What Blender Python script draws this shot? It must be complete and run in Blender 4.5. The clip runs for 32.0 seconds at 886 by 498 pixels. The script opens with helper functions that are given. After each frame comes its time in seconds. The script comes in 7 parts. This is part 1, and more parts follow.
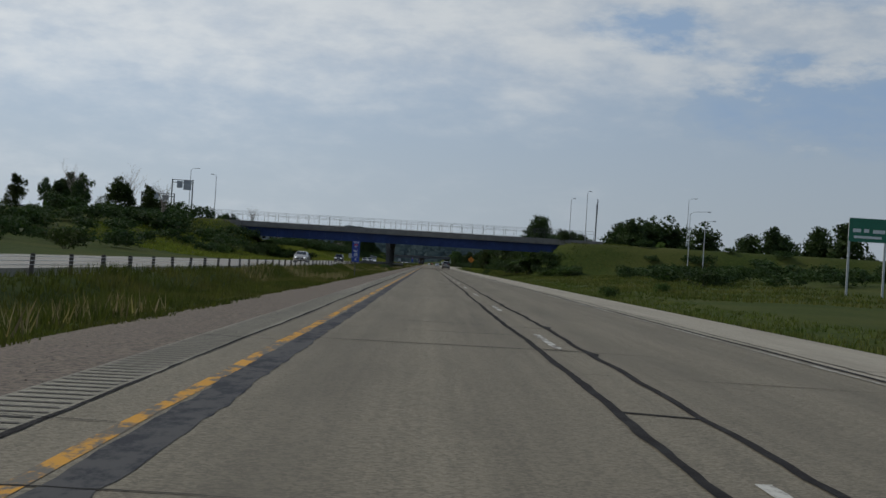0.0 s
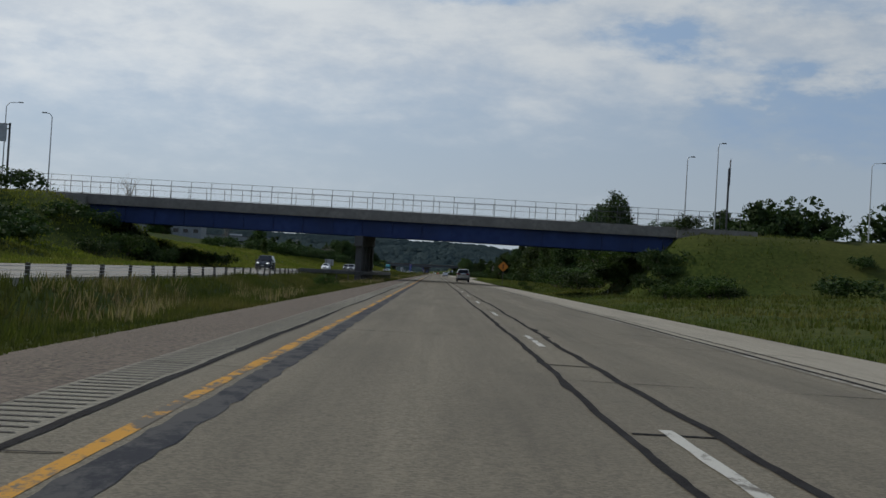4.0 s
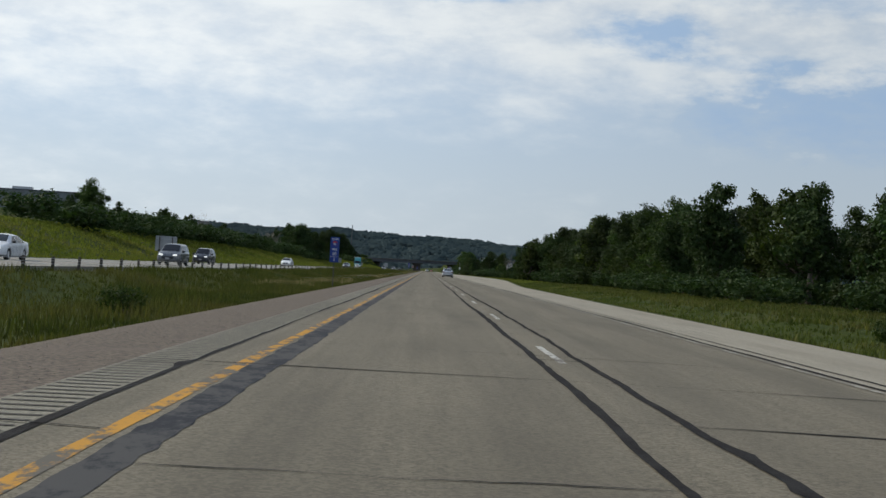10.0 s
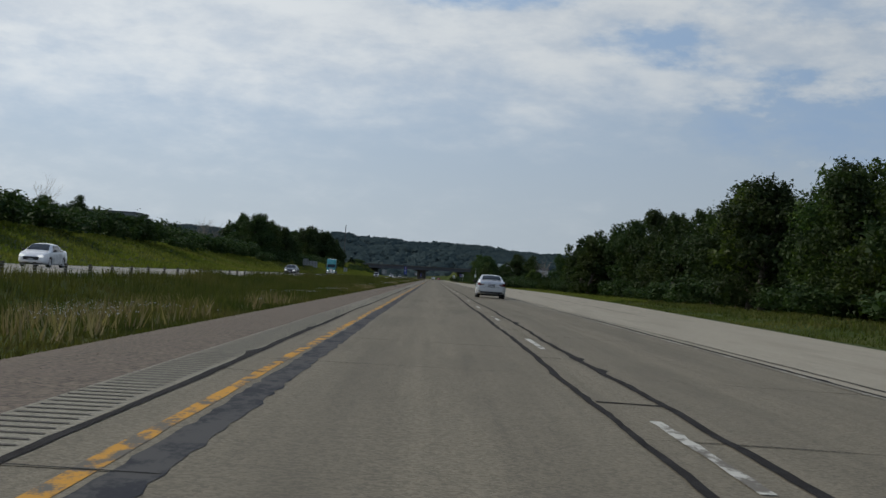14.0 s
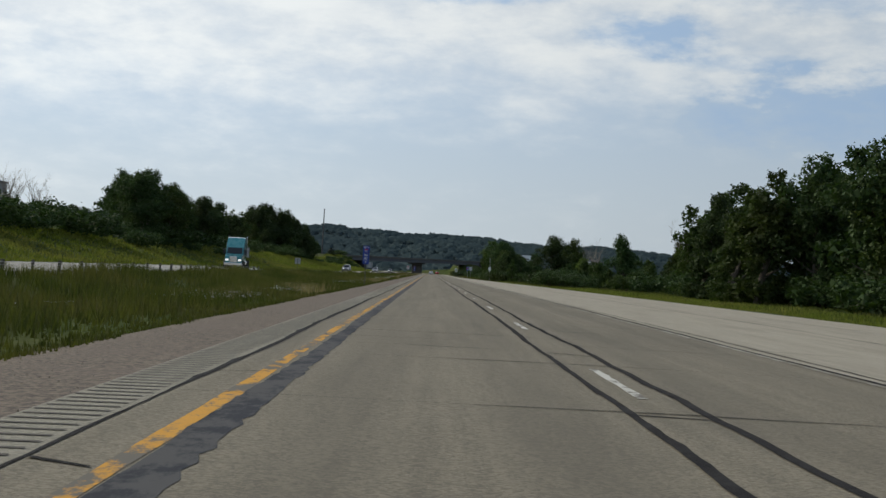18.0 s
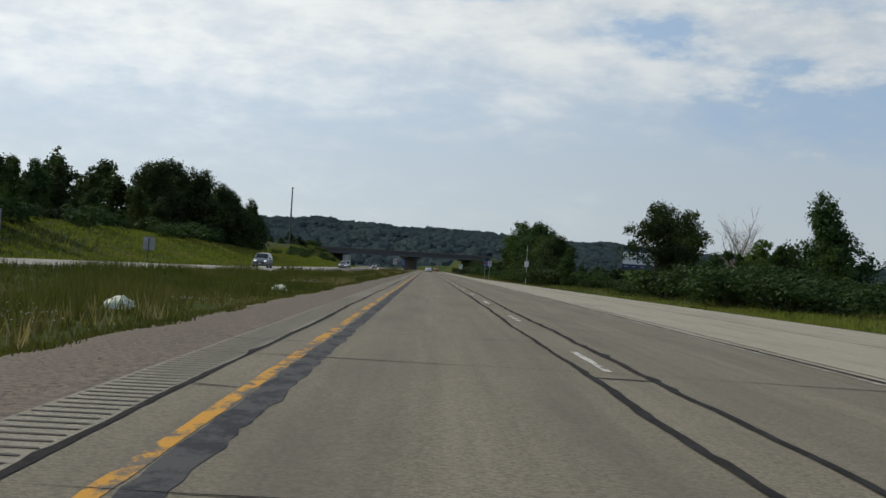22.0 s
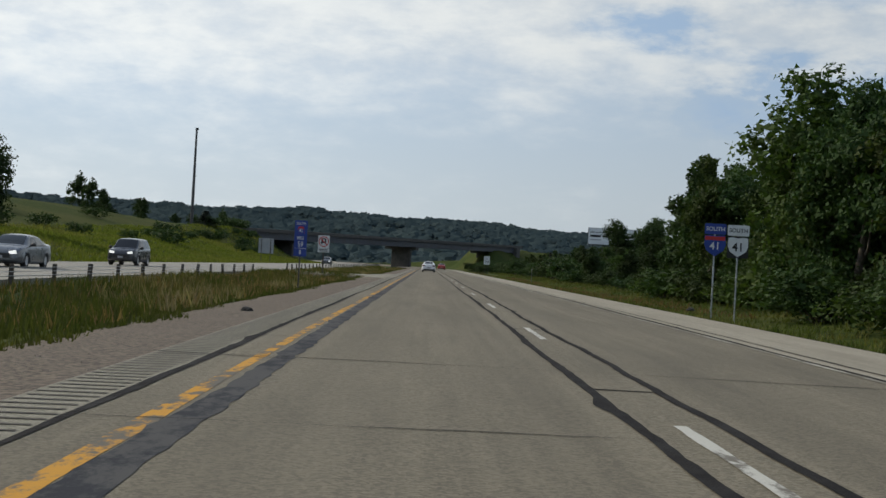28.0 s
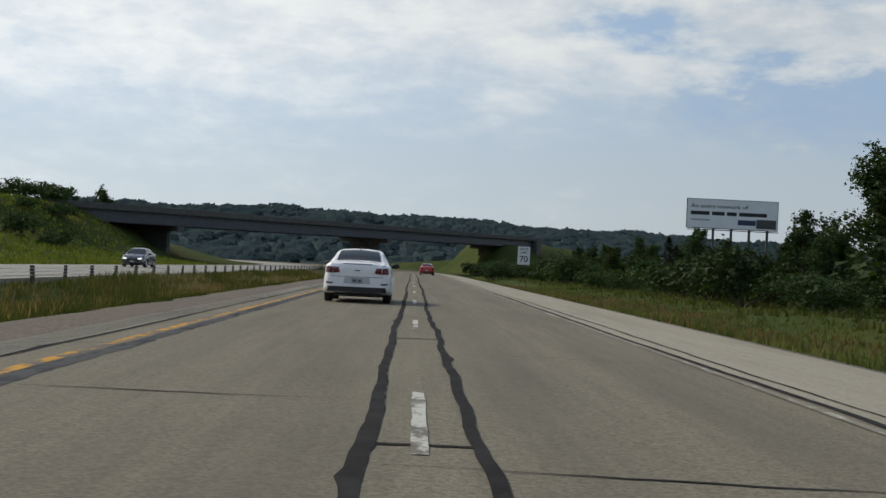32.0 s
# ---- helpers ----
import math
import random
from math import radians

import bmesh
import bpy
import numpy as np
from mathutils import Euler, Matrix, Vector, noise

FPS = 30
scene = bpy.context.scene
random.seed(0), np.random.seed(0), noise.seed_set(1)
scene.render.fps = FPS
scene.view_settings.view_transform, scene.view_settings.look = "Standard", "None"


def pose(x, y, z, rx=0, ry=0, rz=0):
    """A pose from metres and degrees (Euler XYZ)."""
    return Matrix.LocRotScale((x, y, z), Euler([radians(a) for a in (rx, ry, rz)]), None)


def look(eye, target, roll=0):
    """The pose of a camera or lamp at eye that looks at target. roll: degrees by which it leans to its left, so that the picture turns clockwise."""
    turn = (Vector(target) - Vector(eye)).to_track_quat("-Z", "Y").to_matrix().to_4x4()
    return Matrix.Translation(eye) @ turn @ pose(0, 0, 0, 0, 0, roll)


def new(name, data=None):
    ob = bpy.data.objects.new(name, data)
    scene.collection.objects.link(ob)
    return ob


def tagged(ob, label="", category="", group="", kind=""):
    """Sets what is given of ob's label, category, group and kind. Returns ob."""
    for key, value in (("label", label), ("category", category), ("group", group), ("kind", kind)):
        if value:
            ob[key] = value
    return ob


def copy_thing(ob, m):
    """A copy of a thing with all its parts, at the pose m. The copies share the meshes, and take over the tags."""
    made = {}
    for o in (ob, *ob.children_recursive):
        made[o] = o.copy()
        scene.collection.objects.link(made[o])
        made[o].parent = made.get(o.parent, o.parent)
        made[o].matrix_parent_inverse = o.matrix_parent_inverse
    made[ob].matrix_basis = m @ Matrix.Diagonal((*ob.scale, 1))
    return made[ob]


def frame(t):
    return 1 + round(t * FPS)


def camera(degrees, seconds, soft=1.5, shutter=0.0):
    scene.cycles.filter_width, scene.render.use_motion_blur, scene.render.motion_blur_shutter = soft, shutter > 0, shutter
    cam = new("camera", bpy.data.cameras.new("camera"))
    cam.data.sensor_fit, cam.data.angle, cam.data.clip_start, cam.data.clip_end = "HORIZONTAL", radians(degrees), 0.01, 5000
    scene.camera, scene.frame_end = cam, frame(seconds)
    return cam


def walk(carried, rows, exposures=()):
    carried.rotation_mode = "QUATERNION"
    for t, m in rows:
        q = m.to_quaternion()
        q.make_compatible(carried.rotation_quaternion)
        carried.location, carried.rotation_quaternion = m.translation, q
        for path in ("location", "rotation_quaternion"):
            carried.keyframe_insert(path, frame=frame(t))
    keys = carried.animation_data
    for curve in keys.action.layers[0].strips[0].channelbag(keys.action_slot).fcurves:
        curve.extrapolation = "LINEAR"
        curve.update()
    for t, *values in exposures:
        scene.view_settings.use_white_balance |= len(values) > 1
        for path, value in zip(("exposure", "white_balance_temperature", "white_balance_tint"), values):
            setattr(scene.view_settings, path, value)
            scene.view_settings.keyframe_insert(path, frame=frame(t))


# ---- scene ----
# camera height, and rows of time, sideways and forward place, turn, tilt and lean
EYE = 1.13
cam = camera(37.27, 32.0)
PATH = (
    (0, 1.823, 0.00, -0.627, 0.667, -3.456),
    (0.5, 1.834, 16.65, -0.570, 0.724, -3.409),
    (1, 1.856, 33.32, -0.504, 0.570, -3.372),
    (1.5, 1.901, 50.02, -0.458, 0.532, -3.353),
    (2, 1.979, 66.76, -0.614, 0.437, -3.362),
    (2.5, 1.964, 83.54, -0.521, 0.917, -3.338),
    (3, 1.913, 100.39, -0.405, 1.040, -3.323),
    (3.5, 1.918, 117.30, -0.379, 1.124, -3.345),
    (5.5, 1.725, 185.96, -0.488, 0.680, -3.613),
    (6, 1.677, 203.67, -0.584, 0.682, -3.572),
    (6.5, 1.640, 221.53, -0.635, 0.679, -3.528),
    (7, 1.675, 239.62, -0.679, 0.693, -3.510),
    (7.5, 1.723, 258.00, -0.727, 0.816, -3.529),
    (8, 1.689, 276.63, -0.808, 0.858, -3.547),
    (8.5, 1.716, 295.42, -0.794, 0.973, -3.537),
    (9, 1.772, 314.30, -0.800, 0.873, -3.519),
    (9.5, 1.834, 333.21, -0.718, 0.835, -3.503),
    (10, 1.895, 352.09, -0.714, 0.955, -3.508),
    (10.5, 1.971, 370.89, -0.812, 0.932, -3.541),
    (11, 2.008, 389.55, -0.776, 0.921, -3.586),
    (11.5, 2.088, 408.06, -0.753, 0.728, -3.642),
    (12, 2.121, 426.40, -0.539, 0.722, -3.672),
    (12.5, 2.106, 444.61, -0.306, 1.164, -3.724),
    (13, 2.034, 462.74, -0.278, 1.066, -3.797),
    (13.5, 1.884, 480.84, -0.367, 1.309, -3.824),
    (15.5, 1.624, 553.21, -0.572, 1.146, -3.004),
    (16, 1.648, 571.65, -0.539, 1.249, -2.985),
    (16.5, 1.711, 590.17, -0.529, 1.137, -3.015),
    (17, 1.713, 608.76, -0.478, 1.104, -3.057),
    (17.5, 1.677, 627.41, -0.507, 1.161, -3.113),
    (18, 1.630, 646.10, -0.568, 1.030, -3.165),
    (18.5, 1.606, 664.81, -0.462, 1.034, -3.202),
    (19, 1.556, 683.53, -0.515, 1.008, -3.220),
    (19.5, 1.545, 702.24, -0.574, 1.091, -3.233),
    (20, 1.509, 720.92, -0.603, 1.019, -3.280),
    (20.5, 1.477, 739.57, -0.544, 0.858, -3.361),
    (21, 1.445, 758.21, -0.479, 0.934, -3.456),
    (21.5, 1.455, 776.80, -0.567, 0.924, -3.537),
    (22, 1.475, 795.35, -0.721, 0.890, -3.561),
    (22.5, 1.477, 813.88, -0.755, 0.732, -3.511),
    (23, 1.425, 832.39, -0.696, 0.706, -3.431),
    (23.5, 1.471, 850.90, -0.664, 0.744, -3.384),
    (24, 1.533, 869.42, -0.679, 0.667, -3.394),
    (24.5, 1.595, 887.96, -0.681, 0.575, -3.420),
    (25, 1.640, 906.51, -0.750, 0.573, -3.425),
    (25.5, 1.633, 925.09, -0.788, 0.623, -3.384),
    (27.5, 1.739, 999.72, -0.690, 0.687, -3.178),
    (28, 1.787, 1018.50, -0.710, 0.702, -3.157),
    (28.5, 1.862, 1037.30, -0.808, 0.634, -3.201),
    (29, 1.975, 1056.09, -0.987, 0.602, -3.276),
    (29.5, 2.142, 1074.90, -1.259, 0.632, -3.340),
    (30, 2.402, 1093.72, -1.437, 0.659, -3.360),
    (30.5, 2.716, 1112.55, -1.512, 0.611, -3.285),
    (31, 3.046, 1131.40, -1.497, 0.636, -3.046),
    (31.5, 3.342, 1150.28, -1.417, 0.621, -2.850),
    (32, 3.647, 1169.19, -1.294, 0.788, -2.750),
)
# the clip's camera opens up once past the first overpass
EXPOSURES = ((0, -0.5, 6350, 8), (1.0, -0.62, 6350, 8), (2.0, -0.48, 6350, 8), (7.0, -0.42, 6350, 8), (8.2, 0.05, 6500, 7), (9.5, 0.05, 6500, 7), (11.0, -0.38, 6350, 8), (13.5, -0.38, 6350, 8), (16.0, -0.15, 6500, 7), (19.0, -0.07, 6600, 7), (24.0, -0.07, 6650, 7), (32.0, -0.07, 6650, 7))
walk(cam, [(t, pose(x, y, EYE, 90 + tilt, lean, turn)) for t, x, y, turn, tilt, lean in PATH], EXPOSURES)


# the plan: bend of the road, banks, ramps of the overpasses, paved crossover, lane dashes
BEND_Y, BEND_R = 1345.0, 1000.0
LEFT_BANK = 3.4
RAMPS = ((302.0, -0.045, 8.0, 7.6, -42.0, 31.0), (1440.0, 1.94, 7.4, 8.6, -46.0, 36.0))
CROSS_Y0, CROSS_Y1 = 1123.0, 1132.5
DASH_END = 7.23
# world, sun and exposure
SUN_AZ, SUN_EL = -67.0, 38.0
world = bpy.data.worlds.new("sky")
scene.world = world
world.use_nodes = True


class Tree:
    """Small helper to wire shader nodes."""

    def __init__(self, tree):
        self.t = tree
        tree.nodes.clear()

    def n(self, kind, ins=None, smooth=False):
        node = self.t.nodes.new(kind)
        if smooth:
            node.interpolation_type = "SMOOTHSTEP"
        for k, v in (ins or {}).items():
            if hasattr(v, "is_output"):
                self.t.links.new(v, node.inputs[k])
            else:
                node.inputs[k].default_value = v
        return node

    def math(self, op, a, b=0.0, c=0.0, clamp=False):
        node = self.n("ShaderNodeMath", {0: a, 1: b, 2: c})
        node.operation, node.use_clamp = op, clamp
        return node.outputs[0]

    def mix(self, fac, a, b, kind="MIX"):
        node = self.t.nodes.new("ShaderNodeMix")
        node.data_type, node.blend_type = "RGBA", kind
        for k, v in ((0, fac), (6, a), (7, b)):
            if hasattr(v, "is_output"):
                self.t.links.new(v, node.inputs[k])
            else:
                node.inputs[k].default_value = (*v, 1) if isinstance(v, tuple) and len(v) == 3 else v
        return node.outputs[2]

    def ramp(self, fac, a, b):
        return self.n("ShaderNodeMapRange", {0: fac, 1: a, 2: b}, smooth=True).outputs[0]


def build_sky():
    t = Tree(world.node_tree)
    sky = t.n("ShaderNodeTexSky")
    sky.sky_type, sky.sun_disc, sky.sun_elevation, sky.sun_rotation = "NISHITA", False, radians(SUN_EL), radians(SUN_AZ)
    sky.dust_density = 1.6
    way = t.n("ShaderNodeTexCoord").outputs["Generated"]
    sep = t.n("ShaderNodeSeparateXYZ", {0: way})
    up = sep.outputs[2]
    flat = t.n("ShaderNodeMapping", {0: way, 3: (1.0, 1.0, 3.2)}).outputs[0]
    sheet = t.n("ShaderNodeTexNoise", {"Vector": flat, "Scale": 5.0, "Detail": 9.0, "Roughness": 0.6, "Distortion": 0.4}).outputs[0]
    wisps = t.n("ShaderNodeTexNoise", {"Vector": t.n("ShaderNodeMapping", {0: way, 2: (0.0, 0.35, 0.0), 3: (1.0, 1.0, 3.0)}).outputs[0],
                                       "Scale": 11.0, "Detail": 8.0, "Roughness": 0.55, "Distortion": 0.3}).outputs[0]
    wob = t.n("ShaderNodeTexNoise", {"Vector": t.n("ShaderNodeMapping", {0: way, 3: (1.0, 1.0, 2.4)}).outputs[0], "Scale": 26.0, "Detail": 7.0, "Roughness": 0.6}).outputs[0]
    across = t.math("DIVIDE", sep.outputs[0], t.math("MAXIMUM", sep.outputs[1], 0.05))
    # blue gaps in the cloud sheet: direction, height, widths and depth of each
    holes = 0.0
    for ax, el, wx, wz, amt in BLUE_HOLES:
        dx = t.math("DIVIDE", t.math("SUBTRACT", across, ax), wx)
        dz = t.math("DIVIDE", t.math("SUBTRACT", up, el), wz)
        r2 = t.math("ADD", t.math("MULTIPLY", dx, dx), t.math("MULTIPLY", dz, dz))
        r2 = t.math("ADD", r2, t.math("MULTIPLY", t.math("SUBTRACT", wob, 0.5), 4.0))
        holes = t.math("ADD", holes, t.math("MULTIPLY", t.ramp(r2, 1.9, -0.5), amt))
    # the cloud sheet lies ahead and low; higher up the sky opens
    ahead = t.math("MULTIPLY", t.ramp(up, 0.62, 0.24), t.ramp(sep.outputs[1], -0.5, 0.3))
    dens = t.math("ADD", t.math("MULTIPLY", sheet, 0.55), t.math("MULTIPLY", wisps, 0.45))
    body = t.math("ADD", t.math("MULTIPLY", t.ramp(up, 0.07, 0.19), 0.62), t.math("MULTIPLY", t.math("SUBTRACT", dens, 0.5), 1.1))
    body = t.math("ADD", body, t.math("MULTIPLY", t.ramp(across, 0.25, -0.35), 0.22))
    body = t.math("ADD", body, t.math("MULTIPLY", t.math("SUBTRACT", wob, 0.5), 0.55))
    cover = t.math("SUBTRACT", t.ramp(body, 0.05, 0.85), holes, clamp=True)
    cover = t.math("MULTIPLY", cover, t.math("ADD", t.math("MULTIPLY", ahead, 0.75), 0.25))
    blue = t.mix(t.ramp(up, 0.02, 0.17), SKY_LOW, SKY_MID)
    blue = t.mix(t.ramp(up, 0.2, 0.6), blue, SKY_HIGH)
    base = t.mix(0.85, t.mix(1.0, sky.outputs[0], (SKY_K, SKY_K, SKY_K), "MULTIPLY"), blue)
    base = t.mix(t.math("MULTIPLY", holes, 0.55, clamp=True), base, SKY_GAP)
    col = t.mix(cover, base, t.mix(t.ramp(t.math("ADD", t.math("MULTIPLY", wisps, 0.6), t.math("MULTIPLY", wob, 0.4)), 0.34, 0.64), CLOUD_LOW, CLOUD_HIGH))
    # the sun stands on the inner side, so the sky is brighter there
    sunny = t.math("MULTIPLY", t.math("SUBTRACT", 1.14, t.math("MULTIPLY", t.ramp(across, -0.32, 0.36), 0.27)), SKY_STRENGTH)
    bg = t.n("ShaderNodeBackground", {0: col, 1: sunny})
    t.n("ShaderNodeOutputWorld", {0: bg.outputs[0]})


SKY_STRENGTH, SKY_K = 0.1, 0.6
SKY_LOW, SKY_MID, SKY_HIGH, SKY_GAP = (5.9, 6.7, 7.6), (5.0, 6.3, 8.1), (1.0, 1.9, 3.9), (3.1, 4.8, 7.6)
CLOUD_LOW, CLOUD_HIGH = (6.6, 7.1, 7.8), (8.2, 8.5, 8.8)
BLUE_HOLES = ((0.02, 0.214, 0.08, 0.010, 0.9), (0.165, 0.184, 0.045, 0.014, 0.85), (0.33, 0.13, 0.12, 0.03, 0.85), (0.30, 0.212, 0.10, 0.012, 0.5), (0.24, 0.165, 0.05, 0.006, 0.5))
build_sky()

sun = new("sun", bpy.data.lights.new("sun", "SUN"))
sun.data.energy, sun.data.angle, sun.data.color = 3.15, radians(0.8), (1.0, 0.91, 0.77)
_s = Vector((math.sin(radians(SUN_AZ)) * math.cos(radians(SUN_EL)), math.cos(radians(SUN_AZ)) * math.cos(radians(SUN_EL)), math.sin(radians(SUN_EL))))
sun.matrix_world = look(_s * 400, (0, 0, 0))


# ---------------------------------------------------------------- materials
def mat(name, c1, c2=None, scale=4.0, rough=0.7, metal=0.0, bump=0.0, bump_scale=60.0, c3=None, scale3=0.4, amt3=0.5,
        coords="Object", vary=0.0, emit=0.0, spec=0.5, stretch=(1, 1, 1), coat=0.0, detail=6.0, alpha=1.0, translucent=0.0):
    m = bpy.data.materials.new(name)
    m.use_nodes = True
    t = Tree(m.node_tree)
    if coords == "World":
        vec = t.n("ShaderNodeNewGeometry").outputs["Position"]
    else:
        vec = t.n("ShaderNodeTexCoord").outputs["Object"]
    if stretch != (1, 1, 1):
        vec = t.n("ShaderNodeMapping", {0: vec, 3: stretch}).outputs[0]
    c2 = c2 or c1
    fine = t.n("ShaderNodeTexNoise", {"Vector": vec, "Scale": scale, "Detail": detail, "Roughness": 0.62}).outputs[0]
    col = t.mix(t.ramp(fine, 0.32, 0.68), c1, c2)
    if c3:
        wide = t.n("ShaderNodeTexNoise", {"Vector": vec, "Scale": scale3, "Detail": 5.0, "Roughness": 0.6}).outputs[0]
        col = t.mix(t.math("MULTIPLY", t.ramp(wide, 0.42, 0.68), amt3), col, c3)
    if vary:
        rnd = t.n("ShaderNodeObjectInfo").outputs["Random"]
        hsv = t.n("ShaderNodeHueSaturation", {"Value": t.math("ADD", t.math("MULTIPLY", rnd, vary * 2), 1 - vary), "Color": col,
                                              "Hue": t.math("ADD", t.math("MULTIPLY", rnd, vary * 0.1), 0.5 - vary * 0.05)})
        isl = t.n("ShaderNodeNewGeometry").outputs["Random Per Island"]
        col = t.n("ShaderNodeHueSaturation", {"Value": t.math("ADD", t.math("MULTIPLY", isl, vary * 1.6), 1 - vary * 0.8), "Color": hsv.outputs[0]}).outputs[0]
    b = t.n("ShaderNodeBsdfPrincipled", {"Base Color": col, "Metallic": metal, "Specular IOR Level": spec, "Coat Weight": coat})
    r = t.math("ADD", t.math("MULTIPLY", t.math("SUBTRACT", fine, 0.5), 0.25), rough, clamp=True)
    t.t.links.new(r, b.inputs["Roughness"])
    if emit:
        t.t.links.new(col, b.inputs["Emission Color"])
        b.inputs["Emission Strength"].default_value = emit
    if bump:
        grain = t.n("ShaderNodeTexNoise", {"Vector": vec, "Scale": bump_scale, "Detail": 4.0}).outputs[0]
        t.t.links.new(t.n("ShaderNodeBump", {"Strength": bump, "Distance": 0.02, "Height": grain}).outputs[0], b.inputs["Normal"])
    out = b.outputs[0]
    if translucent:
        tr = t.n("ShaderNodeBsdfTranslucent", {0: t.mix(1.0, col, (1.3, 1.5, 0.7), "MULTIPLY")})
        out = t.n("ShaderNodeMixShader", {0: translucent, 1: out, 2: tr.outputs[0]}).outputs[0]
    t.n("ShaderNodeOutputMaterial", {0: out})
    return m


def glass(name, tint, rough=0.03):
    m = bpy.data.materials.new(name)
    m.use_nodes = True
    t = Tree(m.node_tree)
    b = t.n("ShaderNodeBsdfPrincipled", {"Base Color": (*tint, 1), "Roughness": rough, "Specular IOR Level": 0.35})
    t.n("ShaderNodeOutputMaterial", {0: b.outputs[0]})
    return m


def pavement(name, c1, c2, dark, seed, tyre_tracks=()):
    """Worn road surface: aggregate grain, blotches, faint darker bands where wheels run (lane middles given in metres)."""
    m = bpy.data.materials.new(name)
    m.use_nodes = True
    t = Tree(m.node_tree)
    pos = t.n("ShaderNodeNewGeometry").outputs["Position"]
    sep = t.n("ShaderNodeSeparateXYZ", {0: pos})
    grain = t.n("ShaderNodeTexNoise", {"Vector": pos, "Scale": 55.0, "Detail": 5.0, "Roughness": 0.8}).outputs[0]
    stones = t.n("ShaderNodeTexVoronoi", {"Vector": pos, "Scale": 42.0}).outputs["Color"]
    stone = t.n("ShaderNodeSeparateColor", {0: stones}).outputs[0]
    patch = t.n("ShaderNodeTexNoise", {"Vector": t.n("ShaderNodeMapping", {0: pos, 1: (seed, seed, 0), 3: (1.0, 0.12, 1.0)}).outputs[0],
                                       "Scale": 0.9, "Detail": 6.0, "Roughness": 0.6}).outputs[0]
    streak = t.n("ShaderNodeTexNoise", {"Vector": t.n("ShaderNodeMapping", {0: pos, 1: (seed * 2, 0, 0), 3: (1.0, 0.02, 1.0)}).outputs[0],
                                        "Scale": 4.5, "Detail": 5.0, "Roughness": 0.6}).outputs[0]
    tone = t.math("ADD", t.math("MULTIPLY", grain, 0.45), t.math("ADD", t.math("MULTIPLY", stone, 0.25), t.math("MULTIPLY", streak, 0.3)))
    col = t.mix(t.ramp(tone, 0.34, 0.66), c1, c2)
    pits = t.n("ShaderNodeTexNoise", {"Vector": pos, "Scale": 19.0, "Detail": 4.0, "Roughness": 0.65}).outputs[0]
    col = t.mix(t.math("MULTIPLY", t.ramp(pits, 0.60, 0.72), 0.5), col, dark)
    col = t.mix(t.math("MULTIPLY", t.ramp(pits, 0.40, 0.28), 0.25), col, tuple(v * 1.2 for v in c2))
    col = t.mix(t.math("MULTIPLY", t.ramp(patch, 0.45, 0.72), 0.45), col, dark)
    for x in tyre_tracks:
        d = t.math("ABSOLUTE", t.math("SUBTRACT", sep.outputs[0], x))
        band = t.math("MULTIPLY", t.ramp(d, 0.75, 0.05), t.math("MULTIPLY", patch, 0.55))
        col = t.mix(band, col, dark)
    b = t.n("ShaderNodeBsdfPrincipled", {"Base Color": col, "Roughness": 0.8, "Specular IOR Level": 0.24})
    t.t.links.new(t.n("ShaderNodeBump", {"Strength": 0.3, "Distance": 0.01, "Height": t.math("ADD", grain, stone)}).outputs[0], b.inputs["Normal"])
    t.n("ShaderNodeOutputMaterial", {0: b.outputs[0]})
    return m


def worn_paint(name, paint, under, lo, hi, rough=0.75):
    """Road paint worn through to the pavement in ragged patches."""
    m = bpy.data.materials.new(name)
    m.use_nodes = True
    t = Tree(m.node_tree)
    pos = t.n("ShaderNodeNewGeometry").outputs["Position"]
    w = t.n("ShaderNodeTexNoise", {"Vector": t.n("ShaderNodeMapping", {0: pos, 3: (1.6, 0.7, 1)}).outputs[0], "Scale": 2.6, "Detail": 9.0, "Roughness": 0.72}).outputs[0]
    wide = t.n("ShaderNodeTexNoise", {"Vector": pos, "Scale": 0.35, "Detail": 2.0}).outputs[0]
    g = t.n("ShaderNodeTexNoise", {"Vector": pos, "Scale": 40.0, "Detail": 3.0}).outputs[0]
    amount = t.ramp(t.math("ADD", w, t.math("MULTIPLY", t.math("SUBTRACT", wide, 0.5), 0.5)), lo, hi)
    col = t.mix(amount, under, t.mix(g, paint, t.mix(0.35, paint, under)))
    b = t.n("ShaderNodeBsdfPrincipled", {"Base Color": col, "Roughness": rough, "Specular IOR Level": 0.12})
    t.n("ShaderNodeOutputMaterial", {0: b.outputs[0]})
    return m


ASPHALT = pavement("asphalt", (0.113, 0.1, 0.073), (0.218, 0.194, 0.141), (0.092, 0.082, 0.061), 3.0, (1.0, 2.75, 4.75, 6.5))
SHOULDER_ASPHALT = pavement("shoulder_asphalt", (0.165, 0.156, 0.122), (0.275, 0.258, 0.203), (0.14, 0.13, 0.102), 9.0)
CONCRETE_ROAD = pavement("concrete_shoulder", (0.235, 0.214, 0.166), (0.36, 0.33, 0.262), (0.18, 0.162, 0.126), 17.0)
FAR_ROAD = pavement("far_road", (0.24, 0.23, 0.2), (0.32, 0.305, 0.27), (0.19, 0.18, 0.16), 23.0)
GRAVEL = mat("gravel", (0.03, 0.023, 0.016), (0.19, 0.152, 0.113), 15.0, 0.95, bump=0.9, bump_scale=34.0, c3=(0.13, 0.1, 0.08), scale3=0.7, amt3=0.45, coords="World")
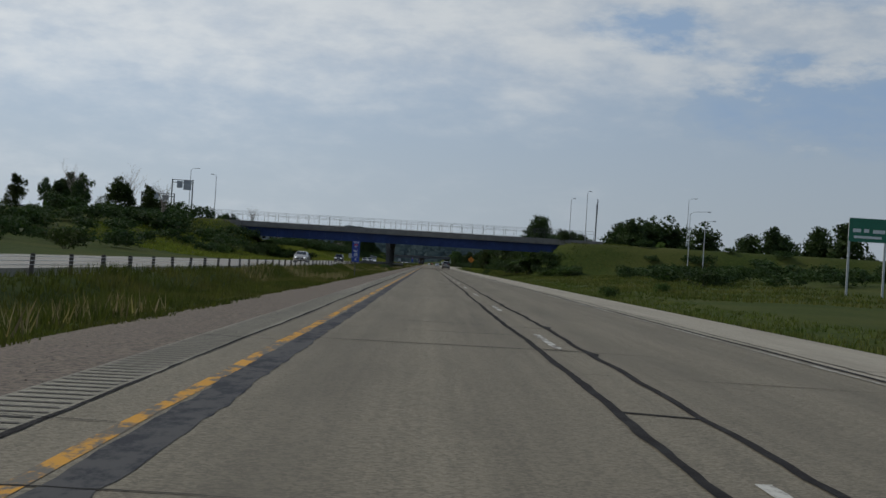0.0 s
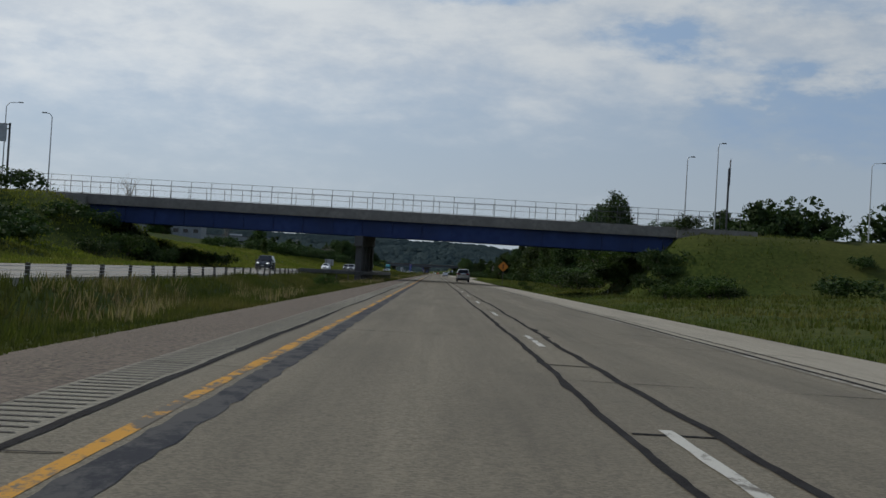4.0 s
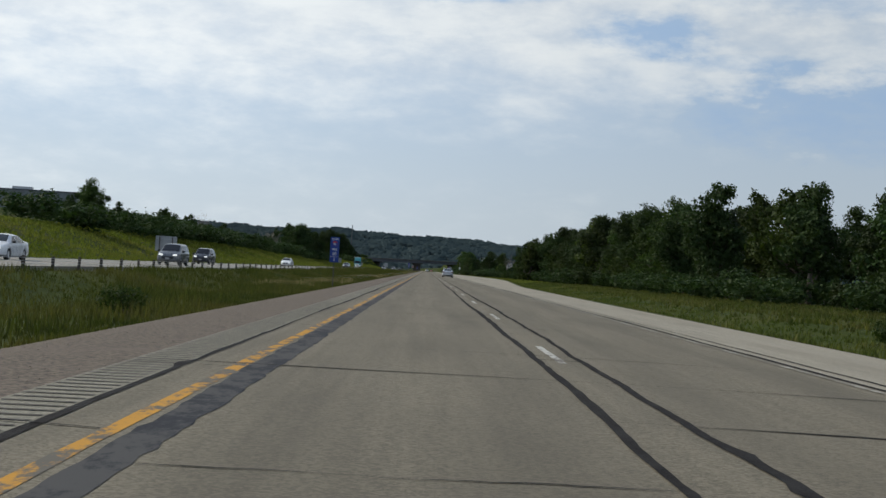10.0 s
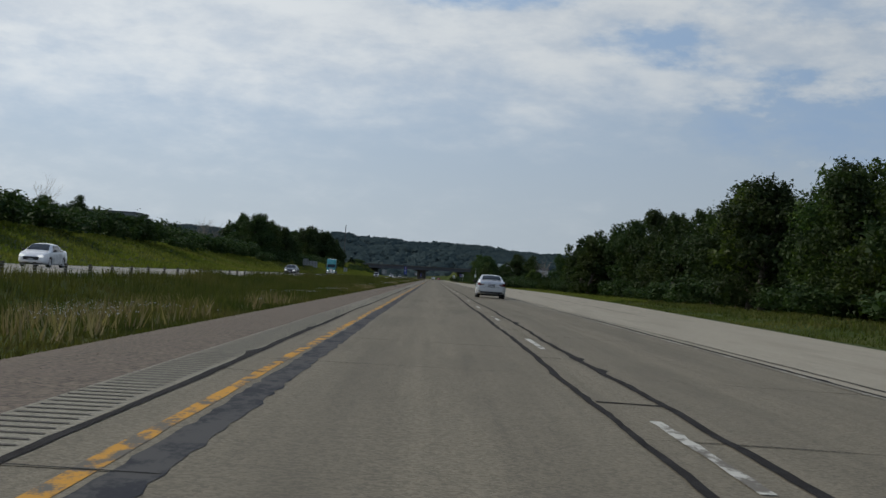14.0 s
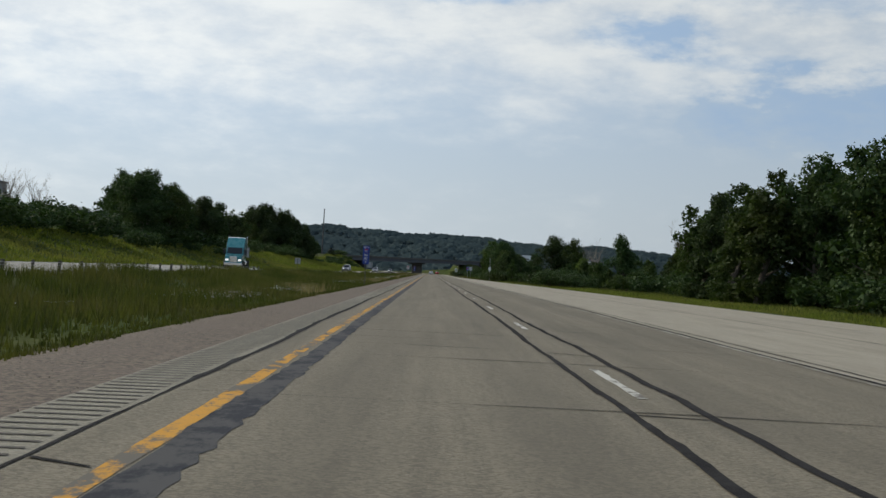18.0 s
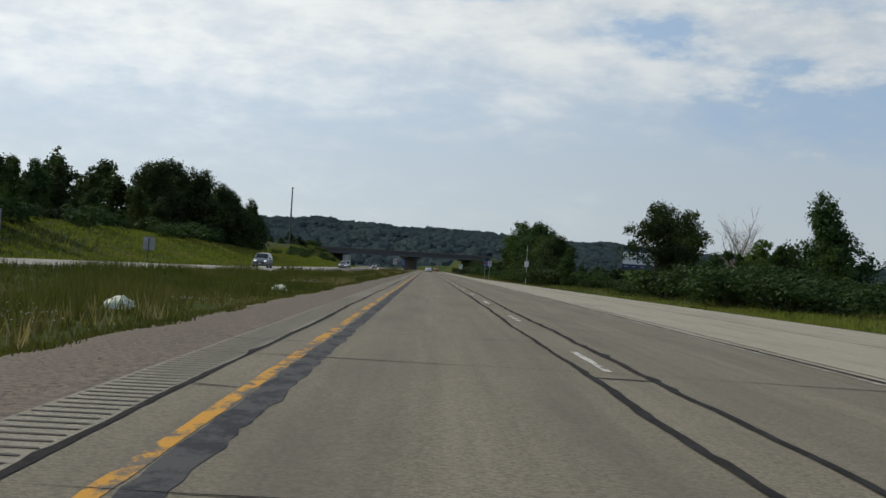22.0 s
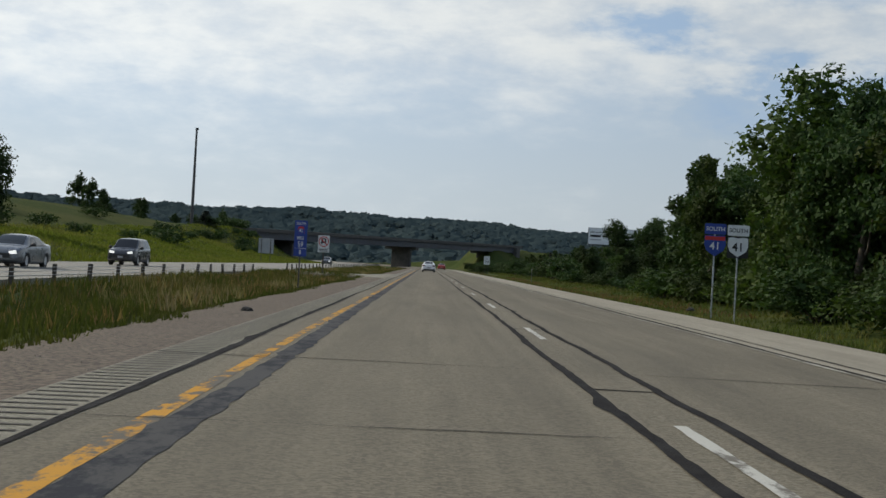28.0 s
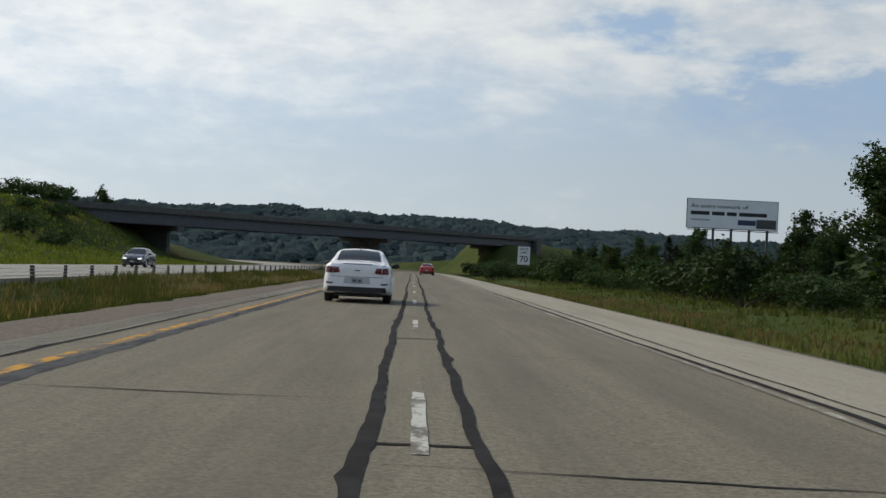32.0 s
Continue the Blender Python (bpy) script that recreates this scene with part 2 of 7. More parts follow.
GRASS_GROUND = mat("grass_ground", (0.022, 0.037, 0.008), (0.055, 0.072, 0.016), 2.2, 0.95, spec=0.05, bump=1.0, bump_scale=6.0, c3=(0.088, 0.086, 0.026), scale3=0.05, amt3=0.5, coords="World", detail=10.0)
GRASS_BLADES = mat("grass_blades", (0.04, 0.056, 0.013), (0.09, 0.104, 0.028), 0.6, 0.85, spec=0.15, c3=(0.17, 0.145, 0.055), scale3=0.09, amt3=0.6, coords="World", vary=0.25, translucent=0.3)
# yellower grass, also lightened so the sunlit look is in its colour
GRASS_SUNLIT = mat("light_grass_blades", (0.085, 0.105, 0.018), (0.15, 0.16, 0.032), 0.6, 0.85, spec=0.1, c3=(0.18, 0.155, 0.055), scale3=0.07, amt3=0.6, coords="World", vary=0.25, translucent=0.3)
PEBBLE = mat("pebbles", (0.16, 0.135, 0.105), (0.28, 0.25, 0.2), 5.0, 0.9, vary=0.45, spec=0.2, coords="World")
RED_GRASS = mat("reddish_grass", (0.13, 0.075, 0.04), (0.2, 0.13, 0.065), 0.8, 0.85, coords="World", vary=0.3, spec=0.2, translucent=0.25)
DRY_GRASS = mat("dry_grass", (0.3, 0.25, 0.14), (0.2, 0.15, 0.09), 0.8, 0.85, coords="World", vary=0.3, spec=0.2, translucent=0.25)
FLOWER = mat("flower_white", (0.7, 0.7, 0.68), (0.5, 0.45, 0.55), 3.0, 0.8, coords="World")
SEAL = mat("crack_sealant", (0.012, 0.011, 0.011), (0.028, 0.026, 0.025), 9.0, 0.8, spec=0.06, bump=0.5, bump_scale=40, coords="World", c3=(0.05, 0.05, 0.05), scale3=1.5, amt3=0.4)
SEAL_BLUE = worn_paint("tar_band", (0.020, 0.023, 0.032), (0.075, 0.075, 0.075), 0.44, 0.60, 0.85)
YELLOW = worn_paint("yellow_road_paint", (0.60, 0.30, 0.03), (0.13, 0.12, 0.10), 0.435, 0.55)
WHITE_PAINT = worn_paint("white_road_paint", (0.55, 0.55, 0.5), (0.15, 0.14, 0.12), 0.40, 0.52)
FADED_WHITE = worn_paint("faded_white_road_paint", (0.42, 0.41, 0.36), (0.2, 0.186, 0.15), 0.46, 0.62)
GROOVE = mat("rumble_groove", (0.055, 0.051, 0.043), (0.095, 0.088, 0.074), 6.0, 0.95, coords="World")
CONCRETE = mat("concrete", (0.15, 0.14, 0.125), (0.235, 0.218, 0.195), 2.0, 0.9, bump=0.3, bump_scale=30, c3=(0.13, 0.12, 0.11), scale3=0.5, amt3=0.6, coords="World")
BLUE_STEEL = mat("blue_painted_steel", (0.014, 0.032, 0.115), (0.022, 0.046, 0.15), 1.2, 0.55, c3=(0.014, 0.026, 0.075), scale3=0.3, amt3=0.6, coords="World", spec=0.25)
GREY_STEEL = mat("weathered_steel", (0.036, 0.046, 0.066), (0.06, 0.072, 0.096), 1.2, 0.6, c3=(0.05, 0.048, 0.048), scale3=0.4, amt3=0.6, coords="World")
GALV = mat("galvanised_steel", (0.36, 0.37, 0.38), (0.5, 0.51, 0.52), 8.0, 0.5, metal=0.7)
OLD_GALV = mat("weathered_galvanised_steel", (0.085, 0.083, 0.08), (0.16, 0.157, 0.15), 3.0, 0.7, metal=0.2, coords="World")
DARK_METAL = mat("dark_metal", (0.05, 0.052, 0.055), (0.09, 0.09, 0.09), 9.0, 0.55, metal=0.5)
WIRE = mat("fence_wire", (0.16, 0.165, 0.17), (0.24, 0.24, 0.24), 9.0, 0.5, metal=0.6)
WOOD_POST = mat("weathered_post", (0.05, 0.042, 0.035), (0.11, 0.095, 0.08), 20.0, 0.9, bump=0.5, stretch=(4, 4, 0.6))
BARK = mat("bark", (0.05, 0.04, 0.03), (0.12, 0.1, 0.08), 14.0, 0.95, bump=0.7, stretch=(3, 3, 0.7))
DEAD_BARK = mat("dead_bark", (0.17, 0.15, 0.125), (0.3, 0.27, 0.23), 12.0, 0.95)
LEAF = mat("leaves", (0.025, 0.044, 0.012), (0.05, 0.074, 0.019), 0.5, 0.65, vary=0.3, spec=0.12, translucent=0.25, c3=(0.075, 0.092, 0.026), scale3=0.15, amt3=0.5)
LEAF_DARK = mat("dark_leaves", (0.023, 0.043, 0.014), (0.042, 0.064, 0.021), 0.5, 0.65, vary=0.3, spec=0.12, translucent=0.2)
LEAF_LIGHT = mat("light_leaves", (0.065, 0.105, 0.025), (0.105, 0.15, 0.04), 0.5, 0.6, vary=0.3, spec=0.2, translucent=0.35)
NEEDLES = mat("conifer_needles", (0.014, 0.028, 0.014), (0.03, 0.05, 0.022), 0.6, 0.7, vary=0.25)
# far woods: base colour shifted towards blue to imitate haze over distance
HAZED_WOODS = mat("far_woods", (0.036, 0.055, 0.06), (0.052, 0.074, 0.076), 0.02, 0.95, spec=0.03, c3=(0.062, 0.082, 0.075), scale3=0.005, amt3=0.4, coords="World", vary=0.05)
# darker copy of the concrete, with the shade on bridge parts in its colour
SHADED_CONCRETE = mat("weathered_concrete", (0.065, 0.064, 0.063), (0.105, 0.1, 0.096), 1.2, 0.9, bump=0.3, bump_scale=30, c3=(0.07, 0.066, 0.06), scale3=0.4, amt3=0.6, coords="World")


# ---------------------------------------------------------------- mesh helpers
def part(name, bm, material, parent=None, label="", smooth=False):
    """Links a bmesh (or mesh) as one mesh object under a thing or part."""
    if isinstance(bm, bmesh.types.BMesh):
        me = bpy.data.meshes.new(name)
        bm.to_mesh(me)
        bm.free()
    else:
        me = bm
    if material and not me.materials:
        me.materials.append(material)
    if smooth:
        me.shade_smooth()
    ob = new(name, me)
    if parent:
        ob.parent = parent
    if label:
        tagged(ob, label)
    return ob


def thing(name, label, category, m=None, group="", kind=""):
    ob = new(name)
    ob.empty_display_size = 0.2
    if m is not None:
        ob.matrix_basis = m
    return tagged(ob, label, category, group, kind)


def box(bm, x0, x1, y0, y1, z0, z1, bevel=0.0):
    r = bmesh.ops.create_cube(bm, size=1)
    vs = r["verts"]
    for v in vs:
        v.co = Vector((x0 + (v.co.x + 0.5) * (x1 - x0), y0 + (v.co.y + 0.5) * (y1 - y0), z0 + (v.co.z + 0.5) * (z1 - z0)))
    if bevel:
        es = list({e for v in vs for e in v.link_edges})
        bmesh.ops.bevel(bm, geom=es, offset=bevel, segments=2, affect="EDGES", profile=0.6)
    return bm


def rod(bm, a, b, r0, r1=None, n=8, cap=True):
    a, b = Vector(a), Vector(b)
    r1 = r0 if r1 is None else r1
    d = b - a
    q = d.to_track_quat("Z", "Y").to_matrix().to_4x4()
    bmesh.ops.create_cone(bm, cap_ends=cap, segments=n, radius1=r0, radius2=r1, depth=d.length,
                          matrix=Matrix.Translation((a + b) / 2) @ q)
    return bm


def new_bm():
    return bmesh.new()


def mesh_np(name, verts, faces, material=None):
    """Mesh from numpy verts (n,3) and faces (m,k)."""
    me = bpy.data.meshes.new(name)
    verts, faces = np.asarray(verts, np.float32), np.asarray(faces, np.int32)
    k = faces.shape[1]
    me.vertices.add(len(verts))
    me.vertices.foreach_set("co", verts.ravel())
    me.loops.add(faces.size)
    me.loops.foreach_set("vertex_index", faces.ravel())
    me.polygons.add(len(faces))
    me.polygons.foreach_set("loop_start", np.arange(0, faces.size, k, dtype=np.int32))
    me.update(calc_edges=True)
    if material:
        me.materials.append(material)
    return me


def grid_faces(nu, nv):
    i = np.arange((nu - 1) * (nv - 1))
    a = i // (nv - 1) * nv + i % (nv - 1)
    return np.stack([a, a + nv, a + nv + 1, a + 1], 1)


def ribbon(name, ys, xl, xr, z, material, parent, label="", lift=None):
    """A flat strip along the road with given left and right edges."""
    ys = np.asarray(ys, float)
    v = np.empty((len(ys) * 2, 3))
    z = np.full(len(ys), z) + (0 if lift is None else lift(ys))
    v[0::2] = np.stack([road_x(ys) + xl, ys, z], 1)
    v[1::2] = np.stack([road_x(ys) + xr, ys, z], 1)
    i = np.arange(len(ys) - 1) * 2
    f = np.stack([i, i + 1, i + 3, i + 2], 1)
    return part(name, mesh_np(name, v, f, material), None, parent, label)


# ---------------------------------------------------------------- ground and roads
Y0, Y1 = -60.0, 1900.0
LANE = 3.70


def crossing(x, y):
    """One over the paved crossover in the median."""
    return step(CROSS_Y0 - 6 * (x > -3.6) - 8, CROSS_Y0 - 6 * (x > -3.6) - 1, y) * step(CROSS_Y1 + 8, CROSS_Y1 + 1, y)


def road_x(y):
    """Sideways drift of both carriageways: straight, then bending gently to the left."""
    y = np.asarray(y, float)
    return -np.clip(y - BEND_Y, 0, None) ** 2 / (2 * BEND_R)


def step(a, b, x):
    t = np.clip((x - a) / (b - a), 0, 1)
    return t * t * (3 - 2 * t)


def far_off(y):
    """How far the oncoming carriageway swings away from ours where the median widens."""
    return np.interp(np.asarray(y, float), (200, 300, 400, 700, 780, 860, 905, 950), (0, -2.5, -5, -5, -7.5, -8.5, -5.5, 0))


def ramp_off(y):
    """How far the outer pavement reaches past its usual edge where the slip road merges."""
    return np.interp(np.asarray(y, float), (300, 420, 491, 530, 610, 690, 766, 810, 870, 945, 1030), (0, 0.9, 1.7, 3.6, 7.4, 9.3, 7.6, 6.6, 4.6, 2.4, 0))


def land(x, y):
    """Height of the ground; the road lies at zero."""
    y = np.asarray(y, float)
    x = np.asarray(x, float) - road_x(y)
    wide = ramp_off(y)
    x = np.where(x > 9.2 + wide, x - wide, np.minimum(x, 9.2))
    off = far_off(y)
    x = np.where(x > -4, x, np.where(x > -10 + off, -4 + (x + 4) * 6 / (6 - off), x - off))
    z = -0.30 * step(-2.5, -3.2, x) - 0.35 * step(-4.0, -7.0, x) + 0.5 * step(-7.2, -9.6, x)
    z = z - 0.25 * step(10.4, 11.2, x) - 0.7 * step(11.5, 15.0, x) + 0.5 * step(16.0, 22.0, x)
    z = z - 0.16 * step(-3.2, -2.4, x) * step(10.5, 9.6, x) - 0.02
    z = z - 0.16 * step(-9.6, -10.8, x) * step(-23.4, -22.4, x)
    z = z + far_z(y) * step(-7.5, -10.0, x)
    # rising bank beyond the far carriageway
    bank = 0.8 + LEFT_BANK * step(330, 480, y) * step(1330, 1000, y)
    z = z + bank * step(-23.5, -45.0, x) + 4.0 * step(-45, -80, x) * step(330, 480, y)
    z = z + 5.0 * step(-26, -60, x) * step(1150, 1290, y)
    z = z + 6.5 * step(-30.0, -60.0, x) * step(140, 260, y) * step(470, 330, y)
    z = z + 2.5 * step(18.0, 60.0, x) * step(60, 200, y) * step(420, 330, y)
    x = np.asarray(x, float)
    # approach ramps of the two overpasses
    for by, slope, hl, hr, xl, xr in RAMPS:
        RAMP_W = 12.0 if by < 600 else 7.0
        ax = by + slope * x
        d = np.abs(y - ax)
        wide = step(RAMP_W + 16.0, RAMP_W, d * (1 / math.sqrt(1 + slope * slope))) * 1.0
        z = np.maximum(z, (hl + 0.010 * np.clip(-x - 30, 0, 200) * 0) * step(xl + 13.0, xl - 1.0, x) * wide + z * (1 - wide * step(xl + 13.0, xl - 1.0, x)))
        toe = xr - (7.5 if by < 600 else 12.0)
        z = np.maximum(z, hr * step(toe, xr + 1.0, x) * wide + z * (1 - wide * step(toe, xr + 1.0, x)))
    c = crossing(x, y) * step(-2.2, -2.9, x) * step(-11.5, -10.5, x)
    z = z * (1 - c) - 0.1 * c
    n = np.sin(x * 0.31 + y * 0.11) * np.sin(y * 0.23 - x * 0.07)
    off = np.maximum(step(-24, -34, x), step(12, 22, x))
    return z + 0.12 * n * off


def build_ground():
    xs = np.concatenate([[-4200, -2600, -1600, -1000, -650, -430, -300, -220], np.arange(-170, -60, 10), np.arange(-60, -24, 3), np.arange(-24, -9, 0.8),
                         np.arange(-9, -1.6, 0.4), [-1.2, 4, 9.2], np.arange(9.6, 28, 0.6), np.arange(28, 60, 2.5), np.arange(60, 180, 10),
                         [190, 230, 300, 430, 650, 1000, 1600, 2600, 4200]])
    ys = np.concatenate([[-900, -400, -200, -100], np.arange(-60, 1560, 3.0), [1580, 1620, 1700, 1900, 2200, 2700, 3400, 4600]])
    X, Y = np.meshgrid(xs, ys, indexing="ij")
    X = X + road_x(np.clip(Y, 0, 1900))
    Z = land(X, Y)
    v = np.stack([X, Y, Z], -1).reshape(-1, 3)
    ob = part("ground", mesh_np("ground", v, grid_faces(len(xs), len(ys))[:, ::-1], GRASS_GROUND), None, smooth=True)
    tagged(ob, "rough mown grass verge and median beside a highway", "ground", kind="structure")


def far_z(y):
    """Lift of the oncoming carriageway over ours."""
    return 0.25 - 0.25 * step(760, 930, np.asarray(y, float))


def slab(name, ys, profile, material, label, category="road", lift=None, swing=None):
    """A long solid strip with the given cross profile (x, z) and real thickness."""
    ys = np.asarray(ys, float)
    n = len(profile)
    ring = list(profile) + [(profile[-1][0], -0.3), (profile[0][0], -0.3)]
    m = len(ring)
    v = np.empty((len(ys), m, 3))
    for j, (x, z) in enumerate(ring):
        v[:, j, 0], v[:, j, 1], v[:, j, 2] = road_x(ys) + x + (0 if swing is None else swing(ys)), ys, z + (0 if lift is None else lift(ys))
    f = []
    i = np.arange(len(ys) - 1)
    for j in range(m):
        k = (j + 1) % m
        f.append(np.stack([i * m + j, i * m + k, (i + 1) * m + k, (i + 1) * m + j], 1))
    me = mesh_np(name, v.reshape(-1, 3), np.concatenate(f), material)
    me.shade_flat()
    return tagged(part(name, me, None), label, category, kind="structure")


LONG = np.arange(Y0, Y1, 6.0)


def build_roads():
    road = slab("road", LONG, [(-0.55, 0.0), (3.7, 0.02), (7.55, 0.0)], ASPHALT, "worn grey two-lane highway pavement with sealed cracks")
    sh = slab("pavement_shoulder", LONG, [(-1.2, -0.01), (-0.55, -0.003)], SHOULDER_ASPHALT, "narrow paved inner shoulder with a rumble strip", "shoulder")
    slab("gravel_shoulder", LONG, [(-3.85, -0.40), (-3.3, -0.17), (-2.6, -0.07), (-1.2, -0.03)], GRAVEL, "brown crushed-gravel inner shoulder", "shoulder")
    slab("pavement_outer", LONG, [(7.55, -0.006), (10.2, -0.05)], CONCRETE_ROAD, "pale concrete outer shoulder of the highway", "shoulder")
    slab("gravel_edge", LONG, [(10.2, -0.06), (10.75, -0.12)], GRAVEL, "thin gravel edge beside the outer shoulder", "shoulder", swing=ramp_off)
    # the slip road's tapering lane beside the shoulder
    yr = np.arange(312.0, 1034.0, 6.0)
    wr = ramp_off(yr)
    V = np.stack([np.stack([np.full(len(yr), 10.2), yr, np.full(len(yr), -0.05)], 1), np.stack([10.2 + wr, yr, np.full(len(yr), -0.056)], 1),
                  np.stack([10.2 + wr, yr, np.full(len(yr), -0.3)], 1), np.stack([np.full(len(yr), 10.2), yr, np.full(len(yr), -0.3)], 1)], 1)
    b = np.arange(len(yr) - 1)[:, None] * 4
    F = np.concatenate([b + np.array([[k, (k + 1) % 4, (k + 1) % 4 + 4, k + 4]]) for k in range(4)])
    me = mesh_np("pavement_ramp", V.reshape(-1, 3), F, CONCRETE_ROAD)
    me.shade_flat()
    ramp = tagged(part("pavement_ramp", me, None), "pale concrete taper of a merging slip road", "road", kind="structure")
    far = slab("road_far", LONG, [(-22.6, -0.03), (-16.5, 0.02), (-10.9, -0.03)], FAR_ROAD, "pale concrete carriageway for oncoming traffic", "road", far_z, far_off)
    rng = np.random.default_rng(4)
    # tar band beside the yellow line and the wandering joint seals
    yy = np.concatenate([np.arange(Y0, 1250, 0.3), np.arange(1250, 1420, 1.0)])

    def spills(seed, gap, size):
        """Places where the sealant ran out sideways."""
        r = np.random.default_rng(seed)
        w = np.zeros(len(yy))
        for c in np.cumsum(r.exponential(gap, int(1500 / gap))) + Y0:
            w += r.uniform(0.3, 1.0) * size * np.exp(-((yy - c) / r.uniform(0.1, 0.4)) ** 2)
        return w

    def wander(seed, amp, f=0.12):
        r = np.random.default_rng(seed)
        p = r.uniform(0, 6.28, 4)
        return amp * (np.sin(yy * f + p[0]) + 0.6 * np.sin(yy * f * 2.7 + p[1]) + 0.4 * np.sin(yy * f * 6.1 + p[2])) + 0.35 * amp * np.sin(yy * f * 17.0 + p[3]) + r.normal(0, amp * 0.14, len(yy))

    ribbon("tar_band", yy, 0.10 + wander(1, 0.02) + rng.normal(0, 0.012, len(yy)), 0.375 + wander(2, 0.018, 0.05) + spills(31, 9.0, 0.03) + rng.normal(0, 0.017, len(yy)), 0.008, SEAL_BLUE, road, "dark tar band")
    ribbon("joint_seal", yy, LANE - 0.345 + wander(3, 0.025) - spills(32, 14.0, 0.05), LANE - 0.245 + wander(3, 0.025) + wander(4, 0.012) + wander(37, 0.014, 0.04) + rng.normal(0, 0.006, len(yy)), 0.026, SEAL, road, "black crack sealant")
    ribbon("joint_seal", yy, LANE + 0.34 + wander(5, 0.035) - spills(36, 25.0, 0.05), LANE + 0.435 + wander(5, 0.035) + wander(6, 0.009) + spills(33, 12.0, 0.12), 0.026, SEAL, road, "black crack sealant")
    ribbon("joint_seal", yy, -0.57 + wander(7, 0.02) - spills(34, 12.0, 0.07) - 0.6 * wander(38, 0.02, 0.09), -0.49 + wander(7, 0.02) + wander(8, 0.016) + wander(39, 0.016, 0.07), 0.006, SEAL, road, "black crack sealant")
    ribbon("joint_seal", yy, 7.47 + wander(9, 0.025), 7.57 + wander(9, 0.025) + wander(10, 0.012) + spills(35, 16.0, 0.07), 0.006, SEAL, road, "black crack sealant")
    ribbon("joint_seal", yy, 7.86 + wander(11, 0.025), 7.91 + wander(11, 0.025) + wander(12, 0.01), -0.004, SEAL, road, "black crack sealant")
    ribbon("edge_line_yellow", yy, -0.075 + wander(13, 0.012), 0.06 + wander(14, 0.014), 0.006, YELLOW, road, "worn yellow edge line")
    ribbon("edge_line_white", yy, 7.30 + wander(15, 0.006), 7.40 + wander(16, 0.006), 0.010, FADED_WHITE, road, "faded white edge line")
    ry = np.arange(560.0, 1000.0, 0.5)
    rw = ramp_off(ry)
    wob = 0.03 * np.sin(ry * 0.21) + 0.02 * np.sin(ry * 0.9)
    ribbon("joint_seal", ry, 10.2 + 0.3 * rw + wob, 10.27 + 0.3 * rw + 1.5 * wob, -0.048, SEAL, ramp, "black crack sealant")
    ribbon("edge_line_white", ry, 10.0 + 0.62 * rw, 10.1 + 0.62 * rw, -0.046, FADED_WHITE, ramp, "faded white edge line")
    for x in (-11.9, -21.4):
        ribbon("edge_line", yy, x + far_off(yy), x + 0.12 + far_off(yy), 0.006, WHITE_PAINT, far, "painted edge line", far_z)
    # lane dashes, each its own piece; a few worn outlines shared
    shapes = []
    for k in range(5):
        n = 13
        t = np.linspace(0, 3.81, n)
        wl, wr = -0.055 + rng.normal(0, 0.007, n), 0.055 + rng.normal(0, 0.007, n)
        v = np.empty((2 * n, 3))
        v[0::2] = np.stack([wl, t + rng.normal(0, 0.02), np.zeros(n)], 1)
        v[1::2] = np.stack([wr, t + rng.normal(0, 0.02), np.zeros(n)], 1)
        i = np.arange(n - 1) * 2
        shapes.append(mesh_np("lane_dash", v, np.stack([i, i + 1, i + 3, i + 2], 1), WHITE_PAINT))
    y = DASH_END - 3.81 - 5 * 15.24
    k = 0
    while y < 1480:
        d = part("lane_dash", shapes[k % 5], None, road)
        d.location = (float(road_x(y)) + LANE + 0.04, y, 0.0265)
        y += 15.24
        k += 1
    y = -50.0
    far_dash = mesh_np("lane_dash", [(-0.06, 0, 0), (0.06, 0, 0), (0.06, 3.81, 0), (-0.06, 3.81, 0)], [(0, 1, 2, 3)], WHITE_PAINT)
    while y < 1480:
        d = part("lane_dash", far_dash, None, far)
        d.location = (float(road_x(y) + far_off(y)) - 16.6, y, 0.026 + float(far_z(y)))
        y += 15.24
    # transverse cracks, sealed: thin wavy strips across one or both lanes
    V, F = [], []
    y = Y0
    while y < 1480:
        y += rng.choice([3.0, 4.6, 6.1, 9.1]) + rng.normal(0, 0.5)
        kind = rng.random()
        x0, x1 = (-0.5, 7.5) if kind < 0.5 else ((0.4, 3.4) if kind < 0.68 else ((-0.5, 3.45) if kind < 0.8 else (3.4, 7.5)))
        if kind < 0.25:
            x0, x1 = -1.2, 9.8
        n = 26
        t = np.linspace(0, 1, n)
        w = rng.uniform(0.014, 0.038) * (0.6 + 0.4 * np.sin(t * 9 + rng.uniform(0, 6))) * np.minimum(1, 6 * np.minimum(t, 1 - t) + 0.3)
        xs = x0 + (x1 - x0) * t
        yc = y + rng.normal(0, 0.03, n).cumsum() * 0.5
        zz = np.interp(xs, [-1.2, -0.5, 3.7, 7.5, 9.8], [-0.004, 0.006, 0.0262, 0.006, -0.036])
        b0 = len(V)
        for a in range(n):
            V.append((float(road_x(y)) + xs[a], yc[a] - w[a], zz[a]))
            V.append((float(road_x(y)) + xs[a], yc[a] + w[a], zz[a]))
        for a in range(n - 1):
            F.append((b0 + 2 * a, b0 + 2 * a + 2, b0 + 2 * a + 3, b0 + 2 * a + 1))
    y = Y0
    while y < 1300:
        y += rng.uniform(5, 13)
        b0, w, sk, rx = len(V), rng.uniform(0.03, 0.06), rng.normal(0, 0.1), float(road_x(y))
        V += [(rx + LANE - 0.27, y, 0.0255), (rx + LANE + 0.40, y + sk, 0.0255), (rx + LANE + 0.40, y + sk + w * 1.6, 0.0255), (rx + LANE - 0.27, y + w * 2, 0.0255)]
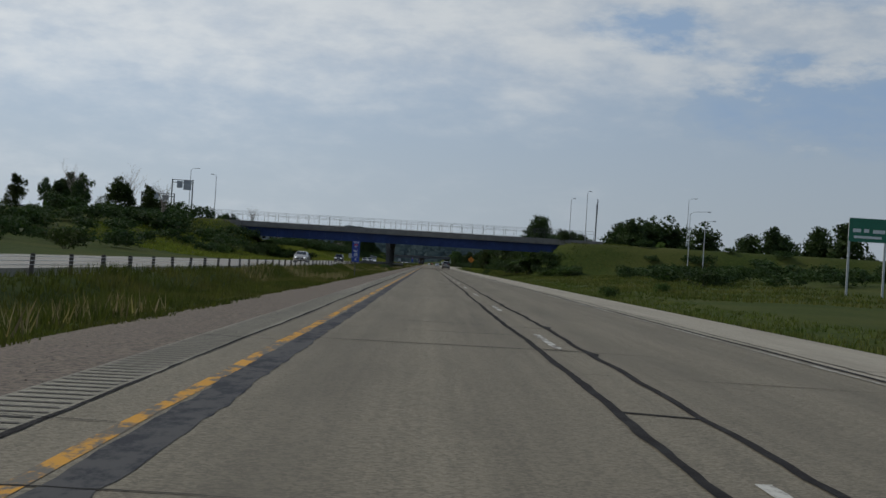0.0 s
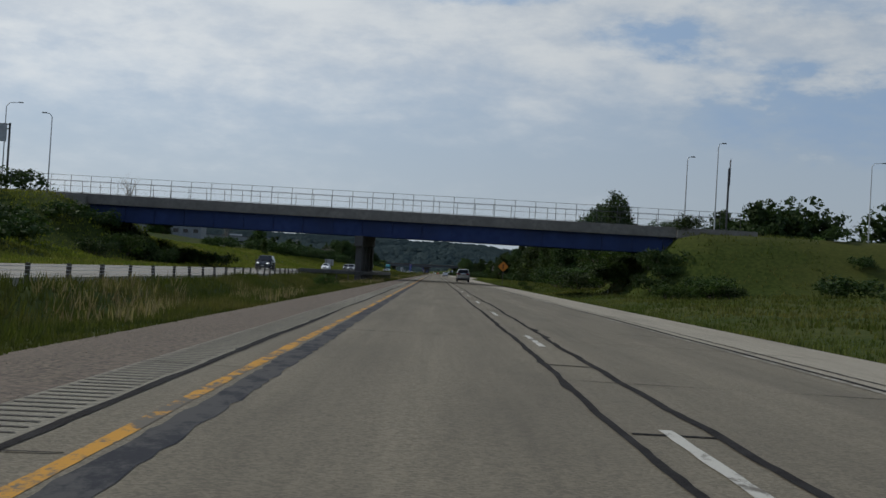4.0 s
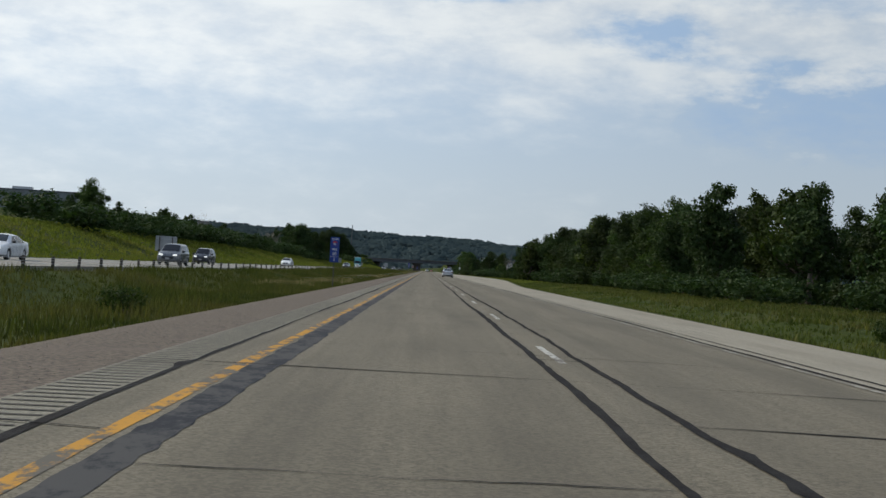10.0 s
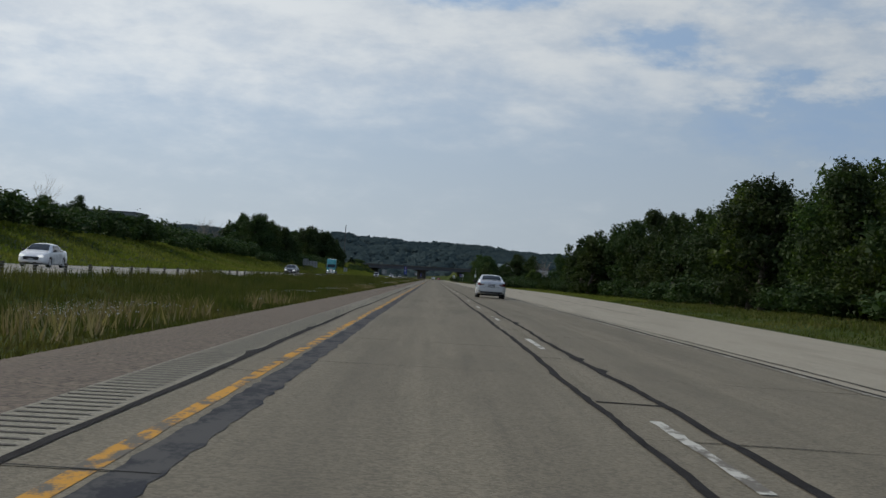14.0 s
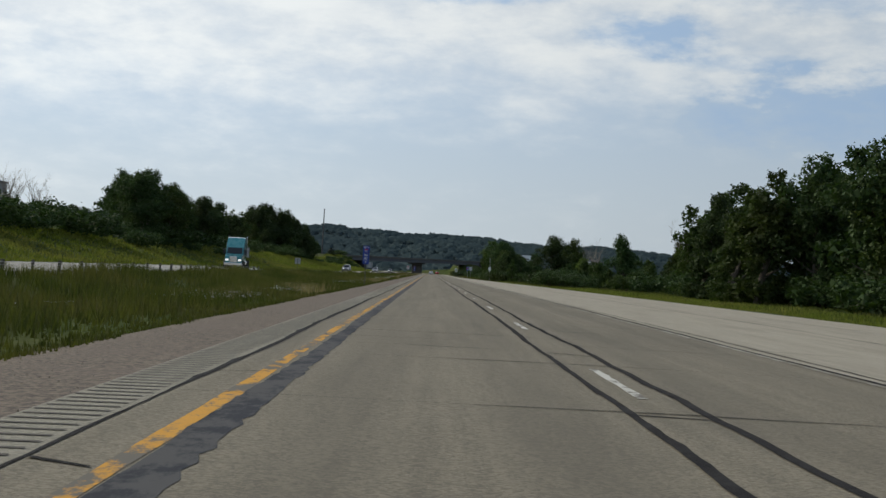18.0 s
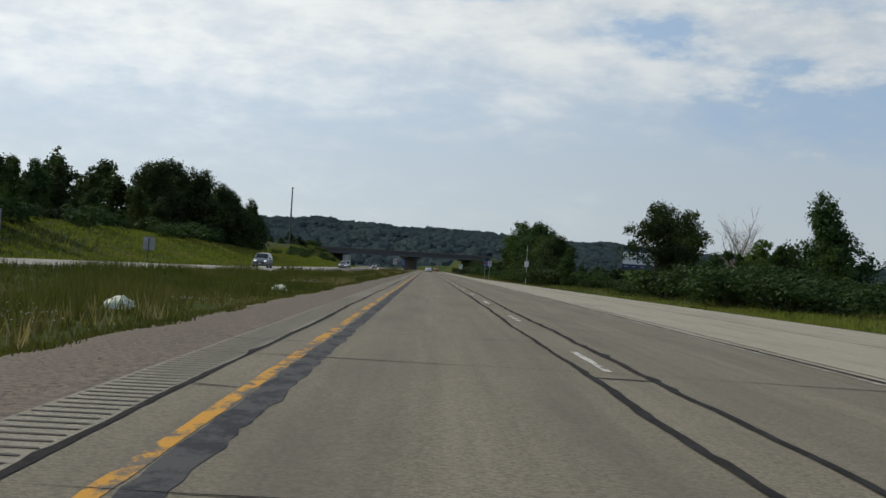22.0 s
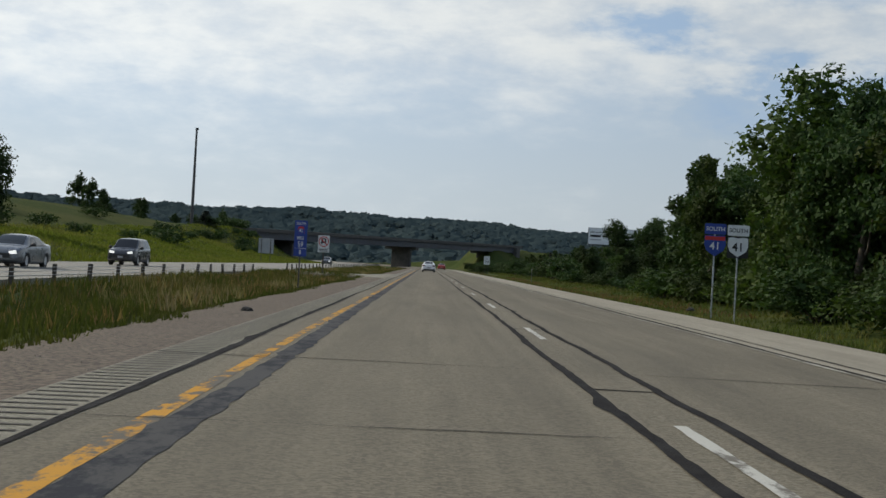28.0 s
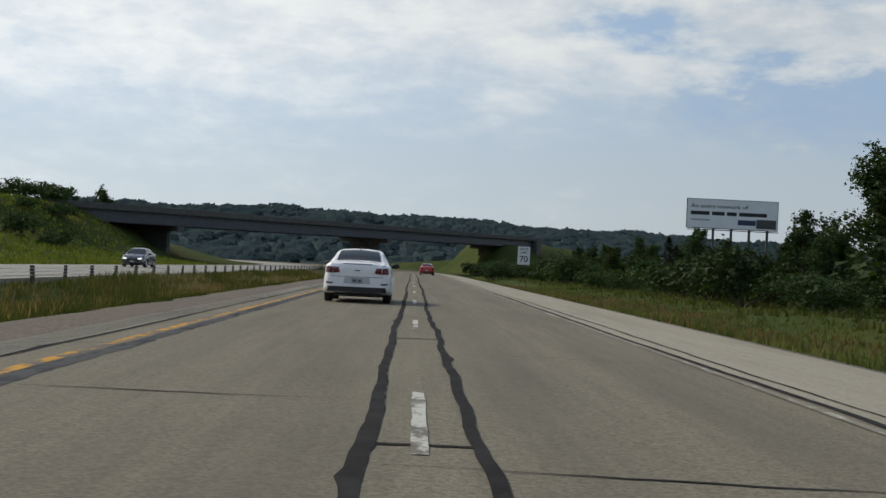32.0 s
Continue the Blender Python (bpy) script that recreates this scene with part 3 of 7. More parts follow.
        F.append((b0, b0 + 1, b0 + 2, b0 + 3))
    tagged(part("crack_seals", mesh_np("crack_seals", V, F, SEAL), None, road, "thin sealed cracks across the lanes"), kind="stuff")
    # short skewed cracks and patches on the paved inner shoulder
    V, F = [], []
    for y in np.arange(Y0, 1400, 7.0):
        y = y + rng.uniform(-2, 2)
        x0, x1 = rng.choice([-1.2, -0.5]), rng.choice([0.0, 0.4, -0.1])
        w = rng.uniform(0.02, 0.05)
        b0 = len(V)
        ks = rng.uniform(-0.25, 0.25)
        rx = float(road_x(y))
        V += [(rx + x0, y, 0.010), (rx + x1, y + ks, 0.010), (rx + x1, y + ks + w, 0.010), (rx + x0, y + w * 1.5, 0.010)]
        F.append((b0, b0 + 1, b0 + 2, b0 + 3))
    tagged(part("shoulder_cracks", mesh_np("shoulder_cracks", V, F, SEAL), None, sh, "sealed cracks across the inner shoulder"), kind="stuff")
    # rumble strip grooves
    yg = np.arange(Y0, 1330, 0.285)
    keep = np.ones(len(yg), bool)
    keep &= ~((yg > CROSS_Y0 - 3) & (yg < CROSS_Y1 + 3))
    yg = yg[keep]
    n = len(yg)
    jx = rng.normal(0, 0.012, (n, 2))
    v = np.empty((n, 4, 3))
    rx = road_x(yg)
    for c, (x, dy) in enumerate(((-1.17, -0.032), (-0.62, -0.032), (-0.62, 0.032), (-1.17, 0.032))):
        v[:, c, 0], v[:, c, 1] = rx + x + jx[:, c // 2 % 2], yg + dy
        v[:, c, 2] = -0.004 + 0.0065 * (x > -1)
    f = np.arange(n * 4).reshape(n, 4)
    tagged(part("rumble_grooves", mesh_np("rumble_grooves", v.reshape(-1, 3), f, GROOVE), None, sh, "milled grooves of a rumble strip"), kind="stuff")


# ---------------------------------------------------------------- grass
def tufts(name, pts, h, spread, material, label, blades=3, seed=0, width=0.035):
    """Tall grass as joined tufts of bent blades."""
    rng = np.random.default_rng(seed)
    n = len(pts) * blades
    base = np.repeat(pts, blades, 0) + np.concatenate([rng.normal(0, spread, (n, 2)), np.zeros((n, 1))], 1)
    hh = np.repeat(h, blades) * rng.uniform(0.55, 1.25, n)
    a = rng.uniform(0, 6.283, n)
    lean = rng.uniform(0.1, 0.55, n) * hh
    la = rng.uniform(0, 6.283, n)
    w = width * rng.uniform(0.6, 1.5, n)
    dx, dy = np.cos(a) * w, np.sin(a) * w
    z = np.zeros(n)
    v = np.empty((n, 3, 3))
    v[:, 0] = base + np.stack([-dx, -dy, z], 1)
    v[:, 1] = base + np.stack([dx, dy, z], 1)
    v[:, 2] = base + np.stack([np.cos(la) * lean, np.sin(la) * lean, hh], 1)
    ob = part(name, mesh_np(name, v.reshape(-1, 3), np.arange(n * 3).reshape(n, 3), material), None)
    return tagged(ob, label, "grass", kind="stuff")


def strip_points(n, x0, x1, y0, y1, seed):
    rng = np.random.default_rng(seed)
    x, y = rng.uniform(x0, x1, n), rng.uniform(y0, y1, n)
    x = x + road_x(y) + (ramp_off(y) if x0 > 9 else 0.0)
    return np.stack([x, y, land(x, y) - 0.02], 1)


def off_crossing(p):
    p = p[~((p[:, 1] > CROSS_Y0 - 12) & (p[:, 1] < CROSS_Y1 + 14) & (p[:, 0] - road_x(p[:, 1]) > -3.7))]
    return p[~((p[:, 1] > CROSS_Y0) & (p[:, 1] < CROSS_Y1) & (p[:, 0] - road_x(p[:, 1]) > -11) & (p[:, 0] - road_x(p[:, 1]) < 0))]


def build_grass():
    p = off_crossing(strip_points(112000, -9.9, -3.5, -20, 1330, 1))
    p[:, 0] = np.where(p[:, 0] > -4, p[:, 0], -4 + (p[:, 0] + 4) * (6 - far_off(p[:, 1])) / 6)
    p[:, 2] = land(p[:, 0], p[:, 1]) - 0.02
    d = -3.4 - (p[:, 0] - road_x(p[:, 1]))
    h = (0.14 + 0.3 * step(0, 1.6, d)) * (0.75 + 0.35 * np.sin(p[:, 1] * 0.05) * np.sin(p[:, 0] * 0.9 + p[:, 1] * 0.21))
    h = h * (1 + 0.9 * step(520, 580, p[:, 1]) * step(970, 940, p[:, 1]) * step(1.2, 3.0, d))
    tufts("median_grass", p, h, 0.09, GRASS_BLADES, "tall green and straw-coloured median grass", 4, 1, 0.02)
    p = off_crossing(strip_points(44000, -4.3, -2.95, -20, 1330, 2))
    p[:, 0] += np.interp(p[:, 1], (0, 260, 480, 736, 900, 1150), (0.3, -0.6, -0.4, 0.0, 0.5, 0.75))
    p[:, 2] = np.maximum(land(p[:, 0], p[:, 1]), np.interp(p[:, 0] - road_x(p[:, 1]), (-3.85, -3.3, -2.6, -1.2), (-0.40, -0.17, -0.07, -0.03))) - 0.02
    p = p[np.sin(p[:, 1] * 0.9) + np.sin(p[:, 1] * 0.23 + 1) - 3.2 * (p[:, 0] - road_x(p[:, 1]) + 3.3) > -0.9]
    tufts("verge_weeds", p, np.full(len(p), 0.12), 0.06, GRASS_BLADES, "low weeds along the gravel edge", 3, 2, 0.02)
    p = strip_points(48000, 10.7, 20, -10, 1330, 3)
    tufts("verge_grass", p, np.full(len(p), 0.22), 0.1, GRASS_BLADES, "green verge grass beside the outer shoulder", 3, 3, 0.035)
    p = strip_points(17000, 10.9, 24, 690, 900, 31)
    tufts("verge_grass", p, np.full(len(p), 0.34), 0.14, GRASS_SUNLIT, "yellow-green verge grass, coloured lighter as if sunlit, beside the outer shoulder", 4, 31, 0.03)
    p = strip_points(70000, -52, -24.0, 180, 1360, 4)
    p = p[p[:, 0] < far_off(p[:, 1]) - 23.6]
    tufts("bank_grass", p, np.full(len(p), 0.36), 0.3, GRASS_SUNLIT, "yellow-green grass on the far bank", 3, 4, 0.10)
    p = strip_points(40000, 20, 46, 100, 1400, 9)
    tufts("verge_grass", p, np.full(len(p), 0.34), 0.25, GRASS_BLADES, "rough grass on the outer slope", 3, 9, 0.07)
    p = off_crossing(strip_points(14000, -9.5, -4.0, -20, 1330, 5))
    p = p[np.sin(p[:, 1] * 0.071 + 1.0) + 0.6 * np.sin(p[:, 1] * 0.19 + p[:, 0] * 0.8) > 0.55]
    tufts("dry_grass", p, np.full(len(p), 0.5), 0.12, DRY_GRASS, "patches of pale dry grass in the median", 4, 5, 0.025)
    p = strip_points(11000, 10.9, 19.0, 850, 1330, 7)
    p = p[np.sin(p[:, 1] * 0.05 + 2.0) + 0.7 * np.sin(p[:, 1] * 0.17 + p[:, 0] * 0.9) > -0.1]
    tufts("dry_grass", p, np.full(len(p), 0.3), 0.12, RED_GRASS, "reddish seed heads in the verge grass", 3, 7, 0.025)
    p = off_crossing(strip_points(4200, -9.5, -4.0, 1040, 1330, 8))
    tufts("dry_grass", p, np.full(len(p), 0.36), 0.12, RED_GRASS, "reddish seed heads in the median grass", 3, 8, 0.025)
    p = off_crossing(strip_points(6000, -9.5, -4.2, 470, 960, 6))
    p = p[np.sin(p[:, 1] * 0.11) + np.sin(p[:, 1] * 0.31 + p[:, 0]) > 0.5]
    p[:, 2] += 0.36
    tufts("wildflowers", p, np.full(len(p), 0.03), 0.3, FLOWER, "small white and lilac wildflowers in the grass", 2, 6, 0.014)
    # loose stones on the gravel shoulder
    rng = np.random.default_rng(21)
    n = 26000
    y = rng.uniform(-10, 1250, n)
    x = -1.25 - 2.2 * rng.uniform(0, 1, n) ** 0.8
    z = np.interp(x, (-3.85, -3.3, -2.6, -1.2), (-0.40, -0.17, -0.07, -0.03))
    r = rng.uniform(0.008, 0.02, n)
    a = rng.uniform(0, 6.283, n)
    v = np.empty((n, 4, 3))
    for k in range(3):
        v[:, k] = np.stack([x + r * np.cos(a + k * 2.1) * rng.uniform(0.6, 1.3, n), y + r * np.sin(a + k * 2.1) * rng.uniform(0.6, 1.3, n), z - 0.004], 1)
    v[:, 3] = np.stack([x, y, z + r * rng.uniform(0.4, 0.9, n)], 1)
    b = np.arange(n) * 4
    f = np.concatenate([np.stack([b, b + 1, b + 3], 1), np.stack([b + 1, b + 2, b + 3], 1), np.stack([b + 2, b, b + 3], 1)])
    me = mesh_np("loose_stones", v.reshape(-1, 3), f, PEBBLE)
    me.shade_flat()
    tagged(part("loose_stones", me, None), "loose pebbles on the gravel shoulder", "stones", kind="stuff")


# ---------------------------------------------------------------- overpasses
def stiffeners(girder, xs, y, z0, z1, material):
    """Upright web plates of a girder, one shared mesh."""
    bm = box(new_bm(), -0.01, 0.01, -0.16, 0.16, z0, z1)
    me = bpy.data.meshes.new("stiffener")
    bm.to_mesh(me)
    bm.free()
    me.materials.append(material)
    for x in xs:
        part("stiffener", me, None, girder).location = (float(x), float(y), 0.0)


def overpass_north():
    """Blue steel girder overpass with a concrete parapet and a bent chain-link fence."""
    b = thing("overpass", "blue steel girder overpass with concrete parapet and chain-link fence", "bridge", pose(0, 291.5, 0, 1.05, 0, -2.0), kind="structure")
    xl, xr, w = -41.0, 31.0, 21.0
    bm = box(new_bm(), xl - 6, xr + 9, 0.35, w - 0.35, 7.0, 7.3)
    part("deck", bm, CONCRETE, b, "concrete deck slab")
    for y in (0.0, w - 0.42):
        bm = new_bm()
        box(bm, xl - 13, xr + 9, y, y + 0.42, 7.12, 8.2, 0.03)
        part("parapet", bm, CONCRETE, b, "grey concrete parapet")
        bm = box(new_bm(), xl - 13, xr + 9, y - 0.03 if y == 0 else y, y + 0.4, 6.98, 7.12)
        part("parapet_drip", bm, CONCRETE, b)
    for k in range(7):
        y = 0.75 + k * (w - 1.5) / 6
        bm = new_bm()
        box(bm, xl, xr, y - 0.012, y + 0.012, 5.08, 7.0)
        box(bm, xl, xr, y - 0.24, y + 0.24, 5.02, 5.08)
        box(bm, xl, xr, y - 0.22, y + 0.22, 6.95, 7.0)
        g = part("girder", bm, BLUE_STEEL, b, "blue painted steel girder")
        stiffeners(g, np.arange(xl + 1.5, xr, 3.6), y, 5.08, 6.95, BLUE_STEEL)
    # median pier: cap beam on four columns, their shade put into the concrete colour
    bm = box(new_bm(), -7.9, -6.95, 0.4, w - 1.6, 3.75, 5.02, 0.04)
    part("pier_cap", bm, SHADED_CONCRETE, b, "concrete cap beam in a shade-darkened colour")
    for y in (2.2, 7.3, 12.4, 17.5):
        bm = new_bm()
        box(bm, -7.82, -7.0, y - 0.75, y + 0.75, -1.2, 3.75, 0.1)
        part("pier_column", bm, SHADED_CONCRETE, b)
    # abutments with slope paving
    for x0, x1 in ((xl - 2.0, xl + 0.6), (xr - 0.6, xr + 2.0)):
        bm = box(new_bm(), x0, x1, -0.6, w + 0.6, 3.0, 7.1, 0.04)
        part("abutment", bm, CONCRETE, b)
        bm = box(new_bm(), x0 - 2.5 if x0 < 0 else x0, x1 if x0 < 0 else x1 + 2.5, -0.7, -0.1, 4.4, 7.9, 0.05)
        part("wing_wall", bm, CONCRETE, b)
    # fence: bent posts, rails and mesh wires
    n = 38
    sp = 2.44
    postm = None
    for side, y in ((1, 0.2), (-1, w - 0.2)):
        fence = part("fence_mesh", fence_wires(-52.36, -52.36 + (n - 1) * sp, y, side), WIRE, b, "chain-link fence mesh")
        if postm is None:
            bm = new_bm()
            rod(bm, (0, 0, 0), (0, 0, 1.5), 0.035, n=6)
            rod(bm, (0, 0, 1.49), (0, 0.28, 2.12), 0.033, n=6)
            postm = bpy.data.meshes.new("fence_post")
            bm.to_mesh(postm)
            bm.free()
            postm.materials.append(DARK_METAL)
        for k in range(n):
            p = part("fence_post", postm, None, b)
            p.matrix_basis = Matrix.Translation((-52.36 + k * sp, y, 8.2)) @ (Matrix.Identity(4) if side > 0 else pose(0, 0, 0, 0, 0, 180))
        for (dy, z) in ((0.0, 0.08), (0.0, 1.48), (0.28, 2.12)):
            bm = rod(new_bm(), (-52.36, y + side * dy, 8.2 + z), (-52.36 + (n - 1) * sp, y + side * dy, 8.2 + z), 0.022, n=6)
            part("fence_rail", bm, DARK_METAL, b)
    return b


def fence_wires(x0, x1, y, side):
    """Chain-link as thin crossing wires."""
    bm = new_bm()
    pitch = 0.42
    x = x0
    w = 0.0016
    V, F = [], []
    while x < x1 - 1.4:
        for a, c in ((x, x + 1.42), (x + 1.42, x)):
            b0 = len(V)
            V += [(a - w, y, 8.24), (a + w, y, 8.24), (c + w, y, 9.66), (c - w, y, 9.66)]
            F.append((b0, b0 + 1, b0 + 2, b0 + 3))
            b0 = len(V)
            V += [(a - w, y, 9.66), (a + w, y, 9.66), (a + (c - a) * 0.45 + w, y + side * 0.28, 10.3), (a + (c - a) * 0.45 - w, y + side * 0.28, 10.3)]
            F.append((b0, b0 + 1, b0 + 2, b0 + 3))
        x += pitch
    bm.free()
    return mesh_np("fence_mesh", V, F, WIRE)


def overpass_south():
    """Low grey girder overpass on three bents beyond the crossover."""
    a, c = Vector((-45.5, 1348.0, 0)), Vector((34.5, 1503.0, 0))
    d = c - a
    b = thing("overpass", "long grey steel girder overpass on concrete piers", "bridge",
              Matrix.Translation(a) @ pose(0, 0, 0, 0, 0, math.degrees(math.atan2(d.y, d.x))) @ pose(0, 0, -0.35, 0, -0.62, 0), kind="structure")
    L = d.length
    # deck, parapets, piers and abutments take the concrete with shade coloured in
    part("deck", box(new_bm(), -6, L + 4, 0.4, 11.6, 7.35, 7.6), SHADED_CONCRETE, b)
    for y in (0.0, 11.6):
        part("parapet", box(new_bm(), -8, L + 6, y, y + 0.4, 7.3, 8.2, 0.04), SHADED_CONCRETE, b, "grey parapet")
    for k in range(5):
        y = 0.8 + k * 2.6
        bm = new_bm()
        box(bm, 0, L, y - 0.012, y + 0.012, 5.6, 7.35)
        box(bm, 0, L, y - 0.22, y + 0.22, 5.55, 5.6)
        part("girder", bm, GREY_STEEL, b, "weathered grey girder")
    for s in (0.165, 0.555, 0.92):
        part("pier_cap", box(new_bm(), L * s - 0.8, L * s + 0.8, 0.3, 11.7, 4.7, 5.55, 0.05), SHADED_CONCRETE, b)
        part("pier_wall", box(new_bm(), L * s - 0.45, L * s + 0.45, 2.6, 9.4, -3.0, 4.7, 0.12), SHADED_CONCRETE, b, "solid concrete wall pier")
    for x0 in (-2.5, L - 0.5):
        part("abutment", box(new_bm(), x0, x0 + 3.0, -0.5, 12.5, 2.0, 7.4, 0.05), SHADED_CONCRETE, b)
    return b


# ---------------------------------------------------------------- trees
def limb_points(rng, a, d, n, length, droop):
    pts = [Vector(a)]
    d = Vector(d).normalized()
    for k in range(n):
        d = (d + Vector((rng.normal(0, 0.14), rng.normal(0, 0.14), droop + rng.normal(0, 0.08)))).normalized()
        pts.append(pts[-1] + d * length / n)
    return pts


def tube(V, F, pts, r0, r1, n=5):
    """Adds a tapered tube through pts to vertex and face lists."""
    b0 = len(V)
    m = len(pts)
    for k, p in enumerate(pts):
        d = (pts[min(k + 1, m - 1)] - pts[max(k - 1, 0)]).normalized()
        u = d.cross(Vector((0.3, 0.9, 0.2))).normalized()
        w = d.cross(u)
        r = r0 + (r1 - r0) * k / (m - 1)
        for j in range(n):
            a = 6.2832 * j / n
            V.append(tuple(p + u * (r * math.cos(a)) + w * (r * math.sin(a))))
    for k in range(m - 1):
        for j in range(n):
            F.append((b0 + k * n + j, b0 + k * n + (j + 1) % n, b0 + (k + 1) * n + (j + 1) % n, b0 + (k + 1) * n + j))


def leaf_cloud(rng, lobes, count, size, core=0.14):
    """Small leaf sprays on many clumps that sit over a set of lobes (centre, radii), and larger ones filling the inside."""
    lobes = np.array(lobes)
    per = 19
    L = np.repeat(lobes, per, 0)
    d = rng.normal(0, 1, (len(L), 3)) + np.array([0, 0, 0.35])
    d /= np.linalg.norm(d, axis=1)[:, None]
    cc = L[:, :3] + d * L[:, 3:6] * rng.uniform(0.6, 0.92, (len(L), 1))
    cr = L[:, 3:6].mean(1) * rng.uniform(0.18, 0.42, len(L))
    pick = rng.choice(len(L), count, p=cr ** 2 / (cr ** 2).sum())
    e = rng.normal(0, 1, (count, 3)) + 0.55 * d[pick]
    e /= np.linalg.norm(e, axis=1)[:, None]
    c = cc[pick] + e * (cr[pick] * rng.uniform(0, 1, count) ** 0.5 * rng.choice([0.9, 1.1, 1.5], count, p=[0.4, 0.42, 0.18]))[:, None]
    s = size * rng.uniform(0.55, 1.35, count)
    m = int(count * core)
    q = rng.choice(len(lobes), m)
    f = rng.normal(0, 1, (m, 3))
    f /= np.linalg.norm(f, axis=1)[:, None]
    c = np.concatenate([c, lobes[q, :3] + f * lobes[q, 3:6] * (0.74 * rng.uniform(0, 1, m) ** 0.45)[:, None]])
    s = np.concatenate([s, size * rng.uniform(1.6, 2.3, m)])[:, None]
    n = count + m
    nrm = np.concatenate([e, f]) * 0.75 + rng.normal(0, 0.5, (n, 3)) + np.array([0, 0, 0.2])
    nrm /= np.linalg.norm(nrm, axis=1)[:, None]
    u = np.cross(nrm, rng.normal(0, 1, (n, 3)))
    u /= np.linalg.norm(u, axis=1)[:, None] + 1e-9
    w = np.cross(nrm, u)
    v = np.empty((n, 3, 3))
    v[:, 0] = c - u * s * 0.55
    v[:, 1] = c + w * s * 0.5 + u * s * 0.2
    v[:, 2] = c - w * s * 0.5 + u * s * 0.45 - nrm * s * 0.15
    return v.reshape(-1, 3), np.arange(n * 3).reshape(n, 3)


def make_tree(seed, height, spread, leaves, size, leaf_mat, trunk_share=0.22, lean=0.0, name="tree", label="", category="tree"):
    """Broadleaf tree: tapered trunk, limbs, crown of many leaf clumps in uneven lobes."""
    rng = np.random.default_rng(seed)
    t = thing(name, label, category)
    V, F = [], []
    trunk = limb_points(rng, (0, 0, -0.3), (lean, 0, 1), 6, height * 0.72, 0.02)
    tube(V, F, trunk, height * 0.022 + 0.05, 0.05, 7)
    lobes = []
    for k in range(9):
        s = rng.uniform(0.28, 0.95)
        base = trunk[0].lerp(trunk[-1], s)
        a = k * 2.4 + rng.uniform(-0.5, 0.5)
        ln = spread * rng.uniform(0.45, 0.9) * (1.15 - 0.55 * s)
        lp = limb_points(rng, base, (math.cos(a), math.sin(a), 0.45 + 0.5 * s), 4, ln, 0.05)
        tube(V, F, lp, height * 0.009 + 0.02, 0.015, 5)
        e = lp[-1]
        rad = spread * rng.uniform(0.33, 0.5)
        lobes.append((e.x, e.y, max(e.z, height * trunk_share + rad * 0.6), rad, rad * rng.uniform(0.85, 1.1), rad * rng.uniform(0.65, 0.9)))
    for k in range(7):
        a = rng.uniform(0, 6.28)
        z = height * rng.uniform(trunk_share + 0.2, 0.93)
        q = spread * rng.uniform(0.0, 0.55) * (1.1 - z / height * 0.7)
        rad = spread * rng.uniform(0.3, 0.48) * (1.15 - 0.5 * z / height)
        lobes.append((math.cos(a) * q + trunk[-1].x * z / height, math.sin(a) * q, min(z, height - rad * 0.8), rad, rad, rad * rng.uniform(0.7, 1.0)))
    for q in (0.42, 0.56, 0.7, 0.83):
        rad = spread * (0.5 - 0.28 * q) * rng.uniform(0.9, 1.2)
        lobes.append((trunk[-1].x * q, trunk[-1].y * q, height * q, rad * 1.15, rad * 1.15, rad * 1.3))
    if trunk_share <= 0.1:
        for k in range(6):
            a, q = k * 1.05 + rng.uniform(-0.3, 0.3), spread * rng.uniform(0.35, 0.6)
            rad = spread * rng.uniform(0.28, 0.4)
            lobes.append((math.cos(a) * q, math.sin(a) * q, rad * rng.uniform(0.75, 1.3), rad, rad, rad * 0.9))
    part("trunk", mesh_np("trunk", V, F, BARK), None, t, smooth=True)
    v, f = leaf_cloud(rng, lobes, leaves, size)
    v[:, 2] = np.maximum(v[:, 2], 0.03)
    part("crown", mesh_np("crown", v, f, leaf_mat), None, t)
    return t


def make_bush(seed, height, spread, leaves, size, leaf_mat, label, category="bush"):
    rng = np.random.default_rng(seed)
    t = thing("bush", label, category)
    V, F = [], []
    lobes = []
    for k in range(6):
        a = k * 1.1 + rng.uniform(-0.4, 0.4)
        p = limb_points(rng, (0, 0, -0.1), (math.cos(a) * 0.7, math.sin(a) * 0.7, 0.9), 3, height * 0.7, 0)
        tube(V, F, p, 0.04, 0.012, 4)
        e = p[-1]
        lobes.append((e.x * spread / height, e.y * spread / height, height * rng.uniform(0.35, 0.68), spread * 0.42, spread * 0.42, height * rng.uniform(0.3, 0.42)))
    part("stem", mesh_np("stem", V, F, BARK), None, t)
    v, f = leaf_cloud(rng, lobes, leaves, size)
    v[:, 2] = np.maximum(v[:, 2], 0.02)
    part("foliage", mesh_np("foliage", v, f, leaf_mat), None, t)
    return t


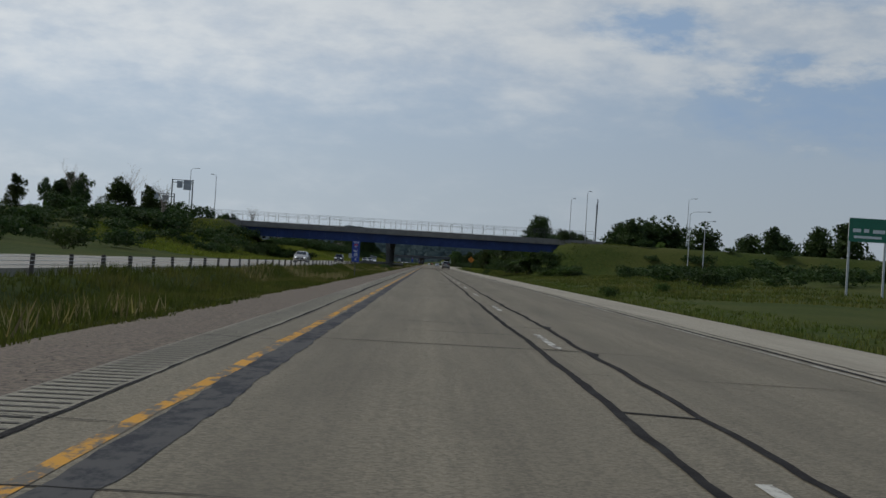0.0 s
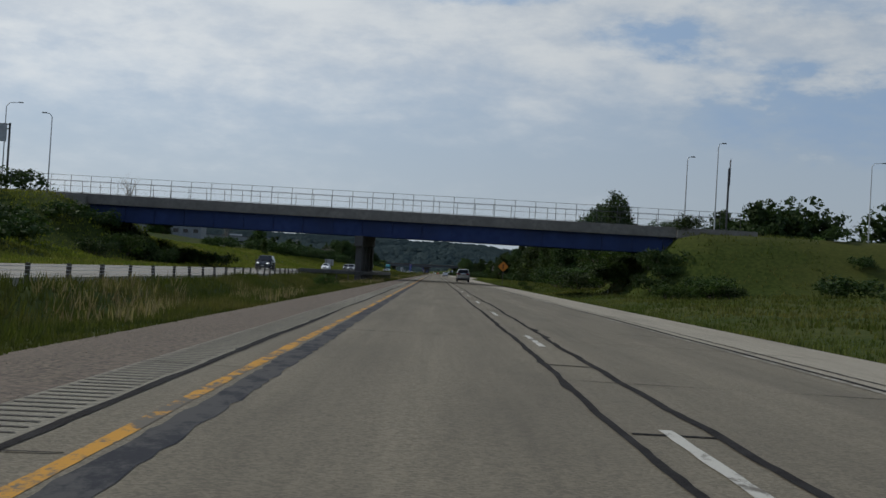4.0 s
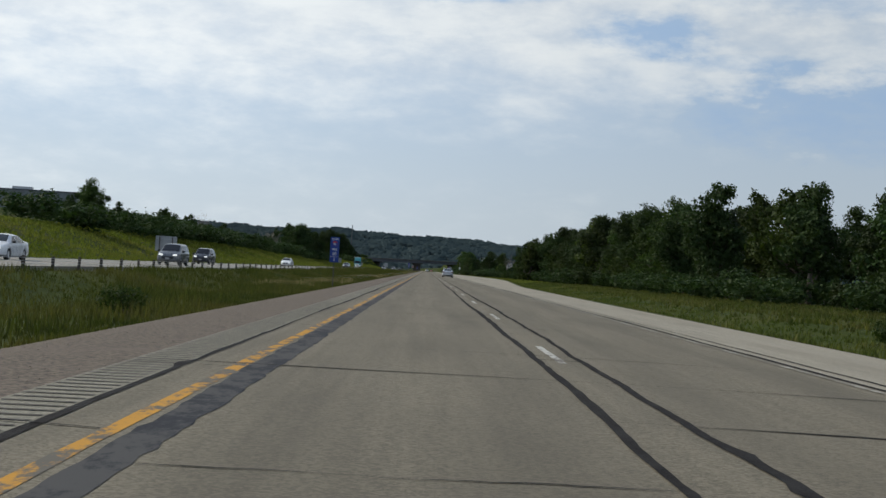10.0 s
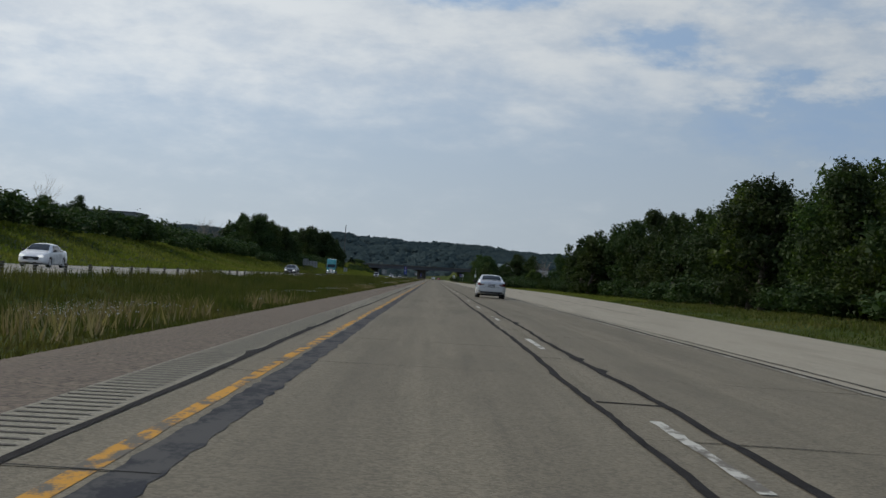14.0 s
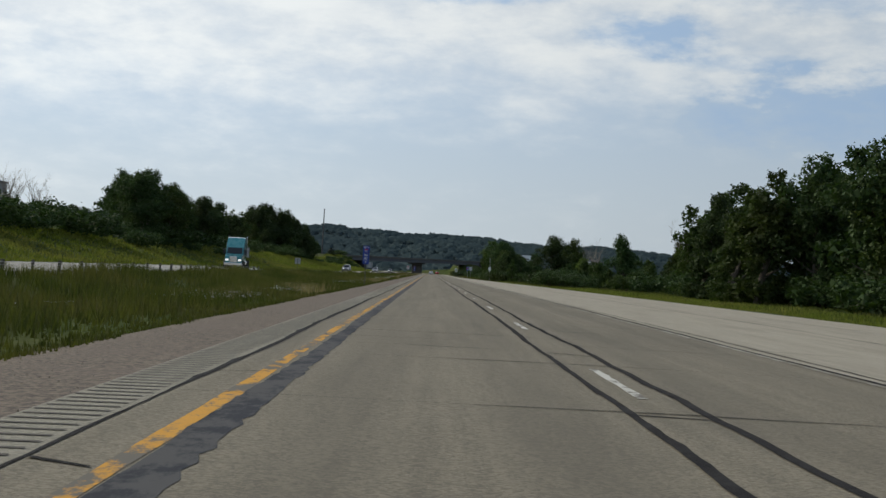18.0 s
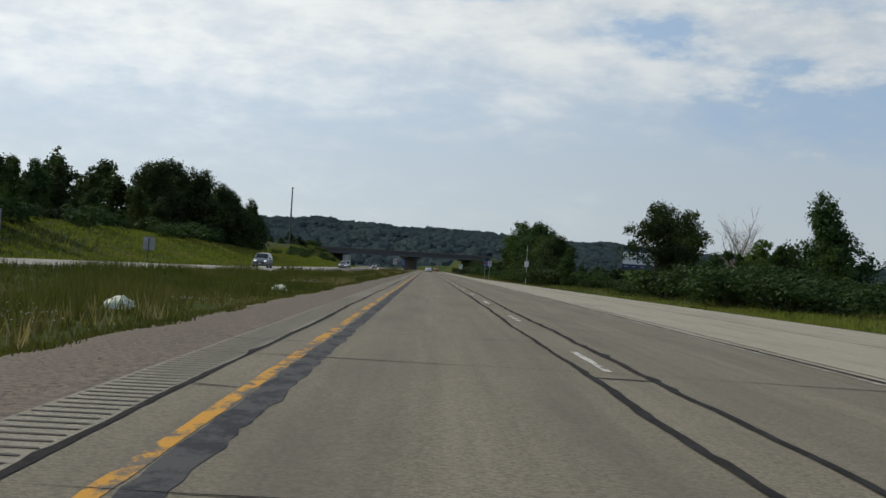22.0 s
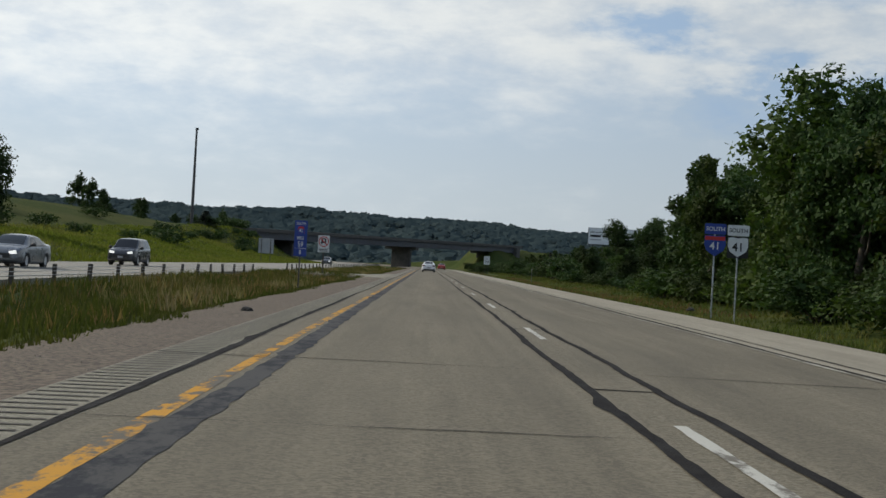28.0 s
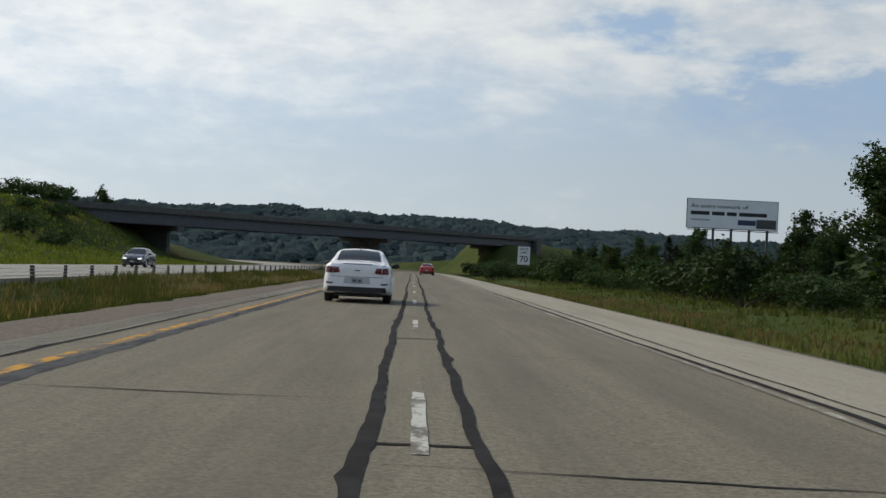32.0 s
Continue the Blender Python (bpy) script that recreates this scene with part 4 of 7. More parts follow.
def make_conifer(seed, height, leaves, label):
    rng = np.random.default_rng(seed)
    t = thing("conifer", label, "tree")
    V, F = [], []
    tube(V, F, limb_points(rng, (0, 0, -0.2), (0, 0, 1), 5, height * 0.96, 0.02), height * 0.02 + 0.04, 0.02, 6)
    part("trunk", mesh_np("trunk", V, F, BARK), None, t)
    z = rng.uniform(0.06, 1.0, leaves) ** 1.25
    a = rng.uniform(0, 6.283, leaves)
    tier = 1 + 0.28 * np.sin(z * 38)
    r = (1 - z) * height * 0.27 * tier * rng.uniform(0.2, 1.0, leaves) ** 0.5
    c = np.stack([np.cos(a) * r, np.sin(a) * r, z * height - r * 0.28], 1)
    out = np.stack([np.cos(a), np.sin(a), np.full(leaves, -0.25)], 1)
    side = np.stack([-np.sin(a), np.cos(a), np.zeros(leaves)], 1) + rng.normal(0, 0.3, (leaves, 3))
    s = (height * 0.05 * rng.uniform(0.6, 1.3, leaves))[:, None]
    v = np.empty((leaves, 3, 3))
    v[:, 0], v[:, 1], v[:, 2] = c - side * s * 0.3, c + side * s * 0.3, c + out * s + rng.normal(0, 0.06, (leaves, 3))
    part("crown", mesh_np("crown", v.reshape(-1, 3), np.arange(leaves * 3).reshape(-1, 3), NEEDLES), None, t)
    return t


def make_bare(seed, height, label):
    """Leafless tree: trunk and three orders of branches."""
    rng = np.random.default_rng(seed)
    t = thing("bare_tree", label, "tree")
    V, F = [], []
    trunk = limb_points(rng, (0, 0, -0.3), (rng.normal(0, 0.05), 0, 1), 5, height * 0.55, 0.02)
    tube(V, F, trunk, height * 0.016 + 0.03, height * 0.008, 6)
    part("trunk", mesh_np("trunk", V, F, DEAD_BARK), None, t)
    V, F = [], []
    for k in range(11):
        s = rng.uniform(0.35, 1.0)
        base = trunk[0].lerp(trunk[-1], s) if s < 0.98 else trunk[-1]
        a = k * 2.4
        p = limb_points(rng, base, (math.cos(a) * 0.6, math.sin(a) * 0.6, 1.0), 4, height * rng.uniform(0.28, 0.48), 0.05)
        tube(V, F, p, height * 0.006 + 0.01, 0.012, 4)
        for j in range(6):
            b = p[1 + j % 3].lerp(p[2 + j % 3], rng.random())
            q = limb_points(rng, b, (rng.normal(0, 0.7), rng.normal(0, 0.7), 0.9), 3, height * rng.uniform(0.1, 0.22), 0.05)
            tube(V, F, q, 0.018, 0.006, 3)
            for i in range(3):
                q2 = limb_points(rng, q[1 + i % 2], (rng.normal(0, 0.8), rng.normal(0, 0.8), 0.9), 2, height * rng.uniform(0.05, 0.11), 0.03)
                tube(V, F, q2, 0.009, 0.004, 3)
    part("branchwork", mesh_np("branchwork", V, F, DEAD_BARK), None, t)
    return t


PLANTED = set()


def plant(ob, x, y, scale=1.0, turn=0.0, sink=0.0, label="", stretch=1.0):
    z = float(land(np.array([x]), np.array([y]))[0]) - sink
    m = Matrix.Translation((x, y, z)) @ pose(0, 0, 0, 0, 0, turn) @ Matrix.Diagonal((scale, scale, scale * stretch, 1))
    if ob.name in PLANTED:
        c = copy_thing(ob, m)
    else:
        PLANTED.add(ob.name)
        c = ob
    c.matrix_basis = m
    if label:
        tagged(c, label)
    return c


# ---------------------------------------------------------------- vehicles
def paint(name, c, rough=0.28, metal=0.0):
    return mat(name, c, tuple(v * 0.94 for v in c), 3.0, rough, metal=metal, coat=0.6)


WHITE_CAR, SILVER_CAR, CHAMPAGNE = paint("white_car_paint", (0.84, 0.85, 0.86)), paint("silver_car_paint", (0.62, 0.64, 0.67), 0.22, 0.4), paint("pearl_car_paint", (0.37, 0.37, 0.355), 0.24, 0.35)
BLACK_CAR, GREY_CAR, RED_CAR, TAN_CAR = paint("black_car_paint", (0.03, 0.032, 0.036)), paint("grey_car_paint", (0.13, 0.14, 0.15), 0.3, 0.4), paint("red_car_paint", (0.42, 0.03, 0.03)), paint("tan_car_paint", (0.36, 0.33, 0.28), 0.3, 0.4)
TEAL_CAB = paint("teal_truck_paint", (0.03, 0.2, 0.22))
CAR_GLASS = glass("car_glass", (0.025, 0.03, 0.032))
TINTED = glass("dark_tinted_glass", (0.008, 0.009, 0.01))
RED_LENS = mat("red_lens", (0.075, 0.003, 0.006), (0.13, 0.006, 0.011), 9.0, 0.15, coat=0.3)
CLEAR_LENS = mat("clear_lens", (0.4, 0.39, 0.39), (0.26, 0.25, 0.25), 14.0, 0.12, coat=1.0)
HEADLIGHT = mat("headlight_lens", (0.8, 0.8, 0.78), (0.9, 0.9, 0.88), 9.0, 0.1, emit=0.9)
BLACK_PLASTIC = mat("black_plastic", (0.012, 0.012, 0.013), (0.025, 0.025, 0.026), 12.0, 0.6)
GREY_PLASTIC = mat("grey_plastic", (0.05, 0.05, 0.053), (0.075, 0.075, 0.078), 10.0, 0.6)
RUBBER = mat("tyre_rubber", (0.012, 0.012, 0.012), (0.03, 0.03, 0.03), 8.0, 0.85)
ALLOY = mat("alloy_wheel", (0.58, 0.59, 0.6), (0.68, 0.68, 0.69), 6.0, 0.3, metal=0.35)
CHROME = mat("chrome", (0.7, 0.7, 0.7), (0.8, 0.8, 0.8), 6.0, 0.12, metal=1.0)
PLATE = mat("number_plate", (0.3, 0.31, 0.33), (0.4, 0.4, 0.4), 6.0, 0.5)
INK = mat("dark_lettering", (0.05, 0.06, 0.1), None, 4.0, 0.6)



class Shell:
    """A car body as a loft: stations along y, each with floor, belt and top heights and half widths."""

    def __init__(self, stations):
        a = np.array(stations, float)
        y, n = a[:, 0], len(a)
        d = np.diff(a[:, 1:], axis=0) / np.diff(y)[:, None]
        m = np.zeros((n, 6))
        for k in range(1, n - 1):
            same = d[k - 1] * d[k] > 0
            m[k] = np.where(same, 2 * d[k - 1] * d[k] / np.where(same, d[k - 1] + d[k], 1.0), 0.0)
        m[0], m[-1] = d[0], d[-1]
        rows = []
        for k in range(n - 1):
            h = y[k + 1] - y[k]
            for q in np.linspace(0, 1, 5)[:-1]:
                v = ((2 * q ** 3 - 3 * q * q + 1) * a[k, 1:] + (q ** 3 - 2 * q * q + q) * h * m[k] + (3 * q * q - 2 * q ** 3) * a[k + 1, 1:] + (q ** 3 - q * q) * h * m[k + 1])
                rows.append(np.concatenate([[y[k] + q * h], v]))
        rows.append(a[-1])
        self.s = np.array(rows)
        self.grid = None

    def behind(self, x, z):
        """Length at which the tail of the shell is met at half width x and height z."""
        if self.grid is None:
            self.ys = np.linspace(self.s[0, 0], self.s[0, 0] + 1.3, 90)
            self.grid = [[np.array(v) for v in zip(*[self.at(y, u) for u in np.linspace(0, 1, 34)])] for y in self.ys]
        w0 = None
        for y, (hx, hz) in zip(self.ys, self.grid):
            w = float(np.interp(z, hz, hx, right=-1.0)) - abs(x)
            if w >= 0:
                return y if w0 is None else y - (self.ys[1] - self.ys[0]) * w / max(w - w0, 1e-6)
            w0 = w
        return float(self.ys[-1])

    def patch(self, quad, off=0.012, nx=8, nz=5, side=1, skirt=0.05):
        """A moulded plate on the tail: quad is four (x, z) corners, counted round."""
        bm = new_bm()
        (a, b, c, d), G = quad, []
        for j in range(nz):
            f = j / (nz - 1)
            row = []
            for i in range(nx):
                e = i / (nx - 1)
                x = (a[0] * (1 - e) + b[0] * e) * (1 - f) + (d[0] * (1 - e) + c[0] * e) * f
                z = (a[1] * (1 - e) + b[1] * e) * (1 - f) + (d[1] * (1 - e) + c[1] * e) * f
                row.append(bm.verts.new((side * x * (1 + off * 0.6), self.behind(x, z) - off, z)))
            G.append(row)
        for j in range(nz - 1):
            for i in range(nx - 1):
                bm.faces.new((G[j][i], G[j][i + 1], G[j + 1][i + 1], G[j + 1][i]))
        rim = G[0] + [r[-1] for r in G[1:]] + G[-1][-2::-1] + [r[0] for r in G[-2:0:-1]]
        low = [bm.verts.new((v.co.x * 0.985, v.co.y + skirt, v.co.z)) for v in rim]
        for k in range(len(rim)):
            bm.faces.new((rim[k], rim[k - 1], low[k - 1], low[k]))
        bmesh.ops.recalc_face_normals(bm, faces=bm.faces)
        return bm

    def at(self, y, u):
        """Point on the right half at length y; u runs 0..1 from the sill over the belt to the roof middle."""
        s = self.s
        zf, zb, zt, wf, wb, wt = (np.interp(y, s[:, 0], s[:, k]) for k in range(1, 7))
        pts = np.array([(wf * 0.93, zf), (wf, zf + 0.07), (max(wf, wb) * 1.0, zf + 0.45 * (zb - zf)), (wb * 1.0, zb - 0.06 * (zb - zf)), (wb * 0.985, zb),
                        (wt + (wb * 0.97 - wt) * 0.12, zt - 0.12 * (zt - zb)), (wt * 0.9, zt - 0.015), (wt * 0.5, zt + 0.012), (0.0, zt + 0.018)])
        k = np.array([0, 0.06, 0.22, 0.36, 0.42, 0.66, 0.74, 0.88, 1.0])
        return np.interp(u, k, pts[:, 0]), np.interp(u, k, pts[:, 1])

    def mesh(self, name, wells=(), ny=64, nu=26):
        """The closed skin; wells are (length, radius) of round openings cut for the wheels."""
        ys = np.unique(np.concatenate([np.linspace(self.s[0, 0], self.s[-1, 0], ny), self.s[:, 0]]))
        us = np.linspace(0, 1, nu)
        rows = []
        for y in ys:
            half = np.array([self.at(y, u) for u in us])
            ring = [(x, y, z) for x, z in half] + [(-x, y, z) for x, z in half[::-1][1:]]
            rows.append(ring)
        m = len(rows[0])
        V = np.array(rows).reshape(-1, 3)
        F = []
        for i in range(len(ys) - 1):
            for j in range(m - 1):
                F.append((i * m + j, i * m + j + 1, (i + 1) * m + j + 1, (i + 1) * m + j))
            F.append((i * m + m - 1, i * m, (i + 1) * m, (i + 1) * m + m - 1))
        bm = new_bm()
        vs = [bm.verts.new(v) for v in V]
        for f in F:
            c = V[list(f)].mean(0)
            if abs(c[0]) > 0.55 and any((c[1] - wy) ** 2 + (c[2] - wr / 1.13) ** 2 < wr * wr for wy, wr in wells):
                continue
            bm.faces.new([vs[k] for k in f])
        for r, way in ((0, -1), (len(ys) - 1, 1)):
            ring = vs[r * m:(r + 1) * m]
            zc = sum(v.co.z for v in ring) / m
            for f in (0.86, 0.6, 0.3):
                nxt = [bm.verts.new((V[r * m + j][0] * f, ys[r] + way * 0.002 * (1 - f * f), zc + (V[r * m + j][2] - zc) * f)) for j in range(m)]
                for j in range(m):
                    bm.faces.new((ring[j], ring[(j + 1) % m], nxt[(j + 1) % m], nxt[j]))
                ring = nxt
            bm.faces.new(ring)
        bmesh.ops.recalc_face_normals(bm, faces=bm.faces)
        return bm

    def lip(self, yw, r, side, thick):
        """Rounded edge that frames a wheel opening."""
        V, F, pts = [], [], []
        us = np.linspace(0, 0.42, 30)
        for k in range(25):
            a = radians(-14 + 208 * k / 24)
            y, z = yw + 1.13 * r * math.cos(a), r + 1.13 * r * math.sin(a)
            hx, hz = zip(*[self.at(y, u) for u in us])
            pts.append(Vector((side * (float(np.interp(z, hz, hx)) - 0.006), y, max(z, hz[0]))))
        tube(V, F, pts, thick, thick, 8)
        return mesh_np("arch_lip", V, F)

    def panel(self, y0, y1, u0, u1, side=1, off=0.008, ny=8, nu=6, trim=None):
        """A thin pane lying on the shell; trim(y fraction, u fraction) may pull a corner in."""
        bm = new_bm()
        grid = []
        for i in range(ny):
            row = []
            for j in range(nu):
                a, b = i / (ny - 1), j / (nu - 1)
                y, u = y0 + (y1 - y0) * a, u0 + (u1 - u0) * b
                if trim:
                    y = trim(a, b, y)
                x, z = self.at(y, u)
                x2, z2 = self.at(y, min(u + 0.01, 1))
                dn = Vector((z2 - z, 0, x - x2))
                dn = dn.normalized() if dn.length > 1e-6 else Vector((0, 0, 1))
                row.append(bm.verts.new((side * (x + dn.x * off), y, z + dn.z * off)))
            grid.append(row)
        for i in range(ny - 1):
            for j in range(nu - 1):
                bm.faces.new((grid[i][j], grid[i + 1][j], grid[i + 1][j + 1], grid[i][j + 1]))
        return bm

    def cross(self, y0, y1, half0, half1, off=0.01, nx=9, ny=7):
        """A pane across the middle of the top (windscreen, rear window)."""
        bm = new_bm()
        grid = []
        for i in range(ny):
            a = i / (ny - 1)
            y = y0 + (y1 - y0) * a
            h = half0 + (half1 - half0) * a
            zt = float(np.interp(y, self.s[:, 0], self.s[:, 3]))
            zn = float(np.interp(y + 0.02, self.s[:, 0], self.s[:, 3]))
            dn = Vector((0, -(zn - zt), 0.02)).normalized()
            row = []
            for j in range(nx):
                q = -1 + 2 * j / (nx - 1)
                row.append(bm.verts.new((q * h, y + dn.y * off, zt + 0.018 - 0.03 * q * q + dn.z * off)))
            grid.append(row)
        for i in range(ny - 1):
            for j in range(nx - 1):
                bm.faces.new((grid[i][j], grid[i][j + 1], grid[i + 1][j + 1], grid[i + 1][j]))
        return bm


_wheel_cache = {}


def wheel(parent, x, y, r, width=0.215, spokes=7):
    """Tyre with a spoked rim; the outer face looks away from the car."""
    key = (round(r, 3), spokes)
    if key not in _wheel_cache:
        bm = new_bm()
        prof = [(0.62, -0.5), (0.93, -0.5), (0.99, -0.36), (1.0, 0.0), (0.99, 0.36), (0.93, 0.5), (0.64, 0.5), (0.6, 0.3)]
        n = 26
        rings = []
        for k in range(n):
            a = 6.28318 * k / n
            rings.append([bm.verts.new((w * width, math.cos(a) * r * q, math.sin(a) * r * q)) for q, w in prof])
        for k in range(n):
            A, B = rings[k], rings[(k + 1) % n]
            for j in range(len(prof)):
                bm.faces.new((A[j], B[j], B[(j + 1) % len(prof)], A[(j + 1) % len(prof)]))
        bmesh.ops.recalc_face_normals(bm, faces=bm.faces)
        tyre = bpy.data.meshes.new("tyre")
        bm.to_mesh(tyre)
        bm.free()
        tyre.materials.append(RUBBER)
        tyre.shade_smooth()
        bm = new_bm()
        rim_r = r * 0.655
        for k in range(spokes):
            a = 6.28318 * k / spokes
            c, s = math.cos(a), math.sin(a)
            vs = []
            for (rad, hw, xx) in ((0.1, 0.045, 0.06), (0.98, 0.06, 0.09)):
                for sg in (-1, 1):
                    vs.append(bm.verts.new((xx, c * rad * rim_r - s * sg * hw * 0.9, s * rad * rim_r + c * sg * hw * 0.9)))
            bm.faces.new((vs[0], vs[1], vs[3], vs[2]))
            back = [bm.verts.new(v.co + Vector((-0.03, 0, 0))) for v in vs]
            bm.faces.new((vs[0], vs[2], back[2], back[0]))
            bm.faces.new((vs[1], back[1], back[3], vs[3]))
        for q0, q1, x0, x1 in ((1.0, 0.93, 0.1, 0.1), (0.93, 0.9, 0.1, -0.05), (0.16, 0.0001, 0.075, 0.085)):
            pr = []
            for k in range(24):
                a = 6.28318 * k / 24
                pr.append((bm.verts.new((x0, math.cos(a) * rim_r * q0, math.sin(a) * rim_r * q0)), bm.verts.new((x1, math.cos(a) * rim_r * q1, math.sin(a) * rim_r * q1))))
            for k in range(24):
                bm.faces.new((pr[k][0], pr[(k + 1) % 24][0], pr[(k + 1) % 24][1], pr[k][1]))
        rim = bpy.data.meshes.new("rim")
        bm.to_mesh(rim)
        bm.free()
        rim.materials.append(ALLOY)
        bm = new_bm()
        bmesh.ops.create_cone(bm, cap_ends=True, segments=20, radius1=r * 0.62, radius2=r * 0.62, depth=0.05, matrix=pose(-0.03, 0, 0, 0, 90, 0))
        hubm = bpy.data.meshes.new("brake_disc")
        bm.to_mesh(hubm)
        bm.free()
        hubm.materials.append(BLACK_PLASTIC)
        _wheel_cache[key] = (tyre, rim, hubm)
    tyre, rim, hubm = _wheel_cache[key]
    w = part("tyre", tyre, None, None)
    w.name = "wheel"
    w.parent = parent
    w.matrix_basis = Matrix.Translation((x, y, r)) @ (pose(0, 0, 0) if x > 0 else pose(0, 0, 0, 0, 0, 180))
    part("rim", rim, None, w, "spoked alloy rim")
    part("brake_disc", hubm, None, w)
    return w


def arch(parent, x, y, r, material=BLACK_PLASTIC):
    """Dark wheel-arch lining, a shallow half disc set in the flank."""
    bm = new_bm()
    bmesh.ops.create_cone(bm, cap_ends=True, segments=28, radius1=r * 1.06, radius2=r * 1.06, depth=0.03, matrix=pose(x, y, r, 0, 90, 0))
    bmesh.ops.bisect_plane(bm, geom=list(bm.verts) + list(bm.edges) + list(bm.faces), plane_co=(0, 0, 0.16), plane_no=(0, 0, -1), clear_outer=True)
    return part("wheel_arch", bm, material, parent)


def lens_shape(pts, depth, y, bend=0.0):
    """Extruded outline (x, z) seen from behind, wrapped round the car's corner by bend."""
    bm = new_bm()
    vs = [bm.verts.new((x, y + bend * max(0.0, abs(x) - 0.5) ** 2, z)) for x, z in pts]
    f = bm.faces.new(vs)
    r = bmesh.ops.extrude_face_region(bm, geom=[f])
    for v in r["geom"]:
        if isinstance(v, bmesh.types.BMVert):
            v.co.y -= depth
    bmesh.ops.recalc_face_normals(bm, faces=bm.faces)
    return bm


def plate_part(parent, y, z, w=0.31, h=0.16, facing=-1):
    p = part("number_plate", box(new_bm(), -w / 2, w / 2, y - 0.008, y + 0.008, z - h / 2, z + h / 2, 0.003), PLATE, parent, "pale number plate with dark bars")
    for a, b in ((-0.115, -0.022), (0.03, 0.118)):
        part("plate_bar", box(new_bm(), a, b, y + facing * 0.012 - 0.002, y + facing * 0.012 + 0.002, z - 0.035, z + 0.02), INK, p)
    return p


def car(kind, m, body, label, category="car", group="traffic"):
    """kind: sedan_a (lead car), sedan_b (silver car), crossover, suv, sedan; local y points forward."""
    if kind in ("crossover", "suv"):
        L, r = 2.36, 0.36
        wb = (-1.42, 1.40)
        roof = 1.74
        st = [(-2.36, 0.44, 1.00, 1.03, 0.60, 0.60, 0.56), (-2.345, 0.40, 1.03, 1.12, 0.74, 0.74, 0.66), (-2.29, 0.37, 1.05, 1.24, 0.85, 0.84, 0.72), (-2.18, 0.34, 1.06, 1.46, 0.90, 0.885, 0.71), (-2.0, 0.30, 1.07, 1.66, 0.92, 0.91, 0.69),
              (-1.7, 0.28, 1.07, 1.73, 0.93, 0.92, 0.68), (-0.6, 0.26, 1.06, roof, 0.935, 0.925, 0.68), (0.3, 0.26, 1.05, 1.69, 0.935, 0.92, 0.66), (0.95, 0.26, 1.04, 1.34, 0.93, 0.91, 0.69),
              (1.38, 0.26, 1.03, 1.09, 0.925, 0.905, 0.76), (1.9, 0.28, 0.97, 1.02, 0.90, 0.86, 0.72), (2.2, 0.32, 0.84, 0.9, 0.82, 0.77, 0.62), (2.33, 0.36, 0.72, 0.76, 0.70, 0.66, 0.54), (2.36, 0.40, 0.66, 0.68, 0.6, 0.56, 0.46)]
    else:
        L, r = 2.43, 0.335
        wb = (-1.36, 1.38)
        st = [(-2.43, 0.42, 0.90, 0.92, 0.56, 0.54, 0.50), (-2.415, 0.38, 0.95, 0.99, 0.70, 0.67, 0.61), (-2.36, 0.34, 0.99, 1.06, 0.81, 0.77, 0.69), (-2.24, 0.29, 1.005, 1.09, 0.88, 0.83, 0.70), (-1.95, 0.25, 1.005, 1.105, 0.915, 0.875, 0.70),
              (-1.72, 0.23, 1.0, 1.13, 0.92, 0.89, 0.68), (-1.35, 0.22, 0.985, 1.29, 0.922, 0.897, 0.63), (-0.85, 0.21, 0.97, 1.43, 0.922, 0.897, 0.59), (-0.2, 0.2, 0.955, 1.465, 0.92, 0.897, 0.58),
              (0.35, 0.2, 0.945, 1.42, 0.92, 0.892, 0.58), (0.85, 0.2, 0.935, 1.22, 0.915, 0.887, 0.64), (1.28, 0.2, 0.92, 1.0, 0.908, 0.88, 0.72), (1.8, 0.22, 0.85, 0.91, 0.885, 0.84, 0.68),
              (2.2, 0.26, 0.72, 0.78, 0.81, 0.76, 0.60), (2.38, 0.3, 0.62, 0.66, 0.68, 0.64, 0.5), (2.43, 0.34, 0.56, 0.58, 0.58, 0.55, 0.44)]
    s = Shell(st)
    c = thing(category if category != "car" else "car", label, category, m, group)
    fine = kind in ("sedan_a", "sedan_b", "crossover")
    part("body", s.mesh("body", [(q, r * 1.13) for q in wb], 150 if fine else 64, 40 if fine else 26), body, c, smooth=True)
    tall = kind in ("crossover", "suv")
    gl = TINTED if tall else CAR_GLASS
    # glass
    if tall:
        part("rear_window", s.patch([(-0.865, 1.19), (0.865, 1.19), (0.70, 1.65), (-0.70, 1.65)], 0.02, 21, 7), gl, c, "dark tinted rear window")
        part("windscreen", s.cross(0.42, 1.26, 0.60, 0.70), gl, c)
        spans = ((-2.12, -1.18), (-1.10, -0.22), (-0.14, 0.98))
    else:
        part("rear_window", s.cross(-1.68, -0.92, 0.60, 0.52), gl, c)
        part("windscreen", s.cross(0.38, 1.2, 0.53, 0.66), gl, c)
        spans = ((-1.45, -0.98), (-0.92, -0.12), (-0.02, 0.92))
    for side in (1, -1):
        for k, (a, b) in enumerate(spans):
            def pull(fy, fu, y, a=a, b=b, k=k):
                if k == 2:
                    return min(y, b - fu * (0.62 if not tall else 0.6))
                if k == 0:
                    return max(y, a + fu * (0.28 if not tall else 0.2))
                return y
            part("side_window", s.panel(a, b, 0.445, 0.64, side, trim=pull), gl, c)
        # door seams, handles, sill
        for y in ((-1.0, -0.1, 0.95) if not tall else (-1.16, -0.18, 1.05)):
            part("door_seam", s.panel(y - 0.006, y + 0.006, 0.08, 0.43, side, 0.003, 2, 12), BLACK_PLASTIC, c)
